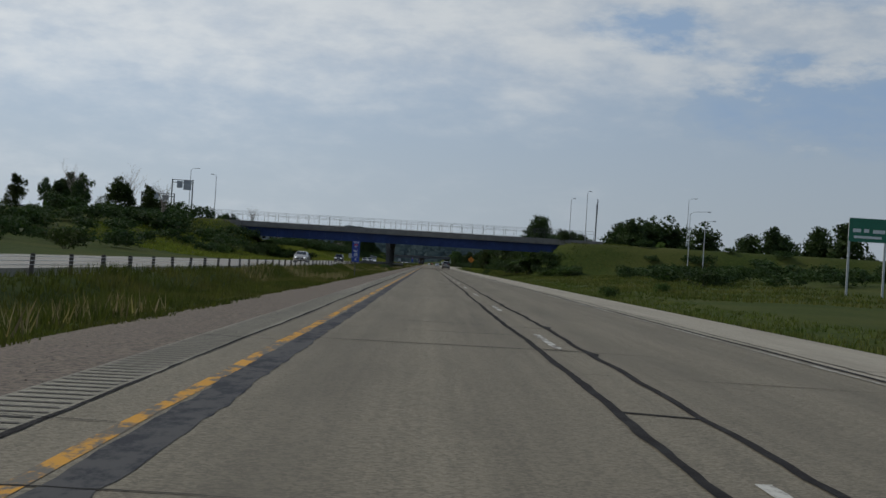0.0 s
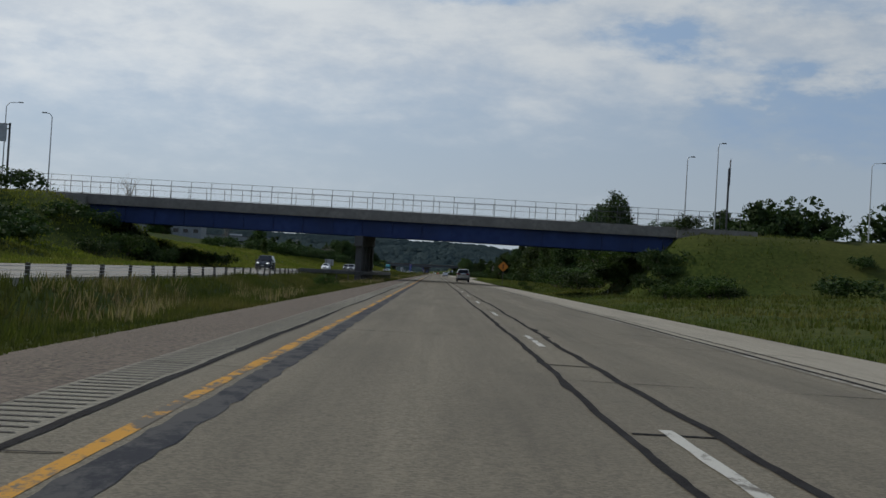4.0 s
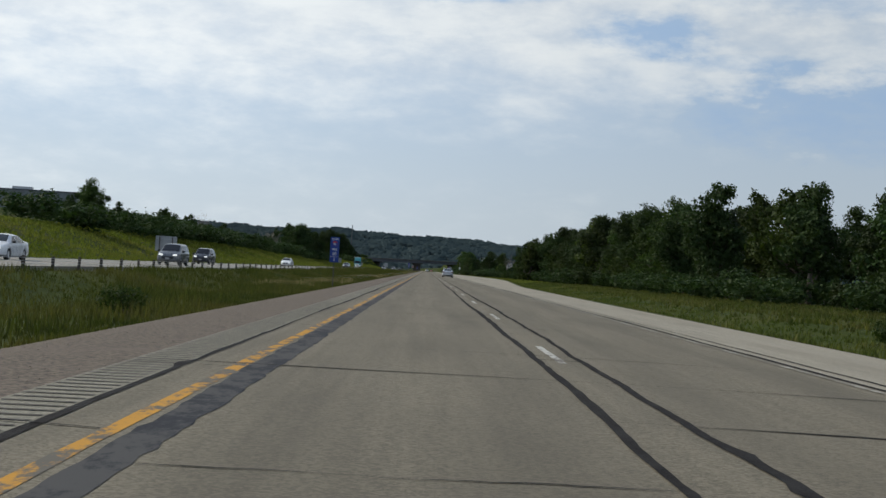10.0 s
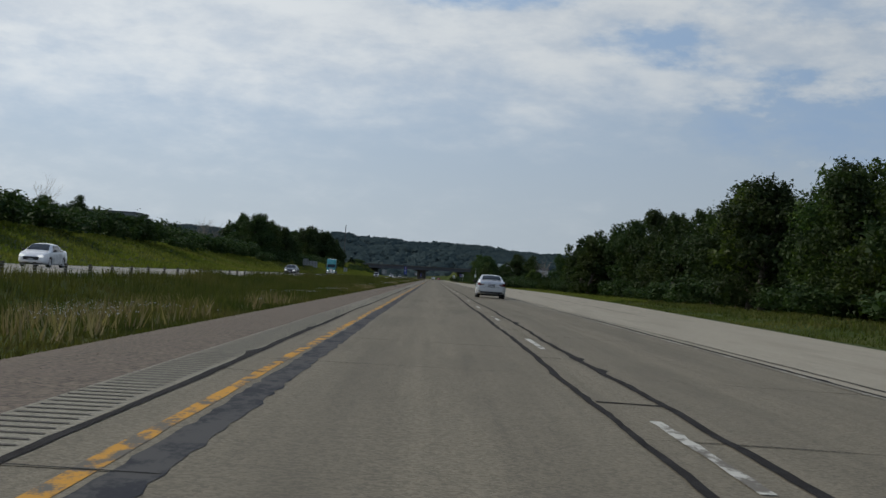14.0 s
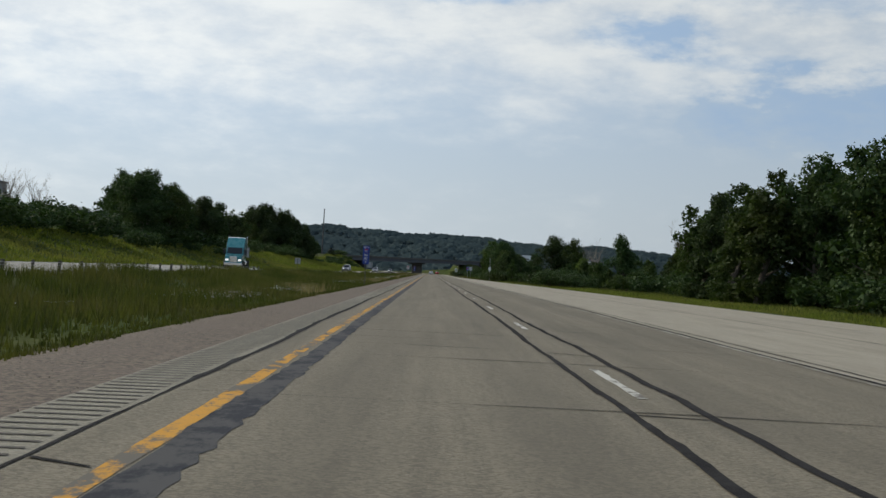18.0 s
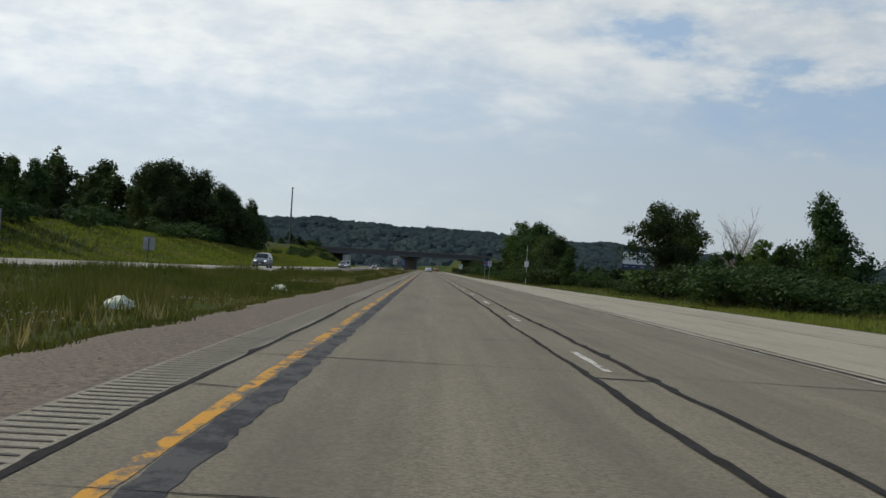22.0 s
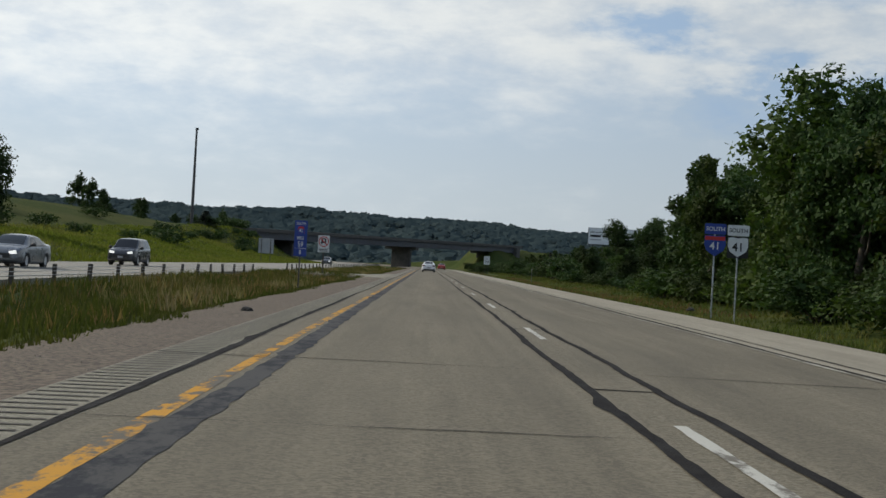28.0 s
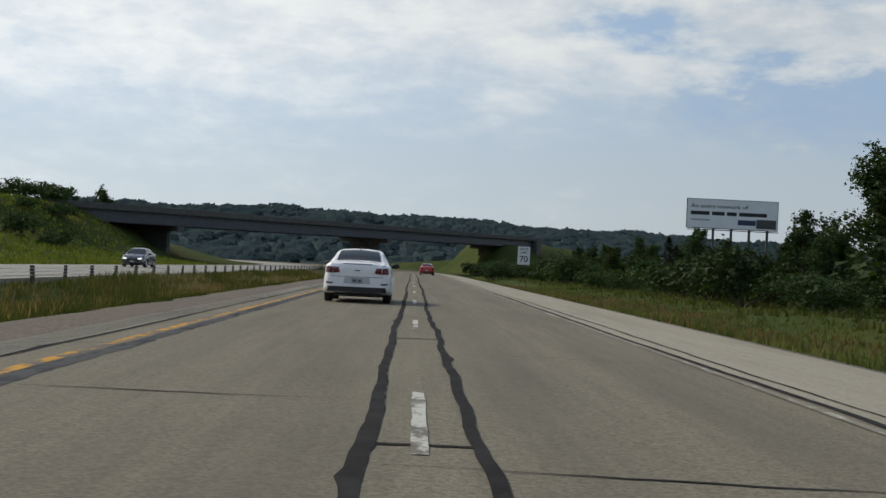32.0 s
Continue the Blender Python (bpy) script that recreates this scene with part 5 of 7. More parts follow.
        for y in ((-0.78, 0.12) if not tall else (-0.95, 0.05)):
            x, z = s.at(y, 0.345)
            part("door_handle", box(new_bm(), side * x - 0.02, side * x + 0.03 * side + 0.0, y - 0.1, y + 0.1, z - 0.018, z + 0.018, 0.008) if side > 0 else
                 box(new_bm(), -x - 0.03, -x + 0.02, y - 0.1, y + 0.1, z - 0.018, z + 0.018, 0.008), body, c)
        if tall:
            for a, b in ((wb[0] + r * 1.2, wb[1] - r * 1.2), (-2.2, wb[0] - r * 1.2), (wb[1] + r * 1.2, 2.2)):
                part("lower_cladding", s.panel(a, b, 0.0, 0.115, side, 0.012, 10, 4), GREY_PLASTIC, c, "grey plastic lower cladding")
        else:
            part("window_trim", s.panel(-1.45, 0.95, 0.425, 0.437, side, 0.011, 12, 2), CHROME if kind == "sedan_b" else BLACK_PLASTIC, c)
        y = 0.80 if not tall else 0.95
        x, z = s.at(y, 0.45)
        bm = new_bm()
        bmesh.ops.create_uvsphere(bm, u_segments=12, v_segments=8, radius=1, matrix=Matrix.Translation((side * (x + 0.12), y, z + 0.06)) @ Matrix.Diagonal((0.12, 0.07, 0.075 if not tall else 0.1, 1)))
        box(bm, min(side * (x - 0.08), side * (x + 0.08)), max(side * (x - 0.08), side * (x + 0.08)), y - 0.02, y + 0.03, z, z + 0.05)
        part("wing_mirror", bm, BLACK_PLASTIC, c, smooth=True)
        # wheels
        for yy in wb:
            hw = s.at(yy, 0.15)[0]
            arch(c, side * (hw - 0.26), yy, r * 1.12)
            part("arch_lip", s.lip(yy, r, side, 0.045 if tall else 0.022), GREY_PLASTIC if kind == "crossover" else body, c, smooth=True)
            wheel(c, side * (hw - 0.125), yy, r, spokes=6 if tall else 8)
    yb = -L
    # rear lights
    for side in (1, -1):
        if kind == "sedan_a":
            part("inner_tail_lamp", s.patch([(0.46, 0.81), (0.645, 0.79), (0.645, 0.955), (0.50, 0.95)], 0.018, side=side), RED_LENS, c, "red tail lamp on the boot lid")
            part("tail_lamp", s.patch([(0.66, 0.79), (0.84, 0.80), (0.815, 0.965), (0.66, 0.955)], 0.02, 20, 8, side=side), RED_LENS, c, "red tail lamp")
            part("bumper_slot", s.patch([(0.64, 0.50), (0.83, 0.515), (0.83, 0.555), (0.64, 0.54)], 0.008, side=side), BLACK_PLASTIC, c)
        elif kind == "sedan_b":
            part("tail_lamp", s.patch([(0.66, 0.775), (0.875, 0.80), (0.85, 0.965), (0.60, 0.945)], 0.02, 22, 8, side=side), RED_LENS, c, "red tail lamp")
            part("reversing_lamp", s.patch([(0.47, 0.865), (0.70, 0.865), (0.70, 0.93), (0.44, 0.925)], 0.022, side=side), CLEAR_LENS, c, "clear reversing lamp")
            part("inner_tail_lamp", s.patch([(0.50, 0.825), (0.67, 0.79), (0.70, 0.865), (0.47, 0.865)], 0.016, side=side), RED_LENS, c)
            part("exhaust_trim", s.patch([(0.62, 0.44), (0.80, 0.46), (0.80, 0.475), (0.62, 0.455)], 0.006, side=side), BLACK_PLASTIC, c)
        elif kind == "crossover":
            part("tail_lamp", s.patch([(0.37, 0.985), (0.875, 0.985), (0.855, 1.185), (0.37, 1.165)], 0.055, 26, 8, side=side), RED_LENS, c, "wide red tail lamp")
            part("reversing_lamp", s.patch([(0.235, 0.99), (0.355, 0.99), (0.355, 1.15), (0.235, 1.135)], 0.018, 3, 3, side=side), CLEAR_LENS, c, "clear reversing lamp")
        else:
            zl = 0.12 if tall else 0.0
            part("tail_lamp", s.patch([(0.58, 0.80 + zl), (0.86, 0.80 + zl), (0.83, 0.95 + zl), (0.58, 0.94 + zl)], 0.016, 10, side=side), RED_LENS, c, "red tail lamp")
        hz = 0.66 if not tall else 0.82
        o = [(0.42, hz - 0.07), (0.42, hz + 0.05), (0.68, hz + 0.10), (0.72, hz - 0.04)]
        bm = lens_shape([(side * x, z) for x, z in o], 0.10, 2.44 if not tall else 2.37, -0.75)
        part("headlight", bm, HEADLIGHT if kind in ("sedan", "suv") else CLEAR_LENS, c, "headlight")
    # bumpers, grille, plate, badge, exhaust
    if kind == "sedan_a":
        part("rear_diffuser", s.patch([(-0.80, 0.30), (0.80, 0.30), (0.76, 0.435), (-0.76, 0.435)], 0.012, 15, 4), BLACK_PLASTIC, c, "black lower bumper")
        part("boot_seam", s.patch([(-0.70, 0.700), (0.70, 0.700), (0.70, 0.712), (-0.70, 0.712)], 0.004, 15, 2), GREY_PLASTIC, c)
        # no hollow is cut: a greyer white patch carries the recess's shade
        part("plate_recess", s.patch([(-0.36, 0.52), (0.36, 0.52), (0.33, 0.69), (-0.33, 0.69)], 0.004, 7, 2), paint("recess_white", (0.5, 0.5, 0.51)), c)
        plate_part(c, yb - 0.012, 0.605)
        part("badge", s.patch([(-0.09, 0.86), (0.05, 0.86), (0.09, 0.885), (-0.05, 0.885)], 0.016, 3, 2), BLACK_PLASTIC, c, "dark maker's badge, a plain bar")
        part("boot_lip", s.patch([(-0.40, 1.035), (0.40, 1.035), (0.38, 1.055), (-0.38, 1.055)], 0.012, 9, 2), BLACK_PLASTIC, c)
        part("antenna_fin", lens_fin(0.0, -0.75, 1.46), BLACK_PLASTIC, c)
        part("muffler", box(new_bm(), 0.1, 0.6, -2.2, -1.9, 0.2, 0.36, 0.04), DARK_METAL, c)
    elif kind == "sedan_b":
        part("boot_seam", s.patch([(-0.66, 0.690), (0.66, 0.690), (0.66, 0.700), (-0.66, 0.700)], 0.003, 15, 2), BLACK_PLASTIC, c)
        part("lower_grille", s.patch([(-0.72, 0.335), (0.72, 0.335), (0.66, 0.425), (-0.66, 0.425)], 0.012, 15, 3), BLACK_PLASTIC, c, "black lower bumper trim")
        part("plate_frame", s.patch([(-0.19, 0.715), (0.19, 0.715), (0.19, 0.905), (-0.19, 0.905)], 0.006, 5, 2), BLACK_PLASTIC, c)
        plate_part(c, yb - 0.014, 0.81)
        bm = new_bm()
        bmesh.ops.create_cone(bm, cap_ends=True, segments=20, radius1=0.034, radius2=0.034, depth=0.02, matrix=pose(0, s.behind(0, 0.95) - 0.005, 0.95, 80, 0, 0))
        part("badge", bm, GALV, c, "round metal badge")
        part("boot_spoiler_edge", s.patch([(-0.58, 1.02), (0.58, 1.02), (0.56, 1.035), (-0.56, 1.035)], 0.014, 11, 2), body, c)
        part("muffler", rod(new_bm(), (0.45, yb + 0.06, 0.3), (0.45, yb + 0.5, 0.3), 0.04, n=10), DARK_METAL, c)
    elif kind == "crossover":
        part("rear_bumper", s.patch([(-0.91, 0.36), (0.91, 0.36), (0.90, 0.56), (-0.90, 0.56)], 0.035, 21, 5), GREY_PLASTIC, c, "dark grey rear bumper")
        part("tailgate_seam", s.patch([(-0.76, 0.690), (0.76, 0.690), (0.76, 0.702), (-0.76, 0.702)], 0.004, 15, 2), BLACK_PLASTIC, c)
        part("tailgate_handle", s.patch([(-0.13, 0.84), (0.13, 0.84), (0.13, 0.89), (-0.13, 0.89)], 0.016, 3, 2), BLACK_PLASTIC, c)
        part("number_plate_bar", s.patch([(-0.24, 1.15), (0.24, 1.15), (0.22, 1.185), (-0.22, 1.185)], 0.04, 7, 2), CHROME, c, "chrome bar over the plate")
        plate_part(c, yb - 0.03, 1.055)
        bm = new_bm()
        box(bm, -0.55, -0.22, yb - 0.006, yb + 0.004, 0.615, 0.655)
        box(bm, -0.05, 0.12, yb - 0.006, yb + 0.004, 0.615, 0.655)
        part("sticker", bm, PLATE, c, "pale bumper sticker")
        part("brake_light", s.patch([(-0.16, 1.665), (0.16, 1.665), (0.16, 1.69), (-0.16, 1.69)], 0.02, 5, 2), RED_LENS, c, "high-mounted brake light")
        part("wiper", rod(new_bm(), (0.0, s.behind(0, 1.22) - 0.03, 1.22), (0.38, s.behind(0.38, 1.3) - 0.03, 1.3), 0.01, n=5), BLACK_PLASTIC, c)
        part("underbody", box(new_bm(), -0.7, 0.7, -2.1, 2.0, 0.2, 0.34), BLACK_PLASTIC, c)
    else:
        part("rear_bumper_trim", s.patch([(-0.75, 0.36), (0.75, 0.36), (0.75, 0.46), (-0.75, 0.46)], 0.01, 13, 2), BLACK_PLASTIC, c)
        plate_part(c, yb - 0.01, 0.62)
    if kind in ("sedan", "suv"):
        zf = 0.42 if not tall else 0.5
        part("grille", lens_shape([(-0.45, zf), (-0.48, zf + 0.2), (0.48, zf + 0.2), (0.45, zf)], 0.08, 2.45 if not tall else 2.38), BLACK_PLASTIC, c, "black grille")
        part("front_plate", box(new_bm(), -0.16, 0.16, 2.46, 2.475, zf - 0.02, zf + 0.1, 0.003), PLATE, c)
    part("undertray", box(new_bm(), -0.62, 0.62, -L + 0.35, L - 0.4, 0.17, 0.26), BLACK_PLASTIC, c) if not tall else None
    return c


def lens_fin(x, y, z):
    bm = new_bm()
    vs = [bm.verts.new(p) for p in ((-0.02, y - 0.09, z), (0.02, y - 0.09, z), (0.02, y + 0.09, z), (-0.02, y + 0.09, z), (0.0, y - 0.07, z + 0.085), (0, y - 0.02, z + 0.085))]
    for f in ((0, 1, 4), (1, 2, 5, 4), (2, 3, 5), (3, 0, 4, 5), (3, 2, 1, 0)):
        bm.faces.new([vs[k] for k in f])
    return bm


def semi_truck(m):
    """Teal sleeper tractor running without a trailer; it faces +y in its own frame."""
    t = thing("semi_truck", "teal sleeper tractor unit running without a trailer", "truck", m, "traffic")
    # cab: shaped side profile swept across the width
    prof = [(3.0, 0.55), (3.05, 1.25), (2.9, 1.55), (1.75, 1.75), (1.35, 2.55), (0.9, 3.0), (0.1, 3.75), (-0.9, 3.85), (-0.95, 0.9), (0.6, 0.6)]
    bm = new_bm()
    A = [bm.verts.new((-1.05 if z > 1.7 else -1.0, y, z)) for y, z in prof]
    B = [bm.verts.new((1.05 if z > 1.7 else 1.0, y, z)) for y, z in prof]
    n = len(prof)
    for k in range(n):
        bm.faces.new((A[k], A[(k + 1) % n], B[(k + 1) % n], B[k]))
    bm.faces.new(A[::-1])
    bm.faces.new(B)
    bmesh.ops.bevel(bm, geom=list(bm.edges), offset=0.07, segments=3, affect="EDGES")
    bmesh.ops.recalc_face_normals(bm, faces=bm.faces)
    part("cab", bm, TEAL_CAB, t, "teal painted cab")
    bm = new_bm()
    vs = [bm.verts.new(p) for p in ((-0.92, 1.74, 1.82), (0.92, 1.74, 1.82), (0.86, 1.38, 2.55), (-0.86, 1.38, 2.55))]
    bm.faces.new(vs)
    part("windscreen", bm, CAR_GLASS, t)
    for side in (1, -1):
        part("side_window", box(new_bm(), side * 1.055 - 0.01, side * 1.055 + 0.01, 0.45, 1.3, 1.75, 2.45, 0.005), CAR_GLASS, t)
        part("headlight", box(new_bm(), side * 0.75 - 0.17, side * 0.75 + 0.17, 2.98, 3.1, 0.95, 1.17, 0.03), HEADLIGHT, t)
        part("wing_mirror", box(new_bm(), side * 1.3 - 0.1, side * 1.3 + 0.1, 1.3, 1.38, 1.75, 2.4, 0.03), BLACK_PLASTIC, t)
        part("exhaust_pipe", rod(new_bm(), (side * 1.12, -1.05, 1.0), (side * 1.12, -1.05, 4.0), 0.07, n=10), CHROME, t)
        part("fuel_tank", rod(new_bm(), (side * 0.95, -0.8, 0.75), (side * 0.95, 0.7, 0.75), 0.3, n=16), CHROME, t)
        for y in (2.2, -2.3, -3.6):
            wheel(t, side * 1.05, y, 0.5, 0.3, 10)
    part("grille", box(new_bm(), -0.45, 0.45, 3.0, 3.1, 0.8, 1.5, 0.03), CHROME, t, "chrome grille")
    part("bumper", box(new_bm(), -1.1, 1.1, 2.95, 3.15, 0.42, 0.75, 0.05), CHROME, t)
    part("chassis", box(new_bm(), -0.5, 0.5, -4.6, 1.5, 0.75, 1.05, 0.02), DARK_METAL, t)
    part("coupling_plate", box(new_bm(), -0.5, 0.5, -3.5, -2.4, 1.05, 1.2, 0.04), DARK_METAL, t)
    for side in (1, -1):
        part("mudguard", box(new_bm(), side * 1.05 - 0.2, side * 1.05 + 0.2, -4.45, -4.38, 0.4, 1.1, 0.01), BLACK_PLASTIC, t)
    return t


# ---------------------------------------------------------------- signs, posts and poles
SIGN_BLUE = mat("blue_sign_sheeting", (0.012, 0.04, 0.24), (0.016, 0.05, 0.28), 3.0, 0.45)
SIGN_GREEN = mat("green_sign_sheeting", (0.01, 0.13, 0.075), (0.012, 0.15, 0.085), 3.0, 0.45)
SIGN_WHITE = mat("white_sign_sheeting", (0.62, 0.63, 0.62), (0.7, 0.71, 0.7), 3.0, 0.5)
SIGN_ORANGE = mat("orange_sign_sheeting", (0.62, 0.19, 0.01), (0.68, 0.22, 0.015), 3.0, 0.5)
SIGN_RED = mat("red_sign_sheeting", (0.45, 0.02, 0.02), (0.5, 0.025, 0.025), 3.0, 0.5)
SIGN_BLACK = mat("black_sign_legend", (0.012, 0.012, 0.012), None, 3.0, 0.6)
SIGN_BACK = mat("sign_back_aluminium", (0.30, 0.31, 0.32), (0.38, 0.39, 0.4), 2.0, 0.55, metal=0.3)
BOARD_WHITE = mat("billboard_vinyl", (0.66, 0.68, 0.69), (0.72, 0.74, 0.75), 0.6, 0.5)
BOARD_NAVY = mat("billboard_navy", (0.02, 0.035, 0.08), (0.03, 0.045, 0.1), 0.8, 0.6)


def words(text, size, material, parent, x, y, z, align="CENTER", name="legend", squeeze=1.0):
    cu = bpy.data.curves.new(name, "FONT")
    cu.body, cu.size, cu.align_x, cu.align_y = text, size, align, "CENTER"
    cu.extrude, cu.offset = 0.003, size * 0.012
    tmp = new("tmp_text", cu)
    dg = bpy.context.evaluated_depsgraph_get()
    me = bpy.data.meshes.new_from_object(tmp.evaluated_get(dg))
    bpy.data.objects.remove(tmp)
    bpy.data.curves.remove(cu)
    me.name = name
    me.materials.clear()
    me.materials.append(material)
    ob = new(name, me)
    ob.parent = parent
    ob.matrix_basis = Matrix.Translation((x, y, z)) @ pose(0, 0, 0, 90, 0, 0) @ Matrix.Diagonal((squeeze, 1, 1, 1))
    return ob


def ground_z(x, y):
    return float(land(np.array([float(x)]), np.array([float(y)]))[0])


def board(bm, x0, x1, z0, z1, y=0.0, r=0.05, thick=0.006):
    """Sign blank with rounded corners, facing -y."""
    pts = []
    for cx, cz, a0 in ((x1 - r, z1 - r, 0), (x0 + r, z1 - r, 90), (x0 + r, z0 + r, 180), (x1 - r, z0 + r, 270)):
        for k in range(4):
            a = radians(a0 + 30 * k)
            pts.append((cx + r * math.cos(a), cz + r * math.sin(a)))
    f = bm.faces.new([bm.verts.new((x, y, z)) for x, z in pts])
    e = bmesh.ops.extrude_face_region(bm, geom=[f])
    for v in e["geom"]:
        if isinstance(v, bmesh.types.BMVert):
            v.co.y += thick
    bmesh.ops.recalc_face_normals(bm, faces=bm.faces)
    return bm


def disc(bm, cx, cz, r, y, n=24, r_in=0.0):
    o = [bm.verts.new((cx + r * math.cos(6.28318 * k / n), y, cz + r * math.sin(6.28318 * k / n))) for k in range(n)]
    if r_in:
        i = [bm.verts.new((cx + r_in * math.cos(6.28318 * k / n), y, cz + r_in * math.sin(6.28318 * k / n))) for k in range(n)]
        for k in range(n):
            bm.faces.new((o[k], i[k], i[(k + 1) % n], o[(k + 1) % n]))
    else:
        bm.faces.new(o[::-1])
    return bm


def mile_sign(x, y, mile, tenth, top, wide=0.52, tall=1.47):
    kx, kz = wide / 0.72, tall / 1.62
    t = thing("mile_marker", "tall narrow blue mile-marker sign in the median grass", "road sign", pose(x, y, top) @ Matrix.Diagonal((kx, 1, kz, 1)), "mile markers")
    g = (ground_z(x, y) - top) / kz
    part("post", box(new_bm(), -0.04, 0.04, 0.012, 0.05, g - 0.3, -0.15, 0.004), DARK_METAL, t)
    part("panel", board(new_bm(), -0.36, 0.36, -1.62, 0.0, 0, 0.03), SIGN_BLUE, t, "blue reflective panel")
    words("SOUTH", 0.17, SIGN_WHITE, t, 0, -0.006, -0.14, squeeze=0.95)
    part("shield", board(new_bm(), -0.17, 0.17, -0.60, -0.27, -0.004, 0.09, 0.003), SIGN_RED, t, "small route shield")
    part("shield_field", board(new_bm(), -0.165, 0.165, -0.595, -0.36, -0.008, 0.09, 0.003), SIGN_BLUE, t)
    words("41", 0.24, SIGN_WHITE, t, 0, -0.012, -0.46)
    words("MILE", 0.2, SIGN_WHITE, t, 0, -0.006, -0.80)
    words(mile, 0.33, SIGN_WHITE, t, 0, -0.006, -1.08)
    part("divider", box(new_bm(), -0.33, 0.33, -0.005, -0.002, -1.27, -1.255), SIGN_WHITE, t)
    words(tenth, 0.27, SIGN_WHITE, t, 0, -0.006, -1.44)
    return t


def route_pair(x, y):
    g = ground_z(x, y)
    t = thing("route_sign", "pair of route shields under direction plates on two thin posts", "road sign", pose(x, y, 0))
    for k, dx in enumerate((-0.49, 0.49)):
        part("post", box(new_bm(), dx - 0.03, dx + 0.03, 0.012, 0.05, g - 0.3, 3.2, 0.004), GALV, t)
    part("direction_plate", board(new_bm(), -0.93, -0.03, 3.05, 3.5, 0), SIGN_BLUE, t)
    words("SOUTH", 0.24, SIGN_WHITE, t, -0.48, -0.006, 3.27)
    part("direction_plate", board(new_bm(), 0.03, 0.95, 3.03, 3.48, 0), SIGN_WHITE, t)
    words("SOUTH", 0.24, SIGN_BLACK, t, 0.49, -0.006, 3.25)
    # interstate-type shield: red crown over a blue field
    def shield_pts(cx, z0, z1, w):
        h = z1 - z0
        return [(cx - w, z1 - 0.04 * h), (cx - 0.5 * w, z1), (cx, z1 - 0.05 * h), (cx + 0.5 * w, z1), (cx + w, z1 - 0.04 * h), (cx + 1.05 * w, z0 + 0.55 * h), (cx + 0.85 * w, z0 + 0.28 * h), (cx, z0), (cx - 0.85 * w, z0 + 0.28 * h), (cx - 1.05 * w, z0 + 0.55 * h)]
    part("shield", lens_shape(shield_pts(-0.48, 2.12, 3.02, 0.43), 0.006, 0.0), SIGN_BLUE, t, "blue shield with a red crown")
    part("shield_crown", lens_shape([(-0.90, 2.80), (-0.90, 2.97), (-0.48, 2.95), (-0.06, 2.97), (-0.06, 2.80)], 0.004, -0.006), SIGN_RED, t)
    words("41", 0.46, SIGN_WHITE, t, -0.48, -0.012, 2.55)
    part("shield_blank", board(new_bm(), 0.04, 0.94, 2.1, 3.0, 0.0), SIGN_BLACK, t)
    part("shield", lens_shape(shield_pts(0.49, 2.14, 2.97, 0.41), 0.004, -0.003), SIGN_WHITE, t, "white shield with black numerals")
    words("41", 0.5, SIGN_BLACK, t, 0.49, -0.012, 2.54)
    return t


def speed_sign(x, y):
    g = ground_z(x, y)
    t = thing("speed_limit_sign", "white speed limit sign on two steel posts", "road sign", pose(x, y, 0))
    for dx in (-0.3, 0.3):
        part("post", box(new_bm(), dx - 0.03, dx + 0.03, 0.012, 0.05, g - 0.3, 3.3, 0.004), DARK_METAL, t)
    part("panel", board(new_bm(), -0.62, 0.62, 1.75, 3.55, 0, 0.06), SIGN_WHITE, t)
    words("SPEED", 0.3, SIGN_BLACK, t, 0, -0.006, 3.3)
    words("LIMIT", 0.3, SIGN_BLACK, t, 0, -0.006, 2.95)
    words("70", 0.85, SIGN_BLACK, t, 0, -0.006, 2.28)
    return t


def turn_sign(x, y):
    g = ground_z(x, y)
    t = thing("no_u_turn_sign", "white no-U-turn sign with a red ring on a wooden post", "road sign", pose(x, y, 0, 0, 0, -6))
    part("post", box(new_bm(), -0.05, 0.05, 0.012, 0.11, g - 0.3, 2.4, 0.008), WOOD_POST, t)
    part("panel", board(new_bm(), -0.46, 0.46, 1.95, 2.95, 0, 0.05), SIGN_WHITE, t)
    part("plate", board(new_bm(), -0.46, 0.46, 1.62, 1.93, 0, 0.03), SIGN_WHITE, t, "small plate with bars of writing")
    bm = new_bm()
    for k in range(2):
        box(bm, -0.34, 0.34, -0.008, -0.004, 1.69 + k * 0.12, 1.75 + k * 0.12)
    part("plate_writing", bm, GREY_PLASTIC, t)
    bm = new_bm()
    box(bm, 0.10, 0.19, -0.007, -0.004, 2.25, 2.55)
    disc(bm, 0.0, 2.55, 0.19, -0.007, 20, 0.10)
    box(bm, -0.19, -0.10, -0.006, -0.003, 2.42, 2.55)
    vs = [bm.verts.new(p) for p in ((-0.29, -0.006, 2.43), (0.0, -0.006, 2.43), (-0.145, -0.006, 2.24))]
    bm.faces.new(vs)
    part("arrow", bm, SIGN_BLACK, t)
    bm = disc(new_bm(), 0.0, 2.46, 0.41, -0.010, 32, 0.34)
    v = [bm.verts.new(p) for p in ((-0.27, -0.0105, 2.68), (-0.22, -0.0105, 2.73), (0.27, -0.0105, 2.24), (0.22, -0.0105, 2.19))]
    bm.faces.new(v)
    part("red_ring", bm, SIGN_RED, t)
    return t


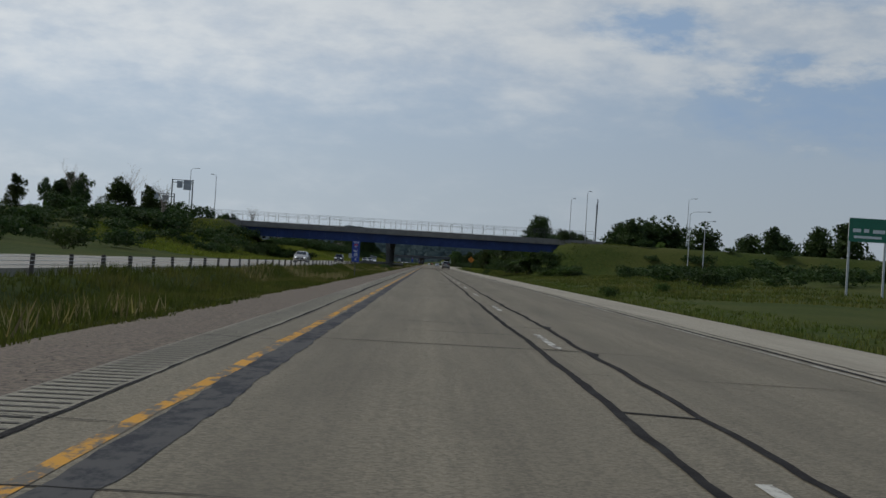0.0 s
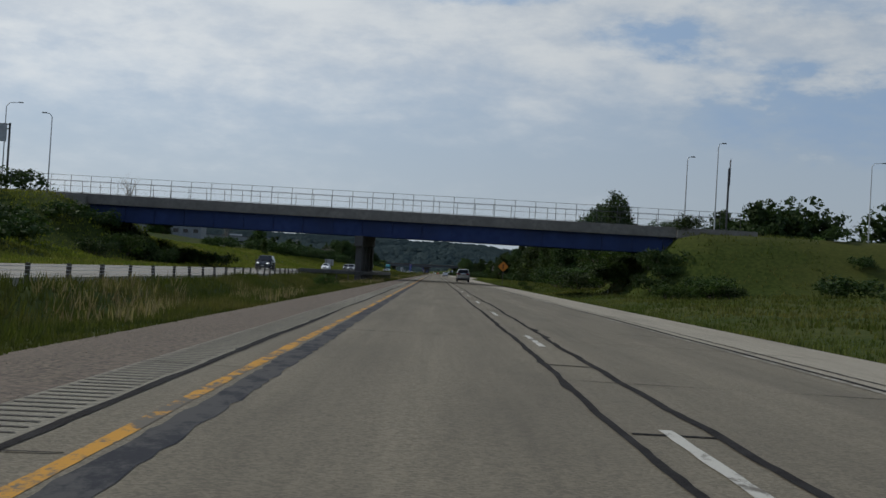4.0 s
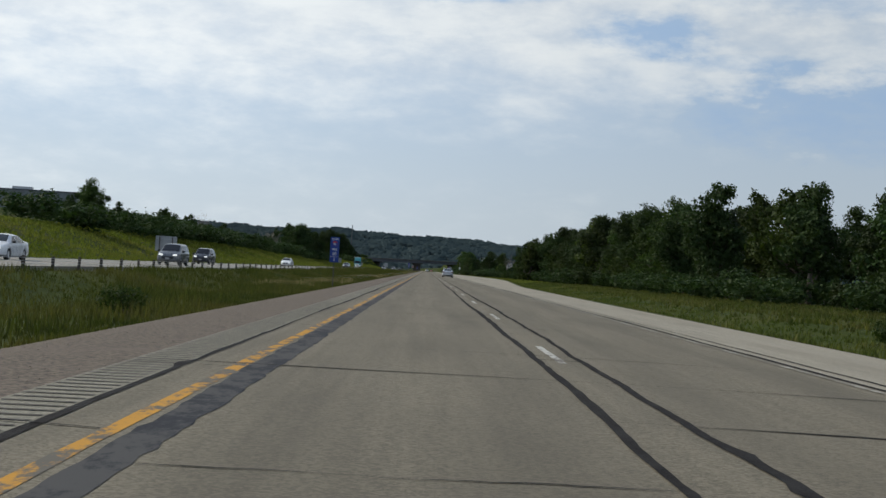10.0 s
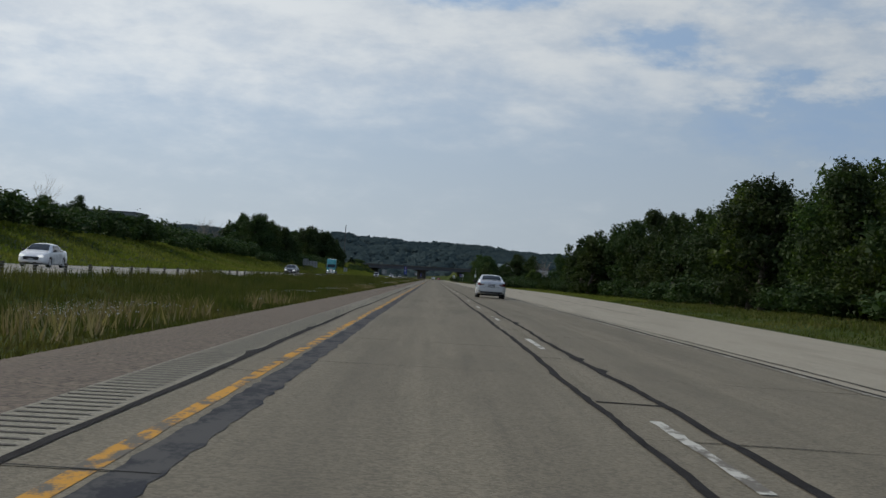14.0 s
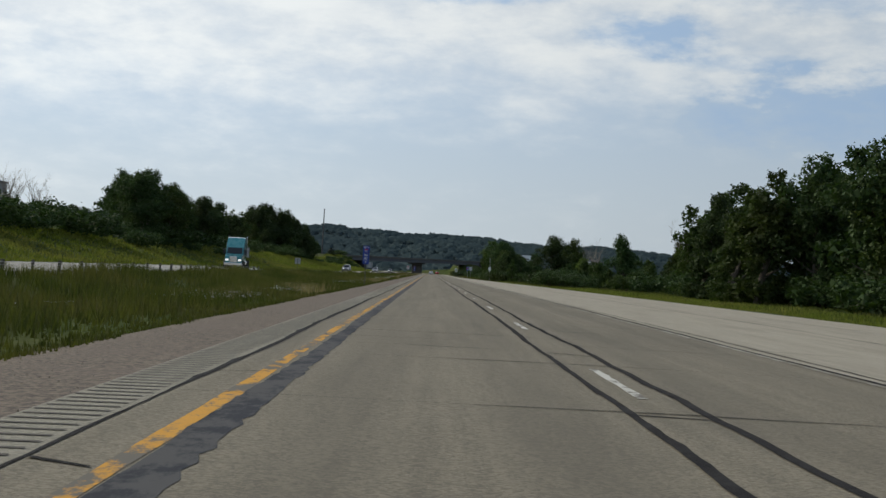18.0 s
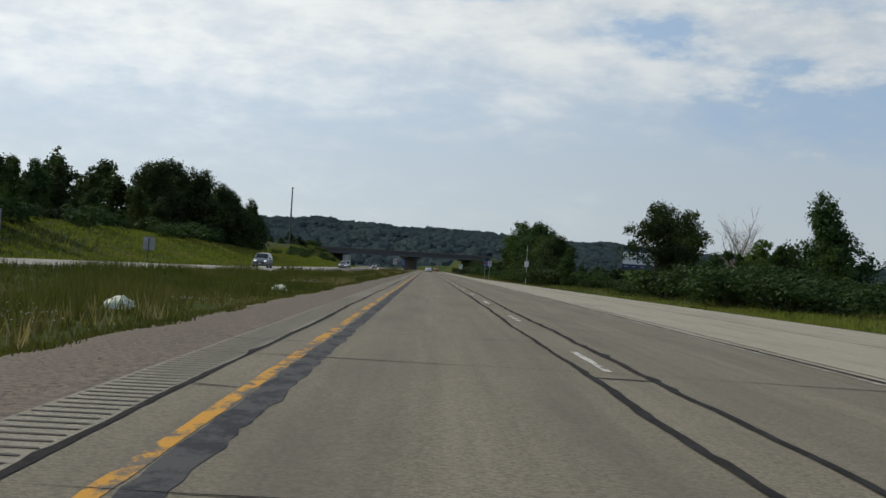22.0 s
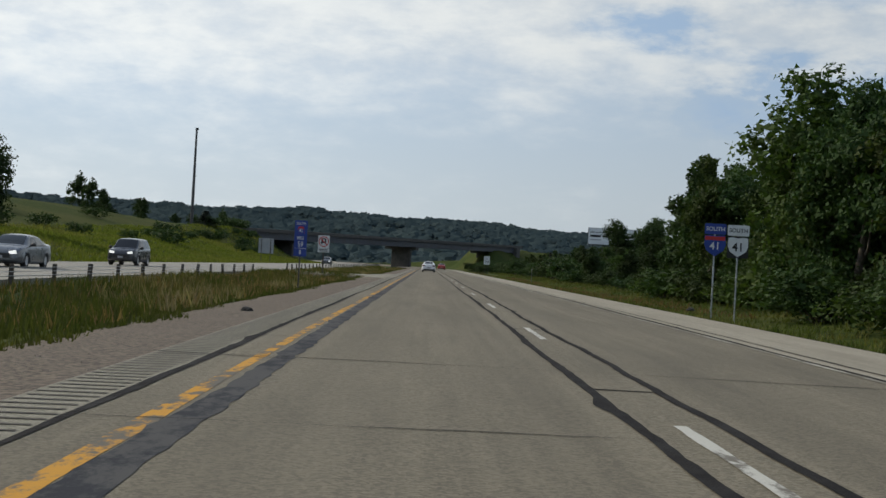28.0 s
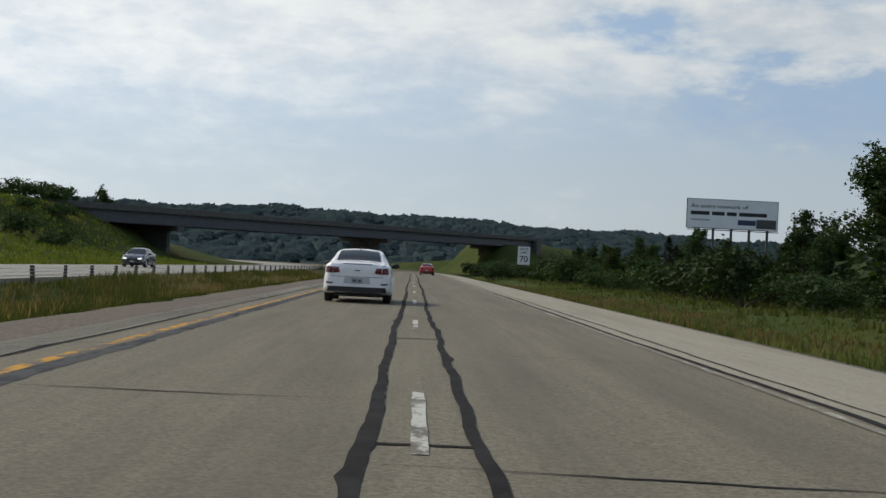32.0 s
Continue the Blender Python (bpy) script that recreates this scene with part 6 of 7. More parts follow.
def orange_sign(x, y):
    g = ground_z(x, y)
    t = thing("construction_sign", "orange diamond warning sign with a black arrow on a post", "road sign", pose(x, y, 0))
    part("post", box(new_bm(), -0.05, 0.05, 0.012, 0.1, g - 0.3, 2.6, 0.006), WOOD_POST, t)
    bm = board(new_bm(), -0.6, 0.6, -0.6, 0.6, 0, 0.06)
    p = part("panel", bm, SIGN_ORANGE, t)
    p.matrix_basis = Matrix.Translation((0, 0, 2.75)) @ pose(0, 0, 0, 0, 45, 0)
    bm = new_bm()
    box(bm, -0.05, 0.05, -0.008, -0.004, 2.35, 2.95)
    box(bm, -0.28, -0.05, -0.008, -0.004, 2.62, 2.7)
    v = [bm.verts.new(q) for q in ((-0.16, -0.008, 2.9), (0.16, -0.008, 2.9), (0, -0.008, 3.15))]
    bm.faces.new(v)
    part("arrow", bm, SIGN_BLACK, t)
    return t


def sign_back(x, y, panels, label, turn=0.0, post=WOOD_POST):
    """Signs for the other carriageway, seen from behind: grey blanks with stiffening bars on posts."""
    g = ground_z(x, y)
    t = thing("reversed_road_sign", label, "road sign", pose(x, y, g, 0, 0, turn))
    for x0, x1, z0, z1 in panels:
        part("panel", board(new_bm(), x0, x1, z0, z1, 0, 0.04, 0.01), SIGN_BACK, t)
        bm = new_bm()
        for z in (z0 + 0.2 * (z1 - z0), z0 + 0.8 * (z1 - z0)):
            box(bm, x0 + 0.05, x1 - 0.05, -0.03, -0.002, z - 0.03, z + 0.03)
        part("stiffener", bm, GALV, t)
        for px in ((x0 + x1) / 2,) if x1 - x0 < 1.4 else (x0 + 0.2 * (x1 - x0), x1 - 0.2 * (x1 - x0)):
            part("post", box(new_bm(), px - 0.05, px + 0.05, -0.14, -0.035, -0.4, z1 - 0.1, 0.006), post, t)
    return t


def billboard(x0, x1, y, z0, z1, style, turn):
    cx = (x0 + x1) / 2
    w = (x1 - x0) / 2
    g = ground_z(cx, y)
    t = thing("billboard", "large roadside billboard, " + ("white face with dark advertising lines" if style == "white" else "navy frame round a white panel"), "billboard", pose(cx, y, 0, 0, 0, turn))
    part("face", box(new_bm(), -w, w, 0, 0.12, z0, z1, 0.02), BOARD_WHITE if style == "white" else BOARD_NAVY, t)
    part("frame", box(new_bm(), -w - 0.1, w + 0.1, 0.12, 0.5, z0 - 0.1, z1 + 0.1, 0.03), DARK_METAL, t)
    part("walkway", box(new_bm(), -w, w, -0.7, 0.1, z0 - 0.35, z0 - 0.25, 0.01), DARK_METAL, t)
    legs = (-0.8, -0.4, 0.0, 0.4, 0.8) if style == "white" else (-0.31, 0.25, 0.78)
    for u in legs:
        part("support", box(new_bm(), u * w - 0.16, u * w + 0.16, 0.5, 0.85, g - 0.5, z1 - 0.3, 0.01), DARK_METAL, t)
    for k in range(5):
        px = -w * 0.8 + k * w * 0.4
        part("lamp_arm", rod(new_bm(), (px, 0, z0 - 0.3), (px, -1.6, z0 - 0.15), 0.03, n=6), DARK_METAL, t)
    h = z1 - z0
    if style == "white":
        words("An extra network of", h * 0.19, SIGN_BLACK, t, -w * 0.93, -0.006, z1 - h * 0.24, "LEFT", squeeze=1.25)
        bm = new_bm()
        xx = -w * 0.93
        for ln in (0.42, 0.28, 0.22, 0.62):
            box(bm, xx, xx + w * ln, -0.008, -0.003, z1 - h * 0.55, z1 - h * 0.42)
            xx += w * (ln + 0.05)
        part("advert_line", bm, SIGN_BLACK, t, "bar of unreadable dark lettering")
        part("logo_block", box(new_bm(), w * 0.12, w * 0.52, -0.01, -0.003, z0 + h * 0.14, z0 + h * 0.32), BOARD_NAVY, t)
        part("logo_block", box(new_bm(), w * 0.53, w * 0.97, -0.01, -0.003, z0 + h * 0.04, z0 + h * 0.36), DARK_METAL, t)
        part("small_print", box(new_bm(), -w * 0.93, -w * 0.5, -0.01, -0.003, z0 + h * 0.25, z0 + h * 0.31), SIGN_BACK, t)
    else:
        part("white_field", box(new_bm(), -w * 0.985, w * 0.62, -0.012, -0.003, z0 + h * 0.23, z1 - h * 0.2), BOARD_WHITE, t)
        zc, ux = (z0 + z1) / 2 + 0.03 * h, -w * 0.56
        # a big looping script initial: one pen line, thick on the down strokes
        pen = [(-0.14, 0.10), (-0.08, 0.2), (0.02, 0.24), (0.1, 0.2), (0.08, 0.02), (0.07, -0.14), (0.13, -0.24), (0.24, -0.16), (0.36, 0.04), (0.44, 0.2), (0.41, 0.02), (0.41, -0.14), (0.47, -0.24), (0.58, -0.16), (0.7, 0.04), (0.78, 0.26)]
        bm = new_bm()
        rows = []
        for k, (px, pz) in enumerate(pen):
            a, c = pen[max(k - 1, 0)], pen[min(k + 1, len(pen) - 1)]
            q = 0.19 if c[1] < a[1] else 0.085
            n = Vector((-(c[1] - a[1]), c[0] - a[0])).normalized() * q
            p = Vector((ux + px * h * 0.78, zc + pz * h))
            rows.append([bm.verts.new((p.x + n.x, -0.018, p.y + n.y)), bm.verts.new((p.x - n.x, -0.018, p.y - n.y))])
        for r0, r1 in zip(rows, rows[1:]):
            bm.faces.new((r0[0], r0[1], r1[1], r1[0]))
        part("script_initial", bm, BOARD_NAVY, t, "large dark looping script initial")
        r = random.Random(77)
        for zb, xa, xb in ((0.05, -0.13, 0.24), (-0.19, -0.2, 0.06)):
            bm = new_bm()
            xx = xa
            while xx < xb:
                st = r.uniform(0.02, 0.035)
                tall = r.choice((0.07, 0.07, 0.12))
                box(bm, xx * w, (xx + st) * w, -0.018, -0.013, zc + zb * h, zc + (zb + tall) * h)
                xx += st + 0.012
            tagged(part("advert_line", bm, BOARD_NAVY, t, "row of small unreadable dark bars"), kind="stuff")
        for zb, n in ((z1 - h * 0.13, 9), (z0 + h * 0.12, 7)):
            bm = new_bm()
            for k in range(n):
                xa = -w * 0.92 + k * w * 1.8 / n
                box(bm, xa, xa + w * r.uniform(0.08, 0.16), -0.008, -0.003, zb - h * 0.018, zb + h * 0.018)
            tagged(part("small_print", bm, SIGN_BACK, t, "row of small unreadable pale bars"), kind="stuff")
        part("picture_block", box(new_bm(), w * 0.66, w * 0.96, -0.012, -0.003, z0 + h * 0.2, z1 - h * 0.2), DARK_METAL, t)
    return t


def lamp_post(x, y, h, arm, turn, base=None, label="tall grey lamp post with a single curved arm"):
    g = ground_z(x, y) if base is None else base
    t = thing("street_lamp", label, "street lamp", pose(x, y, g, 0, 0, turn), "ramp lamps")
    part("pole", rod(new_bm(), (0, 0, -0.3), (0, 0, h - 0.5), 0.11, 0.06, 8), GALV, t)
    bm = new_bm()
    rod(bm, (0, 0, h - 0.55), (arm * 0.25, 0, h - 0.1), 0.045, n=6)
    rod(bm, (arm * 0.25, 0, h - 0.1), (arm, 0, h), 0.04, n=6)
    part("arm", bm, GALV, t)
    part("lamp_head", box(new_bm(), arm - 0.1, arm + 0.5, -0.13, 0.13, h - 0.07, h + 0.06, 0.03), DARK_METAL, t)
    part("base_plate", box(new_bm(), -0.25, 0.25, -0.25, 0.25, -0.1, 0.08, 0.02), GALV, t)
    return t


def mast(x, y, top, label, r=0.2):
    g = ground_z(x, y)
    t = thing("mast", label, "mast", pose(x, y, 0))
    part("pole", rod(new_bm(), (0, 0, g - 0.5), (0, 0, top), r, r * 0.55, 10), DARK_METAL, t)
    part("head", box(new_bm(), -0.3, 0.45, -0.2, 0.2, top - 0.5, top, 0.05), DARK_METAL, t)
    part("bracket", box(new_bm(), -0.1, 0.5, -0.1, 0.1, top * 0.62, top * 0.62 + 0.25, 0.03), DARK_METAL, t)
    return t


def gantry(x0, x1, y, base, top, panels, name_label):
    t = thing("sign_gantry", name_label, "sign gantry", pose(0, y, 0))
    for x in (x0, x1):
        part("column", rod(new_bm(), (x, 0, base - 0.5), (x, 0, top), 0.14, n=8), DARK_METAL, t)
    for z in (top - 0.15, top - 0.75):
        part("beam", rod(new_bm(), (x0, 0, z), (x1, 0, z), 0.07, n=8), DARK_METAL, t)
    for a, b, c, d in panels:
        part("sign_back_panel", box(new_bm(), a, b, -0.15, -0.09, c, d, 0.02), SIGN_BACK, t)
    return t


def guardrail(pts, label):
    """W-beam barrier with posts along a line of points."""
    t = thing("guardrail", label, "guardrail")
    prof = [(0.0, -0.21), (0.05, -0.17), (0.05, -0.12), (0.0, -0.075), (0.05, -0.025), (0.05, 0.025), (0.0, 0.075), (0.05, 0.12), (0.05, 0.17), (0.0, 0.21)]
    V, F = [], []
    for k, p in enumerate(pts):
        d = Vector(pts[min(k + 1, len(pts) - 1)]) - Vector(pts[max(k - 1, 0)])
        nx, ny = d.y / d.length, -d.x / d.length
        for o, z in prof:
            V.append((p[0] + nx * o, p[1] + ny * o, p[2] + z))
    m = len(prof)
    for k in range(len(pts) - 1):
        for j in range(m - 1):
            F.append((k * m + j, (k + 1) * m + j, (k + 1) * m + j + 1, k * m + j + 1))
    part("rail", mesh_np("rail", V, F, OLD_GALV), None, t, "dull galvanised beam rail")
    for k in range(0, len(pts)):
        x, y, z = pts[k]
        part("post", box(new_bm(), x - 0.17, x - 0.02, y - 0.08, y + 0.08, ground_z(x, y) - 0.3, z + 0.12, 0.01), WOOD_POST, t)
    return t


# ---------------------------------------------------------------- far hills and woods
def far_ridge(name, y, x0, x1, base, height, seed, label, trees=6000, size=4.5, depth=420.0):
    """A wooded ridge: sloping body under a canopy of many small leaf clumps, with uneven treetops on its crest; haze is
    painted into its colour.
    """
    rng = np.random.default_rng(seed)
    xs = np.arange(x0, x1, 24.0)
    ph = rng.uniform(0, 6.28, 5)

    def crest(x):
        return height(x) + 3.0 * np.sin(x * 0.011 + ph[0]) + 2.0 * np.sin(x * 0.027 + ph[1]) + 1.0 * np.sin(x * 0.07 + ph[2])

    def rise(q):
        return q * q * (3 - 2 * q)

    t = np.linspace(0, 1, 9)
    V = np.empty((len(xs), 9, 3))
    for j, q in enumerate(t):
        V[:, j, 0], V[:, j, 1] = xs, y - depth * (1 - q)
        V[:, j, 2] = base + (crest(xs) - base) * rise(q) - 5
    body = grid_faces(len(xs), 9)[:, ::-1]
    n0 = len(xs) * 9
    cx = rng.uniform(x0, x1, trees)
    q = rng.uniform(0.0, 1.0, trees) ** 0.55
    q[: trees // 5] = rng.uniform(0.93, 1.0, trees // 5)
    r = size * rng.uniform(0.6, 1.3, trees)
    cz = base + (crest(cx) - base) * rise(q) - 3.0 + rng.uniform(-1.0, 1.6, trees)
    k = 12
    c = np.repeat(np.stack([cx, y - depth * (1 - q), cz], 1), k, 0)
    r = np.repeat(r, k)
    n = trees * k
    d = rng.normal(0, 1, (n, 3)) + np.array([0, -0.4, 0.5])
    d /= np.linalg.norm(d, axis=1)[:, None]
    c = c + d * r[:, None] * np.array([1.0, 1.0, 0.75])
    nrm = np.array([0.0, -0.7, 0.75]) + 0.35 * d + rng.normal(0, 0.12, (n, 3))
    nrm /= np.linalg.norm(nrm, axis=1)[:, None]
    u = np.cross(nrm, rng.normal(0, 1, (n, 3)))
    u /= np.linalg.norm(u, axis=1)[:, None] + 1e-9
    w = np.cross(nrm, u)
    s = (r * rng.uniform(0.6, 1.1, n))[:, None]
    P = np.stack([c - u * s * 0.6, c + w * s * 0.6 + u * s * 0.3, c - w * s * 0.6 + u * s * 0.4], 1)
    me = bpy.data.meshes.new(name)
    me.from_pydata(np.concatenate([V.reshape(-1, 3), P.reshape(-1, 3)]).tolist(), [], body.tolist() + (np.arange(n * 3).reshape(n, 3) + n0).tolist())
    me.materials.append(HAZED_WOODS)
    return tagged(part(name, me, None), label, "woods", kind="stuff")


def hill_a(x):
    return 62 - 20 * step(0, 600, x) + 6 * step(-100, -600, x)


def hill_b(x):
    return 34 + 8 * step(-150, -500, x) - 10 * step(100, 400, x)


def hill_c(x):
    return 11 + 8 * step(-100, -260, x) + 7 * step(60, 200, x)


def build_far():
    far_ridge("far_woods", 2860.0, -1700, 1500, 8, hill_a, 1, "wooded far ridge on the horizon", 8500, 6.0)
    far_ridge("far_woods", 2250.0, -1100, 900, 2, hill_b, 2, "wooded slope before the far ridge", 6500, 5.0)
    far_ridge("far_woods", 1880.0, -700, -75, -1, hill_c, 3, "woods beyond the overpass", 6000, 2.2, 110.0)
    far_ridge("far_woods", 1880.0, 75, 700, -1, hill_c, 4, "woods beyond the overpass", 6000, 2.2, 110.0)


# ---------------------------------------------------------------- planting
def build_plants():
    rng = np.random.default_rng(12)
    big = [make_tree(20 + k, 12.0, 5.2, 13500, 0.24, (LEAF_DARK, LEAF, LEAF_DARK)[k], 0.10, label="dense dark-green broadleaf tree at the wood's edge") for k in range(3)]
    mid = [make_tree(30 + k, 12.0, 4.6, 8500, 0.29, (LEAF, LEAF_DARK, LEAF_DARK)[k], 0.08, label="green broadleaf tree in the roadside woods") for k in range(3)]
    distant = [make_tree(36 + k, 12.0, 4.8, 2400, 0.5, LEAF_DARK, 0.06, label="green broadleaf tree far behind the road") for k in range(2)]
    slim = [make_tree(40 + k, 12.0, 3.0, 7000, 0.24, (LEAF_DARK, LEAF)[k], 0.06, label="slim tall broadleaf tree") for k in range(2)]
    pale = [make_tree(50, 11.0, 4.0, 7500, 0.26, LEAF_LIGHT, 0.12, label="lighter green broadleaf tree")]
    bushes = [make_bush(60 + k, 2.4, 2.2, 1800, 0.13, (LEAF, LEAF_LIGHT, LEAF_DARK)[k], "rounded green roadside bush") for k in range(3)]
    fir = make_conifer(70, 9.0, 2600, "dark pointed roadside conifer tree")
    bare = [make_bare(80 + k, 9.0, "bare grey leafless dead tree") for k in range(2)]

    def wood(protos, x0, x1, y0, y1, n, h0, h1, base=12.0, wide=(0.85, 1.2), seed=0):
        r = np.random.default_rng(seed)
        for k in range(n):
            y = y0 + (y1 - y0) * (k + r.uniform(0, 1)) / n
            h = r.uniform(h0, h1)
            s = h / base
            x = r.uniform(x0, x1)
            w = r.uniform(*wide)
            kind = protos[r.integers(len(protos))]
            if protos is distant and kind.name in PLANTED:
                backwood.append((kind, Matrix.Translation((x, y, ground_z(x, y) - 0.1)) @ pose(0, 0, 0, 0, 0, r.uniform(0, 360)) @ Matrix.Diagonal((s * w, s * w, s, 1))))
                continue
            plant(kind, x, y, s * w, r.uniform(0, 360), 0.1, stretch=1 / w)

    thicket, backwood = [], []

    def hedge(x0, x1, y0, y1, n, h0, h1, seed, kinds=None):
        r = np.random.default_rng(seed)
        for k in range(n):
            y = y0 + (y1 - y0) * (k + r.uniform(0, 1)) / n
            s = r.uniform(h0, h1) / 2.4
            w = r.uniform(1.2, 1.9)
            kind, x, turn = (kinds or bushes)[r.integers(len(kinds or bushes))], r.uniform(x0, x1), r.uniform(0, 360)
            if abs(x) > 35.5 and kind.name in PLANTED:
                m = Matrix.Translation((x, y, ground_z(x, y) - 0.1)) @ pose(0, 0, 0, 0, 0, turn) @ Matrix.Diagonal((s * w, s * w, s, 1))
                thicket.append((kind, m))
            else:
                plant(kind, x, y, s * w, turn, 0.1, stretch=1 / w)

    # behind the first overpass, outer side: one large tree, then the long wood
    plant(big[0], 38.6, 424, 1.56, 20, 0.1, "large spreading broadleaf tree beside the outer verge")
    plant(big[1], 46.0, 438, 1.3, 70, 0.1)
    wood(mid, 44, 54, 420, 470, 5, 8, 11, seed=201)
    hedge(24, 34, 318, 400, 7, 2.5, 4.5, 1)
    wood(mid, 34, 52, 320, 410, 9, 6, 9, seed=2)
    wood(mid, 44, 58, 440, 600, 22, 13.5, 17.5, seed=3)
    wood(big, 42, 50, 590, 690, 11, 16.5, 19.5, seed=4)
    wood(distant, 52, 66, 580, 760, 12, 13, 18, seed=5)
    plant(fir, 52, 574, 1.65, 0, 0.1)
    plant(fir, 47, 548, 1.5, 40, 0.1)
    plant(bare[0], 56, 530, 1.4, 0, 0.1)
    plant(bare[1], 58, 505, 1.7, 0, 0.1)
    plant(pale[0], 42.5, 668, 1.5, 0, 0.1)
    hedge(36, 44, 470, 700, 20, 2.0, 4.5, 6)
    wood(mid, 42, 52, 690, 800, 14, 14.5, 18, seed=7)
    wood(big, 40, 46, 735, 790, 5, 12, 15.5, seed=71)
    wood(slim, 33, 39, 778, 822, 9, 12.5, 15.5, seed=8)
    wood(slim, 36, 46, 800, 850, 6, 9, 12, seed=9)
    hedge(35, 45, 700, 880, 34, 1.8, 4.4, 10, [bushes[2]])
    plant(bare[0], 40, 838, 1.2, 90, 0.1)
    plant(bare[1], 37, 815, 1.4, 30, 0.1)
    # scattered trees before the clump with the board
    plant(pale[0], 47, 872, 0.85, 50, 0.1)
    plant(mid[0], 56, 885, 0.62, 0, 0.1)
    plant(big[2], 45, 934, 1.05, 0, 0.1, "broadleaf tree standing apart on the outer verge")
    plant(bare[0], 38, 955, 1.25, 200, 0.1)
    plant(bare[1], 39.5, 958, 1.3, 10, 0.1)
    plant(pale[0], 34, 922, 0.62, 30, 0.1)
    hedge(24, 33, 880, 930, 18, 1.8, 4.0, 121, [bushes[2]])
    hedge(25, 33, 930, 1008, 26, 1.2, 2.3, 122, [bushes[2]])
    plant(big[0], 31.8, 966, 1.0, 80, 0.1)
    plant(big[1], 36.5, 978, 1.0, 10, 0.1)
    wood(distant, 46, 64, 860, 1000, 10, 4, 8, seed=11)
    hedge(27, 50, 870, 1010, 17, 1.5, 3.5, 12)
    wood(mid, 34, 46, 790, 905, 15, 3.6, 6.5, seed=122)
    wood(mid, 30, 40, 900, 942, 8, 3.6, 6.3, seed=123)
    wood(mid, 44, 76, 1092, 1122, 12, 4.4, 7.2, seed=124)
    plant(slim[1], 24.5, 1009, 0.58, 0, 0.1)
    wood(big, 22.5, 26, 1028, 1048, 4, 8.2, 9.2, seed=13)
    wood(big, 22.5, 27, 1050, 1070, 4, 8.5, 10.0, seed=14)
    hedge(22, 30, 1010, 1085, 9, 1.5, 3.5, 15)
    hedge(40, 60, 1030, 1085, 6, 1.5, 3.0, 16)
    # dense clump by the route shields
    wood(big, 22.5, 26.5, 1070, 1093, 6, 11.8, 13.6, seed=17)
    wood(big, 23, 28, 1093, 1112, 5, 8.8, 10.2, seed=172)
    wood(slim, 20.3, 23, 1106, 1123, 6, 10.0, 11.6, seed=18)
    wood(mid, 23, 32, 1126, 1215, 20, 3.4, 5.4, seed=191)
    hedge(20.2, 24, 1010, 1130, 46, 1.6, 3.2, 174, [bushes[2], bushes[2], bushes[0]])
    hedge(21.5, 27, 1130, 1220, 16, 1.4, 2.8, 175, [bushes[2]])
    for k, (x, y, h) in enumerate(((38.1, 1260, 12.4), (42.5, 1250, 12.3), (51.0, 1263, 13.8), (46.0, 1273, 11.6))):
        plant((big[2], big[0])[k % 2], x, y, h / 12.3 * 1.2, x * 9, 0.1, "spreading broadleaf tree before the pale billboard", stretch=0.83)
    wood(mid, 27, 44, 1225, 1425, 34, 4.5, 7.5, seed=212)
    plant(fir, 27.5, 1292, 0.62, 0, 0.1)
    plant(fir, 29.0, 1296, 0.55, 30, 0.1)
    hedge(22, 38, 1180, 1440, 60, 1.6, 4.4, 22, [bushes[2], bushes[0], bushes[2]])
    hedge(42, 70, 1220, 1400, 15, 2.0, 4.5, 23)
    wood(distant, 50, 80, 1240, 1440, 12, 4.5, 7.5, seed=24)
    plant(fir, 40, 1330, 0.62, 0, 0.1)
    plant(fir, 37, 1318, 0.5, 60, 0.1)
    wood(distant, 60, 120, 1400, 1620, 16, 6, 10, seed=25)
    # inner side: beyond the oncoming carriageway
    wood(mid, -76, -52, 236, 264, 8, 5.5, 7.5, seed=30)
    wood(big, -66, -54, 232, 250, 3, 5.5, 7, seed=301)
    plant(bare[0], -58, 262, 1.15, 0, 0.1)
    plant(bare[1], -50, 250, 1.1, 50, 0.1)
    plant(bare[0], -63, 240, 1.0, 120, 0.1)
    plant(bare[1], -42, 318, 0.75, 0, 0.1)
    hedge(-62, -40, 200, 300, 15, 2.0, 4.5, 31, [bushes[2], bushes[0]])
    plant(bare[1], -54.8, 486, 1.0, 70, 0.1)
    hedge(-56, -48, 440, 500, 5, 2, 3.5, 32)
    plant(slim[1], -44, 488, 0.42, 0, 0.1)
    plant(big[1], -60, 588, 0.74, 0, 0.1, "round dark broadleaf tree on the far bank")
    wood(mid, -62, -50, 560, 700, 12, 4.5, 7.0, seed=33)
    hedge(-54, -44, 520, 870, 80, 2.4, 4.6, 34, [bushes[2], bushes[0], bushes[2]])
    plant(bare[0], -58, 700, 0.95, 0, 0.1)
    plant(bare[1], -55, 818, 1.0, 0, 0.1)
    plant(bare[0], -52, 827, 0.9, 60, 0.1)
    plant(bare[1], -57, 833, 0.95, 200, 0.1)
    wood(big, -56, -48, 872, 940, 13, 10.5, 13.0, seed=35)
    wood(mid, -58, -49, 936, 968, 5, 6.5, 8.5, seed=351)
    wood(distant, -66, -54, 892, 985, 9, 7, 10.5, seed=36)
    wood(mid, -64, -56, 838, 890, 5, 4, 6, seed=361)
    hedge(-46, -38, 850, 1060, 21, 1.8, 3.8, 37)
    wood(big, -57, -48, 1044, 1138, 12, 13.5, 16.5, seed=38)
    wood(mid, -58, -48, 968, 1046, 10, 6.0, 8.5, seed=381)
    wood(distant, -70, -58, 1040, 1120, 8, 11, 15, seed=39)
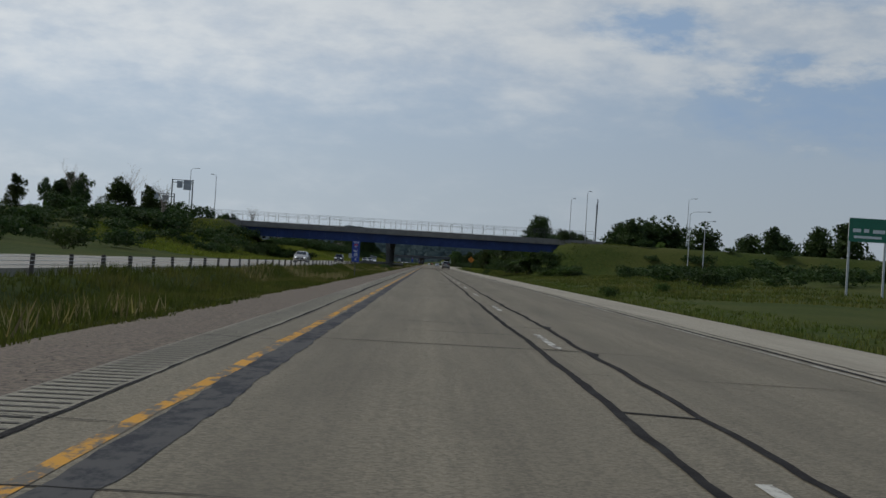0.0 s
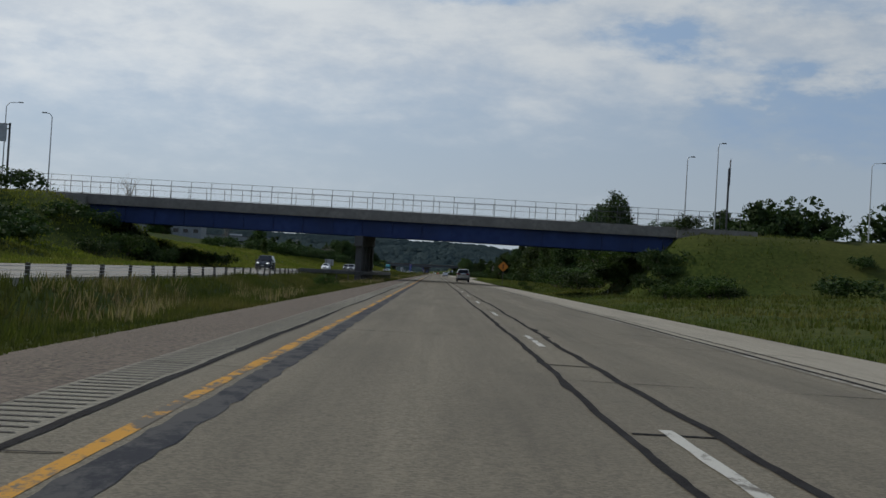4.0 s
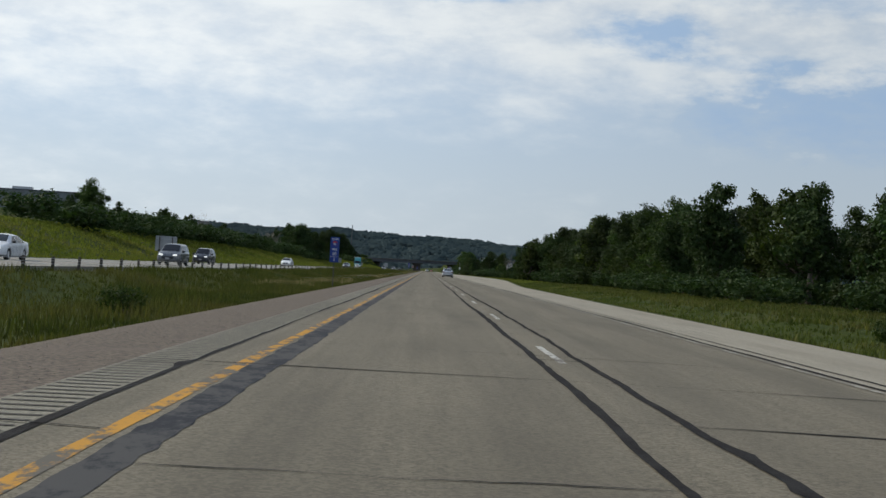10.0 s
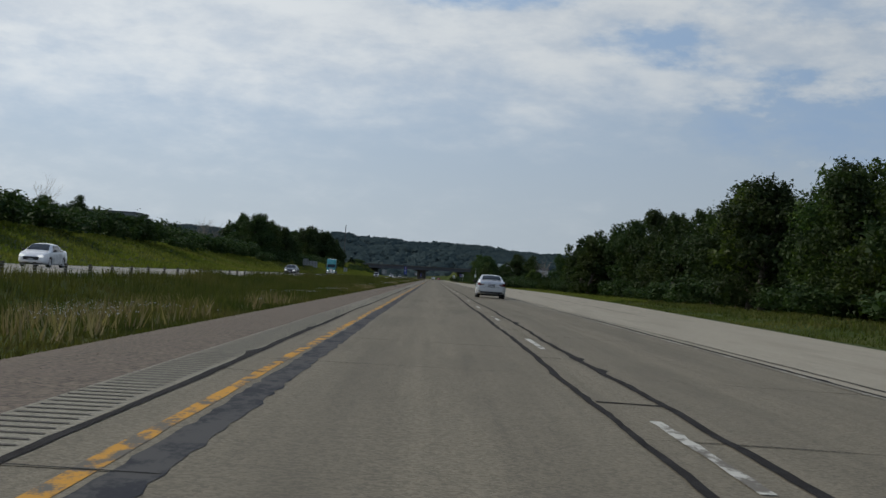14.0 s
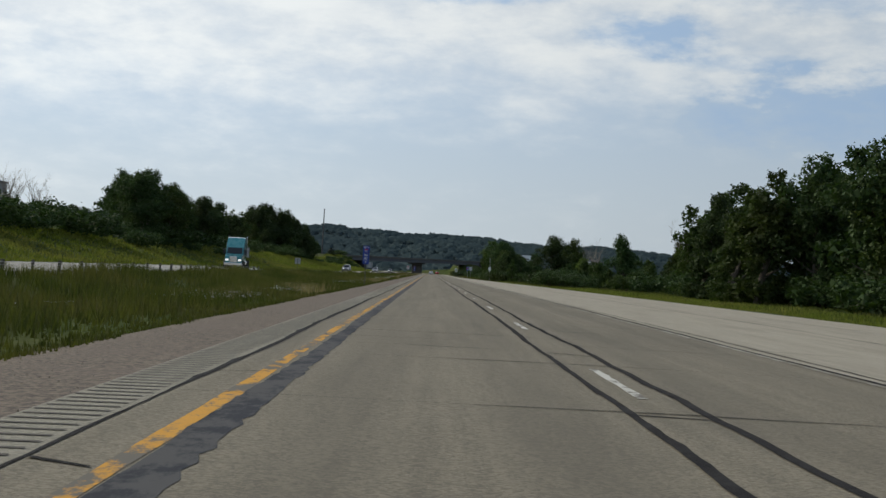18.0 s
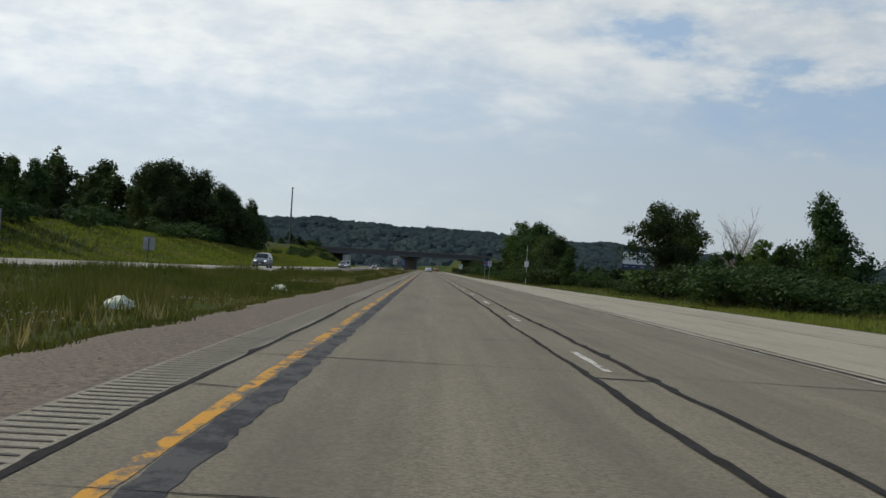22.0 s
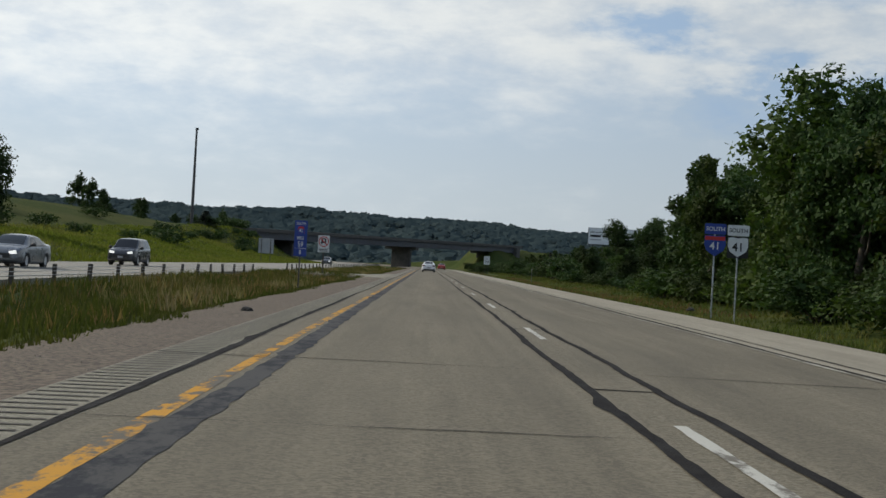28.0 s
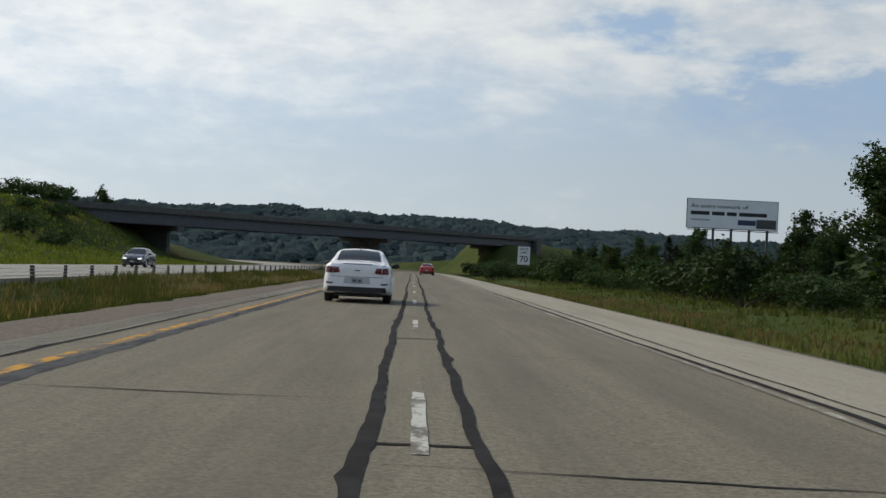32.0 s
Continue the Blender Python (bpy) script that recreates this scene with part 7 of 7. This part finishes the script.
    wood(big, -50, -44.5, 1062, 1126, 6, 12.5, 15, seed=391)
    plant(big[2], -46, 1157, 0.98, 0, 0.1, "tall lone broadleaf tree on the far bank", stretch=1.28)
    hedge(-54, -38, 1080, 1255, 13, 1.4, 3.2, 40, [bushes[2], bushes[0]])
    wood(distant, -95, -62, 1140, 1330, 12, 5, 8, seed=41)
    plant(fir, -50, 1324, 1.4, 0, 0.3, "broad dark conifer beside the tall mast", stretch=(11.0 - ground_z(-50, 1324)) / 9 / 1.4)
    hedge(-52, -40, 1340, 1362, 3, 2.0, 3.2, 42)
    wood(distant, -130, -70, 1420, 1640, 16, 6, 10, seed=43)
    hedge(-50, -36, 1296, 1350, 9, 1.6, 3.2, 51, [bushes[2]])
    hedge(17, 31, 1395, 1462, 16, 2.0, 4.0, 52, [bushes[2]])
    wood(mid, -98, -74, 470, 565, 9, 6.5, 9, seed=53)
    # skyline trees behind the ramps of the first overpass
    wood(distant, 42, 120, 345, 420, 22, 13.5, 18, seed=44)
    plant(big[2], 31.0, 333, (15.4 - ground_z(31, 333)) / 12.0, 0, 0.1)
    plant(pale[0], 62, 340, 0.8, 0, 0.1)
    wood(distant, 110, 220, 340, 460, 14, 12, 16, seed=45)
    hedge(24, 32, 262, 322, 24, 1.4, 2.8, 46, [bushes[2], bushes[0]])
    hedge(-40, -27, 285, 312, 12, 1.6, 3.0, 461, [bushes[2], bushes[0]])
    hedge(26, 40, 314, 330, 5, 2.0, 3.5, 47)
    hedge(34, 80, 150, 288, 60, 1.4, 3.0, 48, [bushes[2], bushes[2], bushes[0]])
    hedge(-60, -32, 1200, 1340, 5, 1.2, 2.2, 49, [bushes[2], bushes[0]])
    hedge(-60, -33, 120, 290, 52, 1.8, 3.8, 50, [bushes[2], bushes[2], bushes[0]])
    # single bushes in the median and on the verge
    for x, y, s in ((-5.6, 226, 0.55), (-6.0, 341, 0.6), (-6.4, 352, 0.42), (-5.4, 384, 0.38), (16.5, 338, 0.55), (20, 402, 0.6), (17, 110, 0.55), (24, 124, 0.5), (-7.5, 990, 0.35)):
        plant(bushes[0], x, y, s, y, 0.1)
    # the scrub and the woods further off, joined
    def joined(name, pieces, child, every, grow, label, category):
        V, F, n = [], [], 0
        for kind, m in pieces:
            me = next(c for c in kind.children if c.name.startswith(child)).data
            co = np.empty(len(me.vertices) * 3, np.float32)
            me.vertices.foreach_get("co", co)
            a = np.array(m)
            tri = co.reshape(-1, 3, 3)[::every]
            centre = tri.mean(1, keepdims=True)
            tri = (centre + (tri - centre) * grow).reshape(-1, 3)
            V.append(tri @ a[:3, :3].T + a[:3, 3])
            F.append(np.arange(len(tri)).reshape(-1, 3) + n)
            n += len(tri)
        tagged(part(name, mesh_np(name, np.concatenate(V), np.concatenate(F), LEAF_DARK), None), label, category, kind="stuff")

    joined("scrub", thicket, "foliage", 2, 1.4, "dark green scrub bushes away from the road", "bushes")
    joined("back_woods", backwood, "crown", 1, 1.0, "dark green woods standing far behind the road", "woods")


def build_barrier():
    """Cable barrier on weathered posts along the far carriageway."""
    t = thing("cable_barrier", "line of short weathered posts carrying three steel cables", "barrier")
    bm = box(new_bm(), -0.07, 0.07, -0.07, 0.07, -0.35, 0.78, 0.015)
    me = bpy.data.meshes.new("post")
    bm.to_mesh(me)
    bm.free()
    me.materials.append(WOOD_POST)
    rng = np.random.default_rng(5)
    ys = [y for y in np.arange(-18.0, 1400.0, 4.6) if not (805 < y < 925) and not (CROSS_Y0 - 6 < y < CROSS_Y1 + 3)]
    for y in ys:
        p = part("post", me, None, t)
        x = -10.75 + float(road_x(y) + far_off(y))
        p.matrix_basis = Matrix.Translation((x, y, ground_z(x, y))) @ pose(0, 0, 0, rng.normal(0, 1.5), rng.normal(0, 2.2), rng.uniform(-15, 15))
    for a, b in ((-18, 804), (926, CROSS_Y0 - 6), (CROSS_Y1 + 3, 1396)):
        yy = np.arange(a, b, 4.6)
        for z in (0.42, 0.55, 0.68):
            V, F = [], []
            tube(V, F, [Vector((-10.66 + float(road_x(y) + far_off(y)), y, ground_z(-10.75 + float(road_x(y) + far_off(y)), y) + z)) for y in yy], 0.011, 0.011, 4)
            part("cable", mesh_np("cable", V, F, GALV), None, t)


def build_crossover():
    bm = new_bm()
    ring = [(-3.3, CROSS_Y0 - 5), (-1.2, CROSS_Y0 - 12), (-1.2, CROSS_Y1 + 14), (-3.6, CROSS_Y1 + 4), (-10.95, CROSS_Y1), (-10.95, CROSS_Y0)]
    top = [bm.verts.new((x, y, -0.012 if x > -2 else -0.05)) for x, y in ring]
    low = [bm.verts.new((x, y, -0.9)) for x, y in ring]
    bm.faces.new(top)
    for k in range(len(ring)):
        j = (k + 1) % len(ring)
        bm.faces.new((top[k], top[j], low[j], low[k]))
    bmesh.ops.recalc_face_normals(bm, faces=bm.faces)
    tagged(part("pavement_crossover", bm, SHOULDER_ASPHALT), "paved crossover through the median", "road", kind="structure")


def building(x, y, w, d, h, label, turn=0.0):
    g = ground_z(x, y)
    t = thing("building", label, "building", pose(x, y, g, 0, 0, turn))
    wall = mat("pale_cladding", (0.15, 0.165, 0.18), (0.2, 0.215, 0.23), 0.4, 0.6, stretch=(3, 3, 0.3))
    part("wall", box(new_bm(), -w / 2, w / 2, -d / 2, d / 2, -1.5, h, 0.05), wall, t, "pale metal cladding")
    part("roof", box(new_bm(), -w / 2 - 0.3, w / 2 + 0.3, -d / 2 - 0.3, d / 2 + 0.3, h, h + 0.35, 0.05), GREY_STEEL, t, "flat grey roof edge")
    for k in range(int(w // 5)):
        px = -w / 2 + 2.5 + k * 5
        win = part("window", box(new_bm(), px - 1.2, px + 1.2, -d / 2 - 0.06, -d / 2 + 0.05, h * 0.5, h * 0.66, 0.02), TINTED, t)
        part("frame", box(new_bm(), px - 1.3, px + 1.3, -d / 2 - 0.09, -d / 2 - 0.05, h * 0.5 - 0.12, h * 0.5 - 0.02), GREY_STEEL, win)
    part("roof_unit", box(new_bm(), -w * 0.1, w * 0.06, -1.5, 1.5, h + 0.35, h + 1.5, 0.05), GALV, t)
    return t


def litter(x, y, s, material, label, seed):
    bm = new_bm()
    bmesh.ops.create_icosphere(bm, subdivisions=3, radius=s)
    rng = random.Random(seed)
    for v in bm.verts:
        n = noise.noise(v.co * (2.2 / s) + Vector((seed, 0, 0)))
        v.co *= 1 + 0.45 * n
        v.co.z = abs(v.co.z) * 0.75
    ob = part("litter", bm, material)
    ob.location = (x, y, ground_z(x, y) + 0.12)
    return tagged(ob, label, "litter")


def build_things():
    # traffic, standing where it was met
    car("sedan_a", pose(2.1, 1208.2, 0.01) @ Matrix.Diagonal((1.04, 1, 1.04, 1)), WHITE_CAR, "white mid-size saloon with red twin tail lamps in the inner lane")
    car("crossover", pose(6.15, 330.0, 0.0) @ Matrix.Diagonal((1.04, 1, 1.09, 1)), CHAMPAGNE, "pearl-white tall crossover with grey cladding in the outer lane")
    car("sedan_b", pose(5.68, 588.2, 0.0) @ Matrix.Diagonal((1.05, 1, 1.07, 1)), SILVER_CAR, "silver saloon with a dark rear window in the outer lane")
    car("sedan", pose(5.4, 1337.0, 0.0), RED_CAR, "small red car far ahead in the outer lane")

    def oncoming(kind, y, body, label, x=-17.3):
        car(kind, Matrix.Translation((x + float(road_x(y) + far_off(y)), y, float(far_z(y)))) @ pose(0, 0, 0, 0, 0, 180), body, label)

    oncoming("sedan", 170, TAN_CAR, "tan saloon coming the other way", -14.6)
    oncoming("suv", 287, BLACK_CAR, "black crossover with lit headlights coming the other way", -15.6)
    oncoming("sedan", 427, WHITE_CAR, "white saloon with lit headlights coming the other way")
    oncoming("suv", 459, GREY_CAR, "dark grey crossover coming the other way", -13.7)
    oncoming("suv", 495, BLACK_CAR, "black crossover coming the other way")
    oncoming("sedan", 580, WHITE_CAR, "white saloon coming the other way")
    oncoming("sedan", 689, BLACK_CAR, "dark saloon coming the other way", -13.7)
    semi_truck(Matrix.Translation((-14.2 + float(far_off(806)), 806.0, float(far_z(806)))) @ pose(0, 0, 0, 0, 0, 183))
    oncoming("suv", 948, GREY_CAR, "grey van coming the other way")
    oncoming("sedan", 1077, GREY_CAR, "dark grey saloon with lit headlights coming the other way", -16.4)
    oncoming("suv", 1103, BLACK_CAR, "black crossover coming the other way")
    oncoming("sedan", 1270, BLACK_CAR, "dark saloon far off on the other carriageway")
    # signs
    mile_sign(-4.1, 106.0, "60", "4", 2.62, 0.62, 1.72)
    mile_sign(-3.55, 429.0, "60", "2", 2.72)
    mile_sign(-3.55, 751.2, "60", "0", 2.93)
    mile_sign(-3.45, 1072.6, "59", "8", 2.64)
    route_pair(14.3, 1073.5)
    speed_sign(14.6, 1300.0)
    orange_sign(12.9, 345.5)
    turn_sign(-6.4, 1122.0)
    sign_back(-26.0, 1245.0, ((-1.3, 1.3, 1.6, 4.2),), "grey back of a large sign for the other carriageway")
    sign_back(-36.0, 905.0, ((-2.6, -0.9, 1.6, 3.6), (-0.85, 0.6, 1.6, 3.0), (0.65, 1.9, 1.1, 3.0)), "row of pale sign backs on the far bank")
    sign_back(-27.0, 930.0, ((-0.6, 0.6, 1.4, 2.7),), "grey sign back on a post beside the far road")
    sign_back(-27.5, 500.0, ((-1.2, 1.2, 1.5, 3.2),), "grey sign back on two posts on the far bank")
    billboard(43.6, 57.2, 1079.0, 3.7, 8.35, "navy", 0)
    billboard(43.7, 57.0, 1362.0, 8.8, 13.0, "white", -2)
    # green guide sign and lamps on the exit ramp
    t = thing("guide_sign", "large green guide sign on two steel posts beside the exit ramp", "road sign", pose(45.4, 130, 0))
    g = ground_z(45.4, 130)
    part("panel", board(new_bm(), -2.1, 2.1, 5.85, 8.2, 0, 0.12, 0.02), SIGN_GREEN, t)
    bm = new_bm()
    box(bm, -1.7, -0.9, -0.02, -0.004, 6.8, 7.15)
    box(bm, -0.6, -0.1, -0.02, -0.004, 6.8, 7.15)
    box(bm, 0.3, 1.5, -0.02, -0.004, 6.75, 7.1)
    box(bm, -1.6, 1.2, -0.02, -0.004, 6.2, 6.45)
    part("legend_panel", bm, SIGN_WHITE, t, "white bars of unreadable legend")
    for x in (-2.0, 1.6):
        part("post", box(new_bm(), x - 0.1, x + 0.1, 0.03, 0.2, g - 0.4, 8.1, 0.01), GALV, t)
    for x, y, top, arm, base in ((-48.0, 302.0, 18.6, -1.2, 7.6), (-53.9, 302.0, 19.7, 1.6, 7.6), (66.3, 330.0, 21.4, 1.6, 9.6), (51.1, 250.0, 14.1, 3.4, None), (53.2, 246.0, 12.2, 1.5, None)):
        g = ground_z(x, y) if base is None else base
        lamp_post(x, y, top - g, arm, 0, base)
    for x, y, top, base in ((34.2, 306.2, 18.3, 7.6), (37.6, 303.5, 20.0, 7.6)):
        lamp_post(x, y, top - base, 0.5, 0, base, "slender lamp mast behind the overpass")
    t = thing("edge_on_sign", "tall sign on two posts seen almost edge-on beside the ramp", "road sign", pose(41.0, 312.0, 0, 0, 0, 80))
    for yy in (-0.9, 0.9):
        part("post", box(new_bm(), yy - 0.1, yy + 0.1, -0.1, 0.1, 7.0, 17.6, 0.01), DARK_METAL, t)
    part("panel", board(new_bm(), -1.9, 1.9, 15.2, 18.8, -0.14, 0.1, 0.04), GREY_STEEL, t)
    mast(-55.6, 1337.0, 31.0, "very tall slender mast beyond the far bank", 0.42)
    gantry(-58.0, -53.3, 302.0, 7.6, 17.0, ((-56.9, -55.6, 15.0, 16.6), (-55.4, -53.6, 14.6, 16.8)), "sign frame with two sign backs on the overpass approach")
    gantry(-63.5, -56.2, 296.0, 7.6, 13.4, ((-63.0, -59.6, 11.6, 13.4), (-58.8, -57.4, 11.7, 13.0)), "low sign frame with sign backs on the overpass approach")
    t = thing("camera_pole", "slim metal pole with a small white cabinet", "pole", pose(18.6, 1021.0, ground_z(18.6, 1021)))
    part("pole", rod(new_bm(), (0, 0, -0.3), (0, 0, 7.0), 0.07, 0.05, 8), GALV, t)
    part("cabinet", box(new_bm(), -0.35, 0.35, -0.25, 0.1, 3.3, 4.3, 0.03), SIGN_WHITE, t, "white cabinet")
    g = ground_z(13.1, 1159.5)
    d = thing("delineator", "thin roadside delineator stake with a small reflector", "delineator", pose(13.1, 1159.5, g))
    part("stake", box(new_bm(), -0.03, 0.03, -0.015, 0.015, -0.2, 1.3 - g, 0.004), OLD_GALV, d)
    part("reflector", box(new_bm(), -0.04, 0.04, -0.025, -0.015, 1.05 - g, 1.2 - g, 0.004), SIGN_BACK, d)
    gy = np.arange(277.0, 331.0, 2.7)
    gx = np.interp(gy, (277, 286, 291, 304, 318, 331), (-12.8, -8.8, -6.7, -6.3, -5.3, -4.4))
    guardrail(list(zip(gx.tolist(), gy.tolist(), [0.57] * len(gy))), "weathered galvanised guardrail in front of the median pier")
    building(-136.0, 800.0, 40.0, 16.0, 19.5 - ground_z(-136, 800), "low pale metal-clad industrial building on the rise")
    building(-120.0, 940.0, 46.0, 20.0, 8.0, "long low flat-roofed building behind the trees")
    bag = mat("white_plastic_bag", (0.6, 0.61, 0.6), (0.75, 0.75, 0.74), 5.0, 0.5, translucent=0.3)
    litter(-4.9, 853.0, 0.30, bag, "crumpled white plastic bag in the grass", 1)
    litter(-5.6, 826.0, 0.34, bag, "pale torn plastic sheet lying in the grass", 2)
    litter(-6.4, 716.0, 0.32, bag, "pale rag lying in the median grass", 3)
    for k, (x, y) in enumerate(((-2.2, 640.0), (10.4, 1061.0), (-2.6, 792.0), (-1.9, 1046.0))):
        litter(x, y, 0.13, RUBBER, "scrap of black tyre rubber on the shoulder", 10 + k)


build_ground()
build_roads()
build_crossover()
overpass_north()
overpass_south()
build_far()
build_barrier()
build_things()
build_plants()
build_grass()
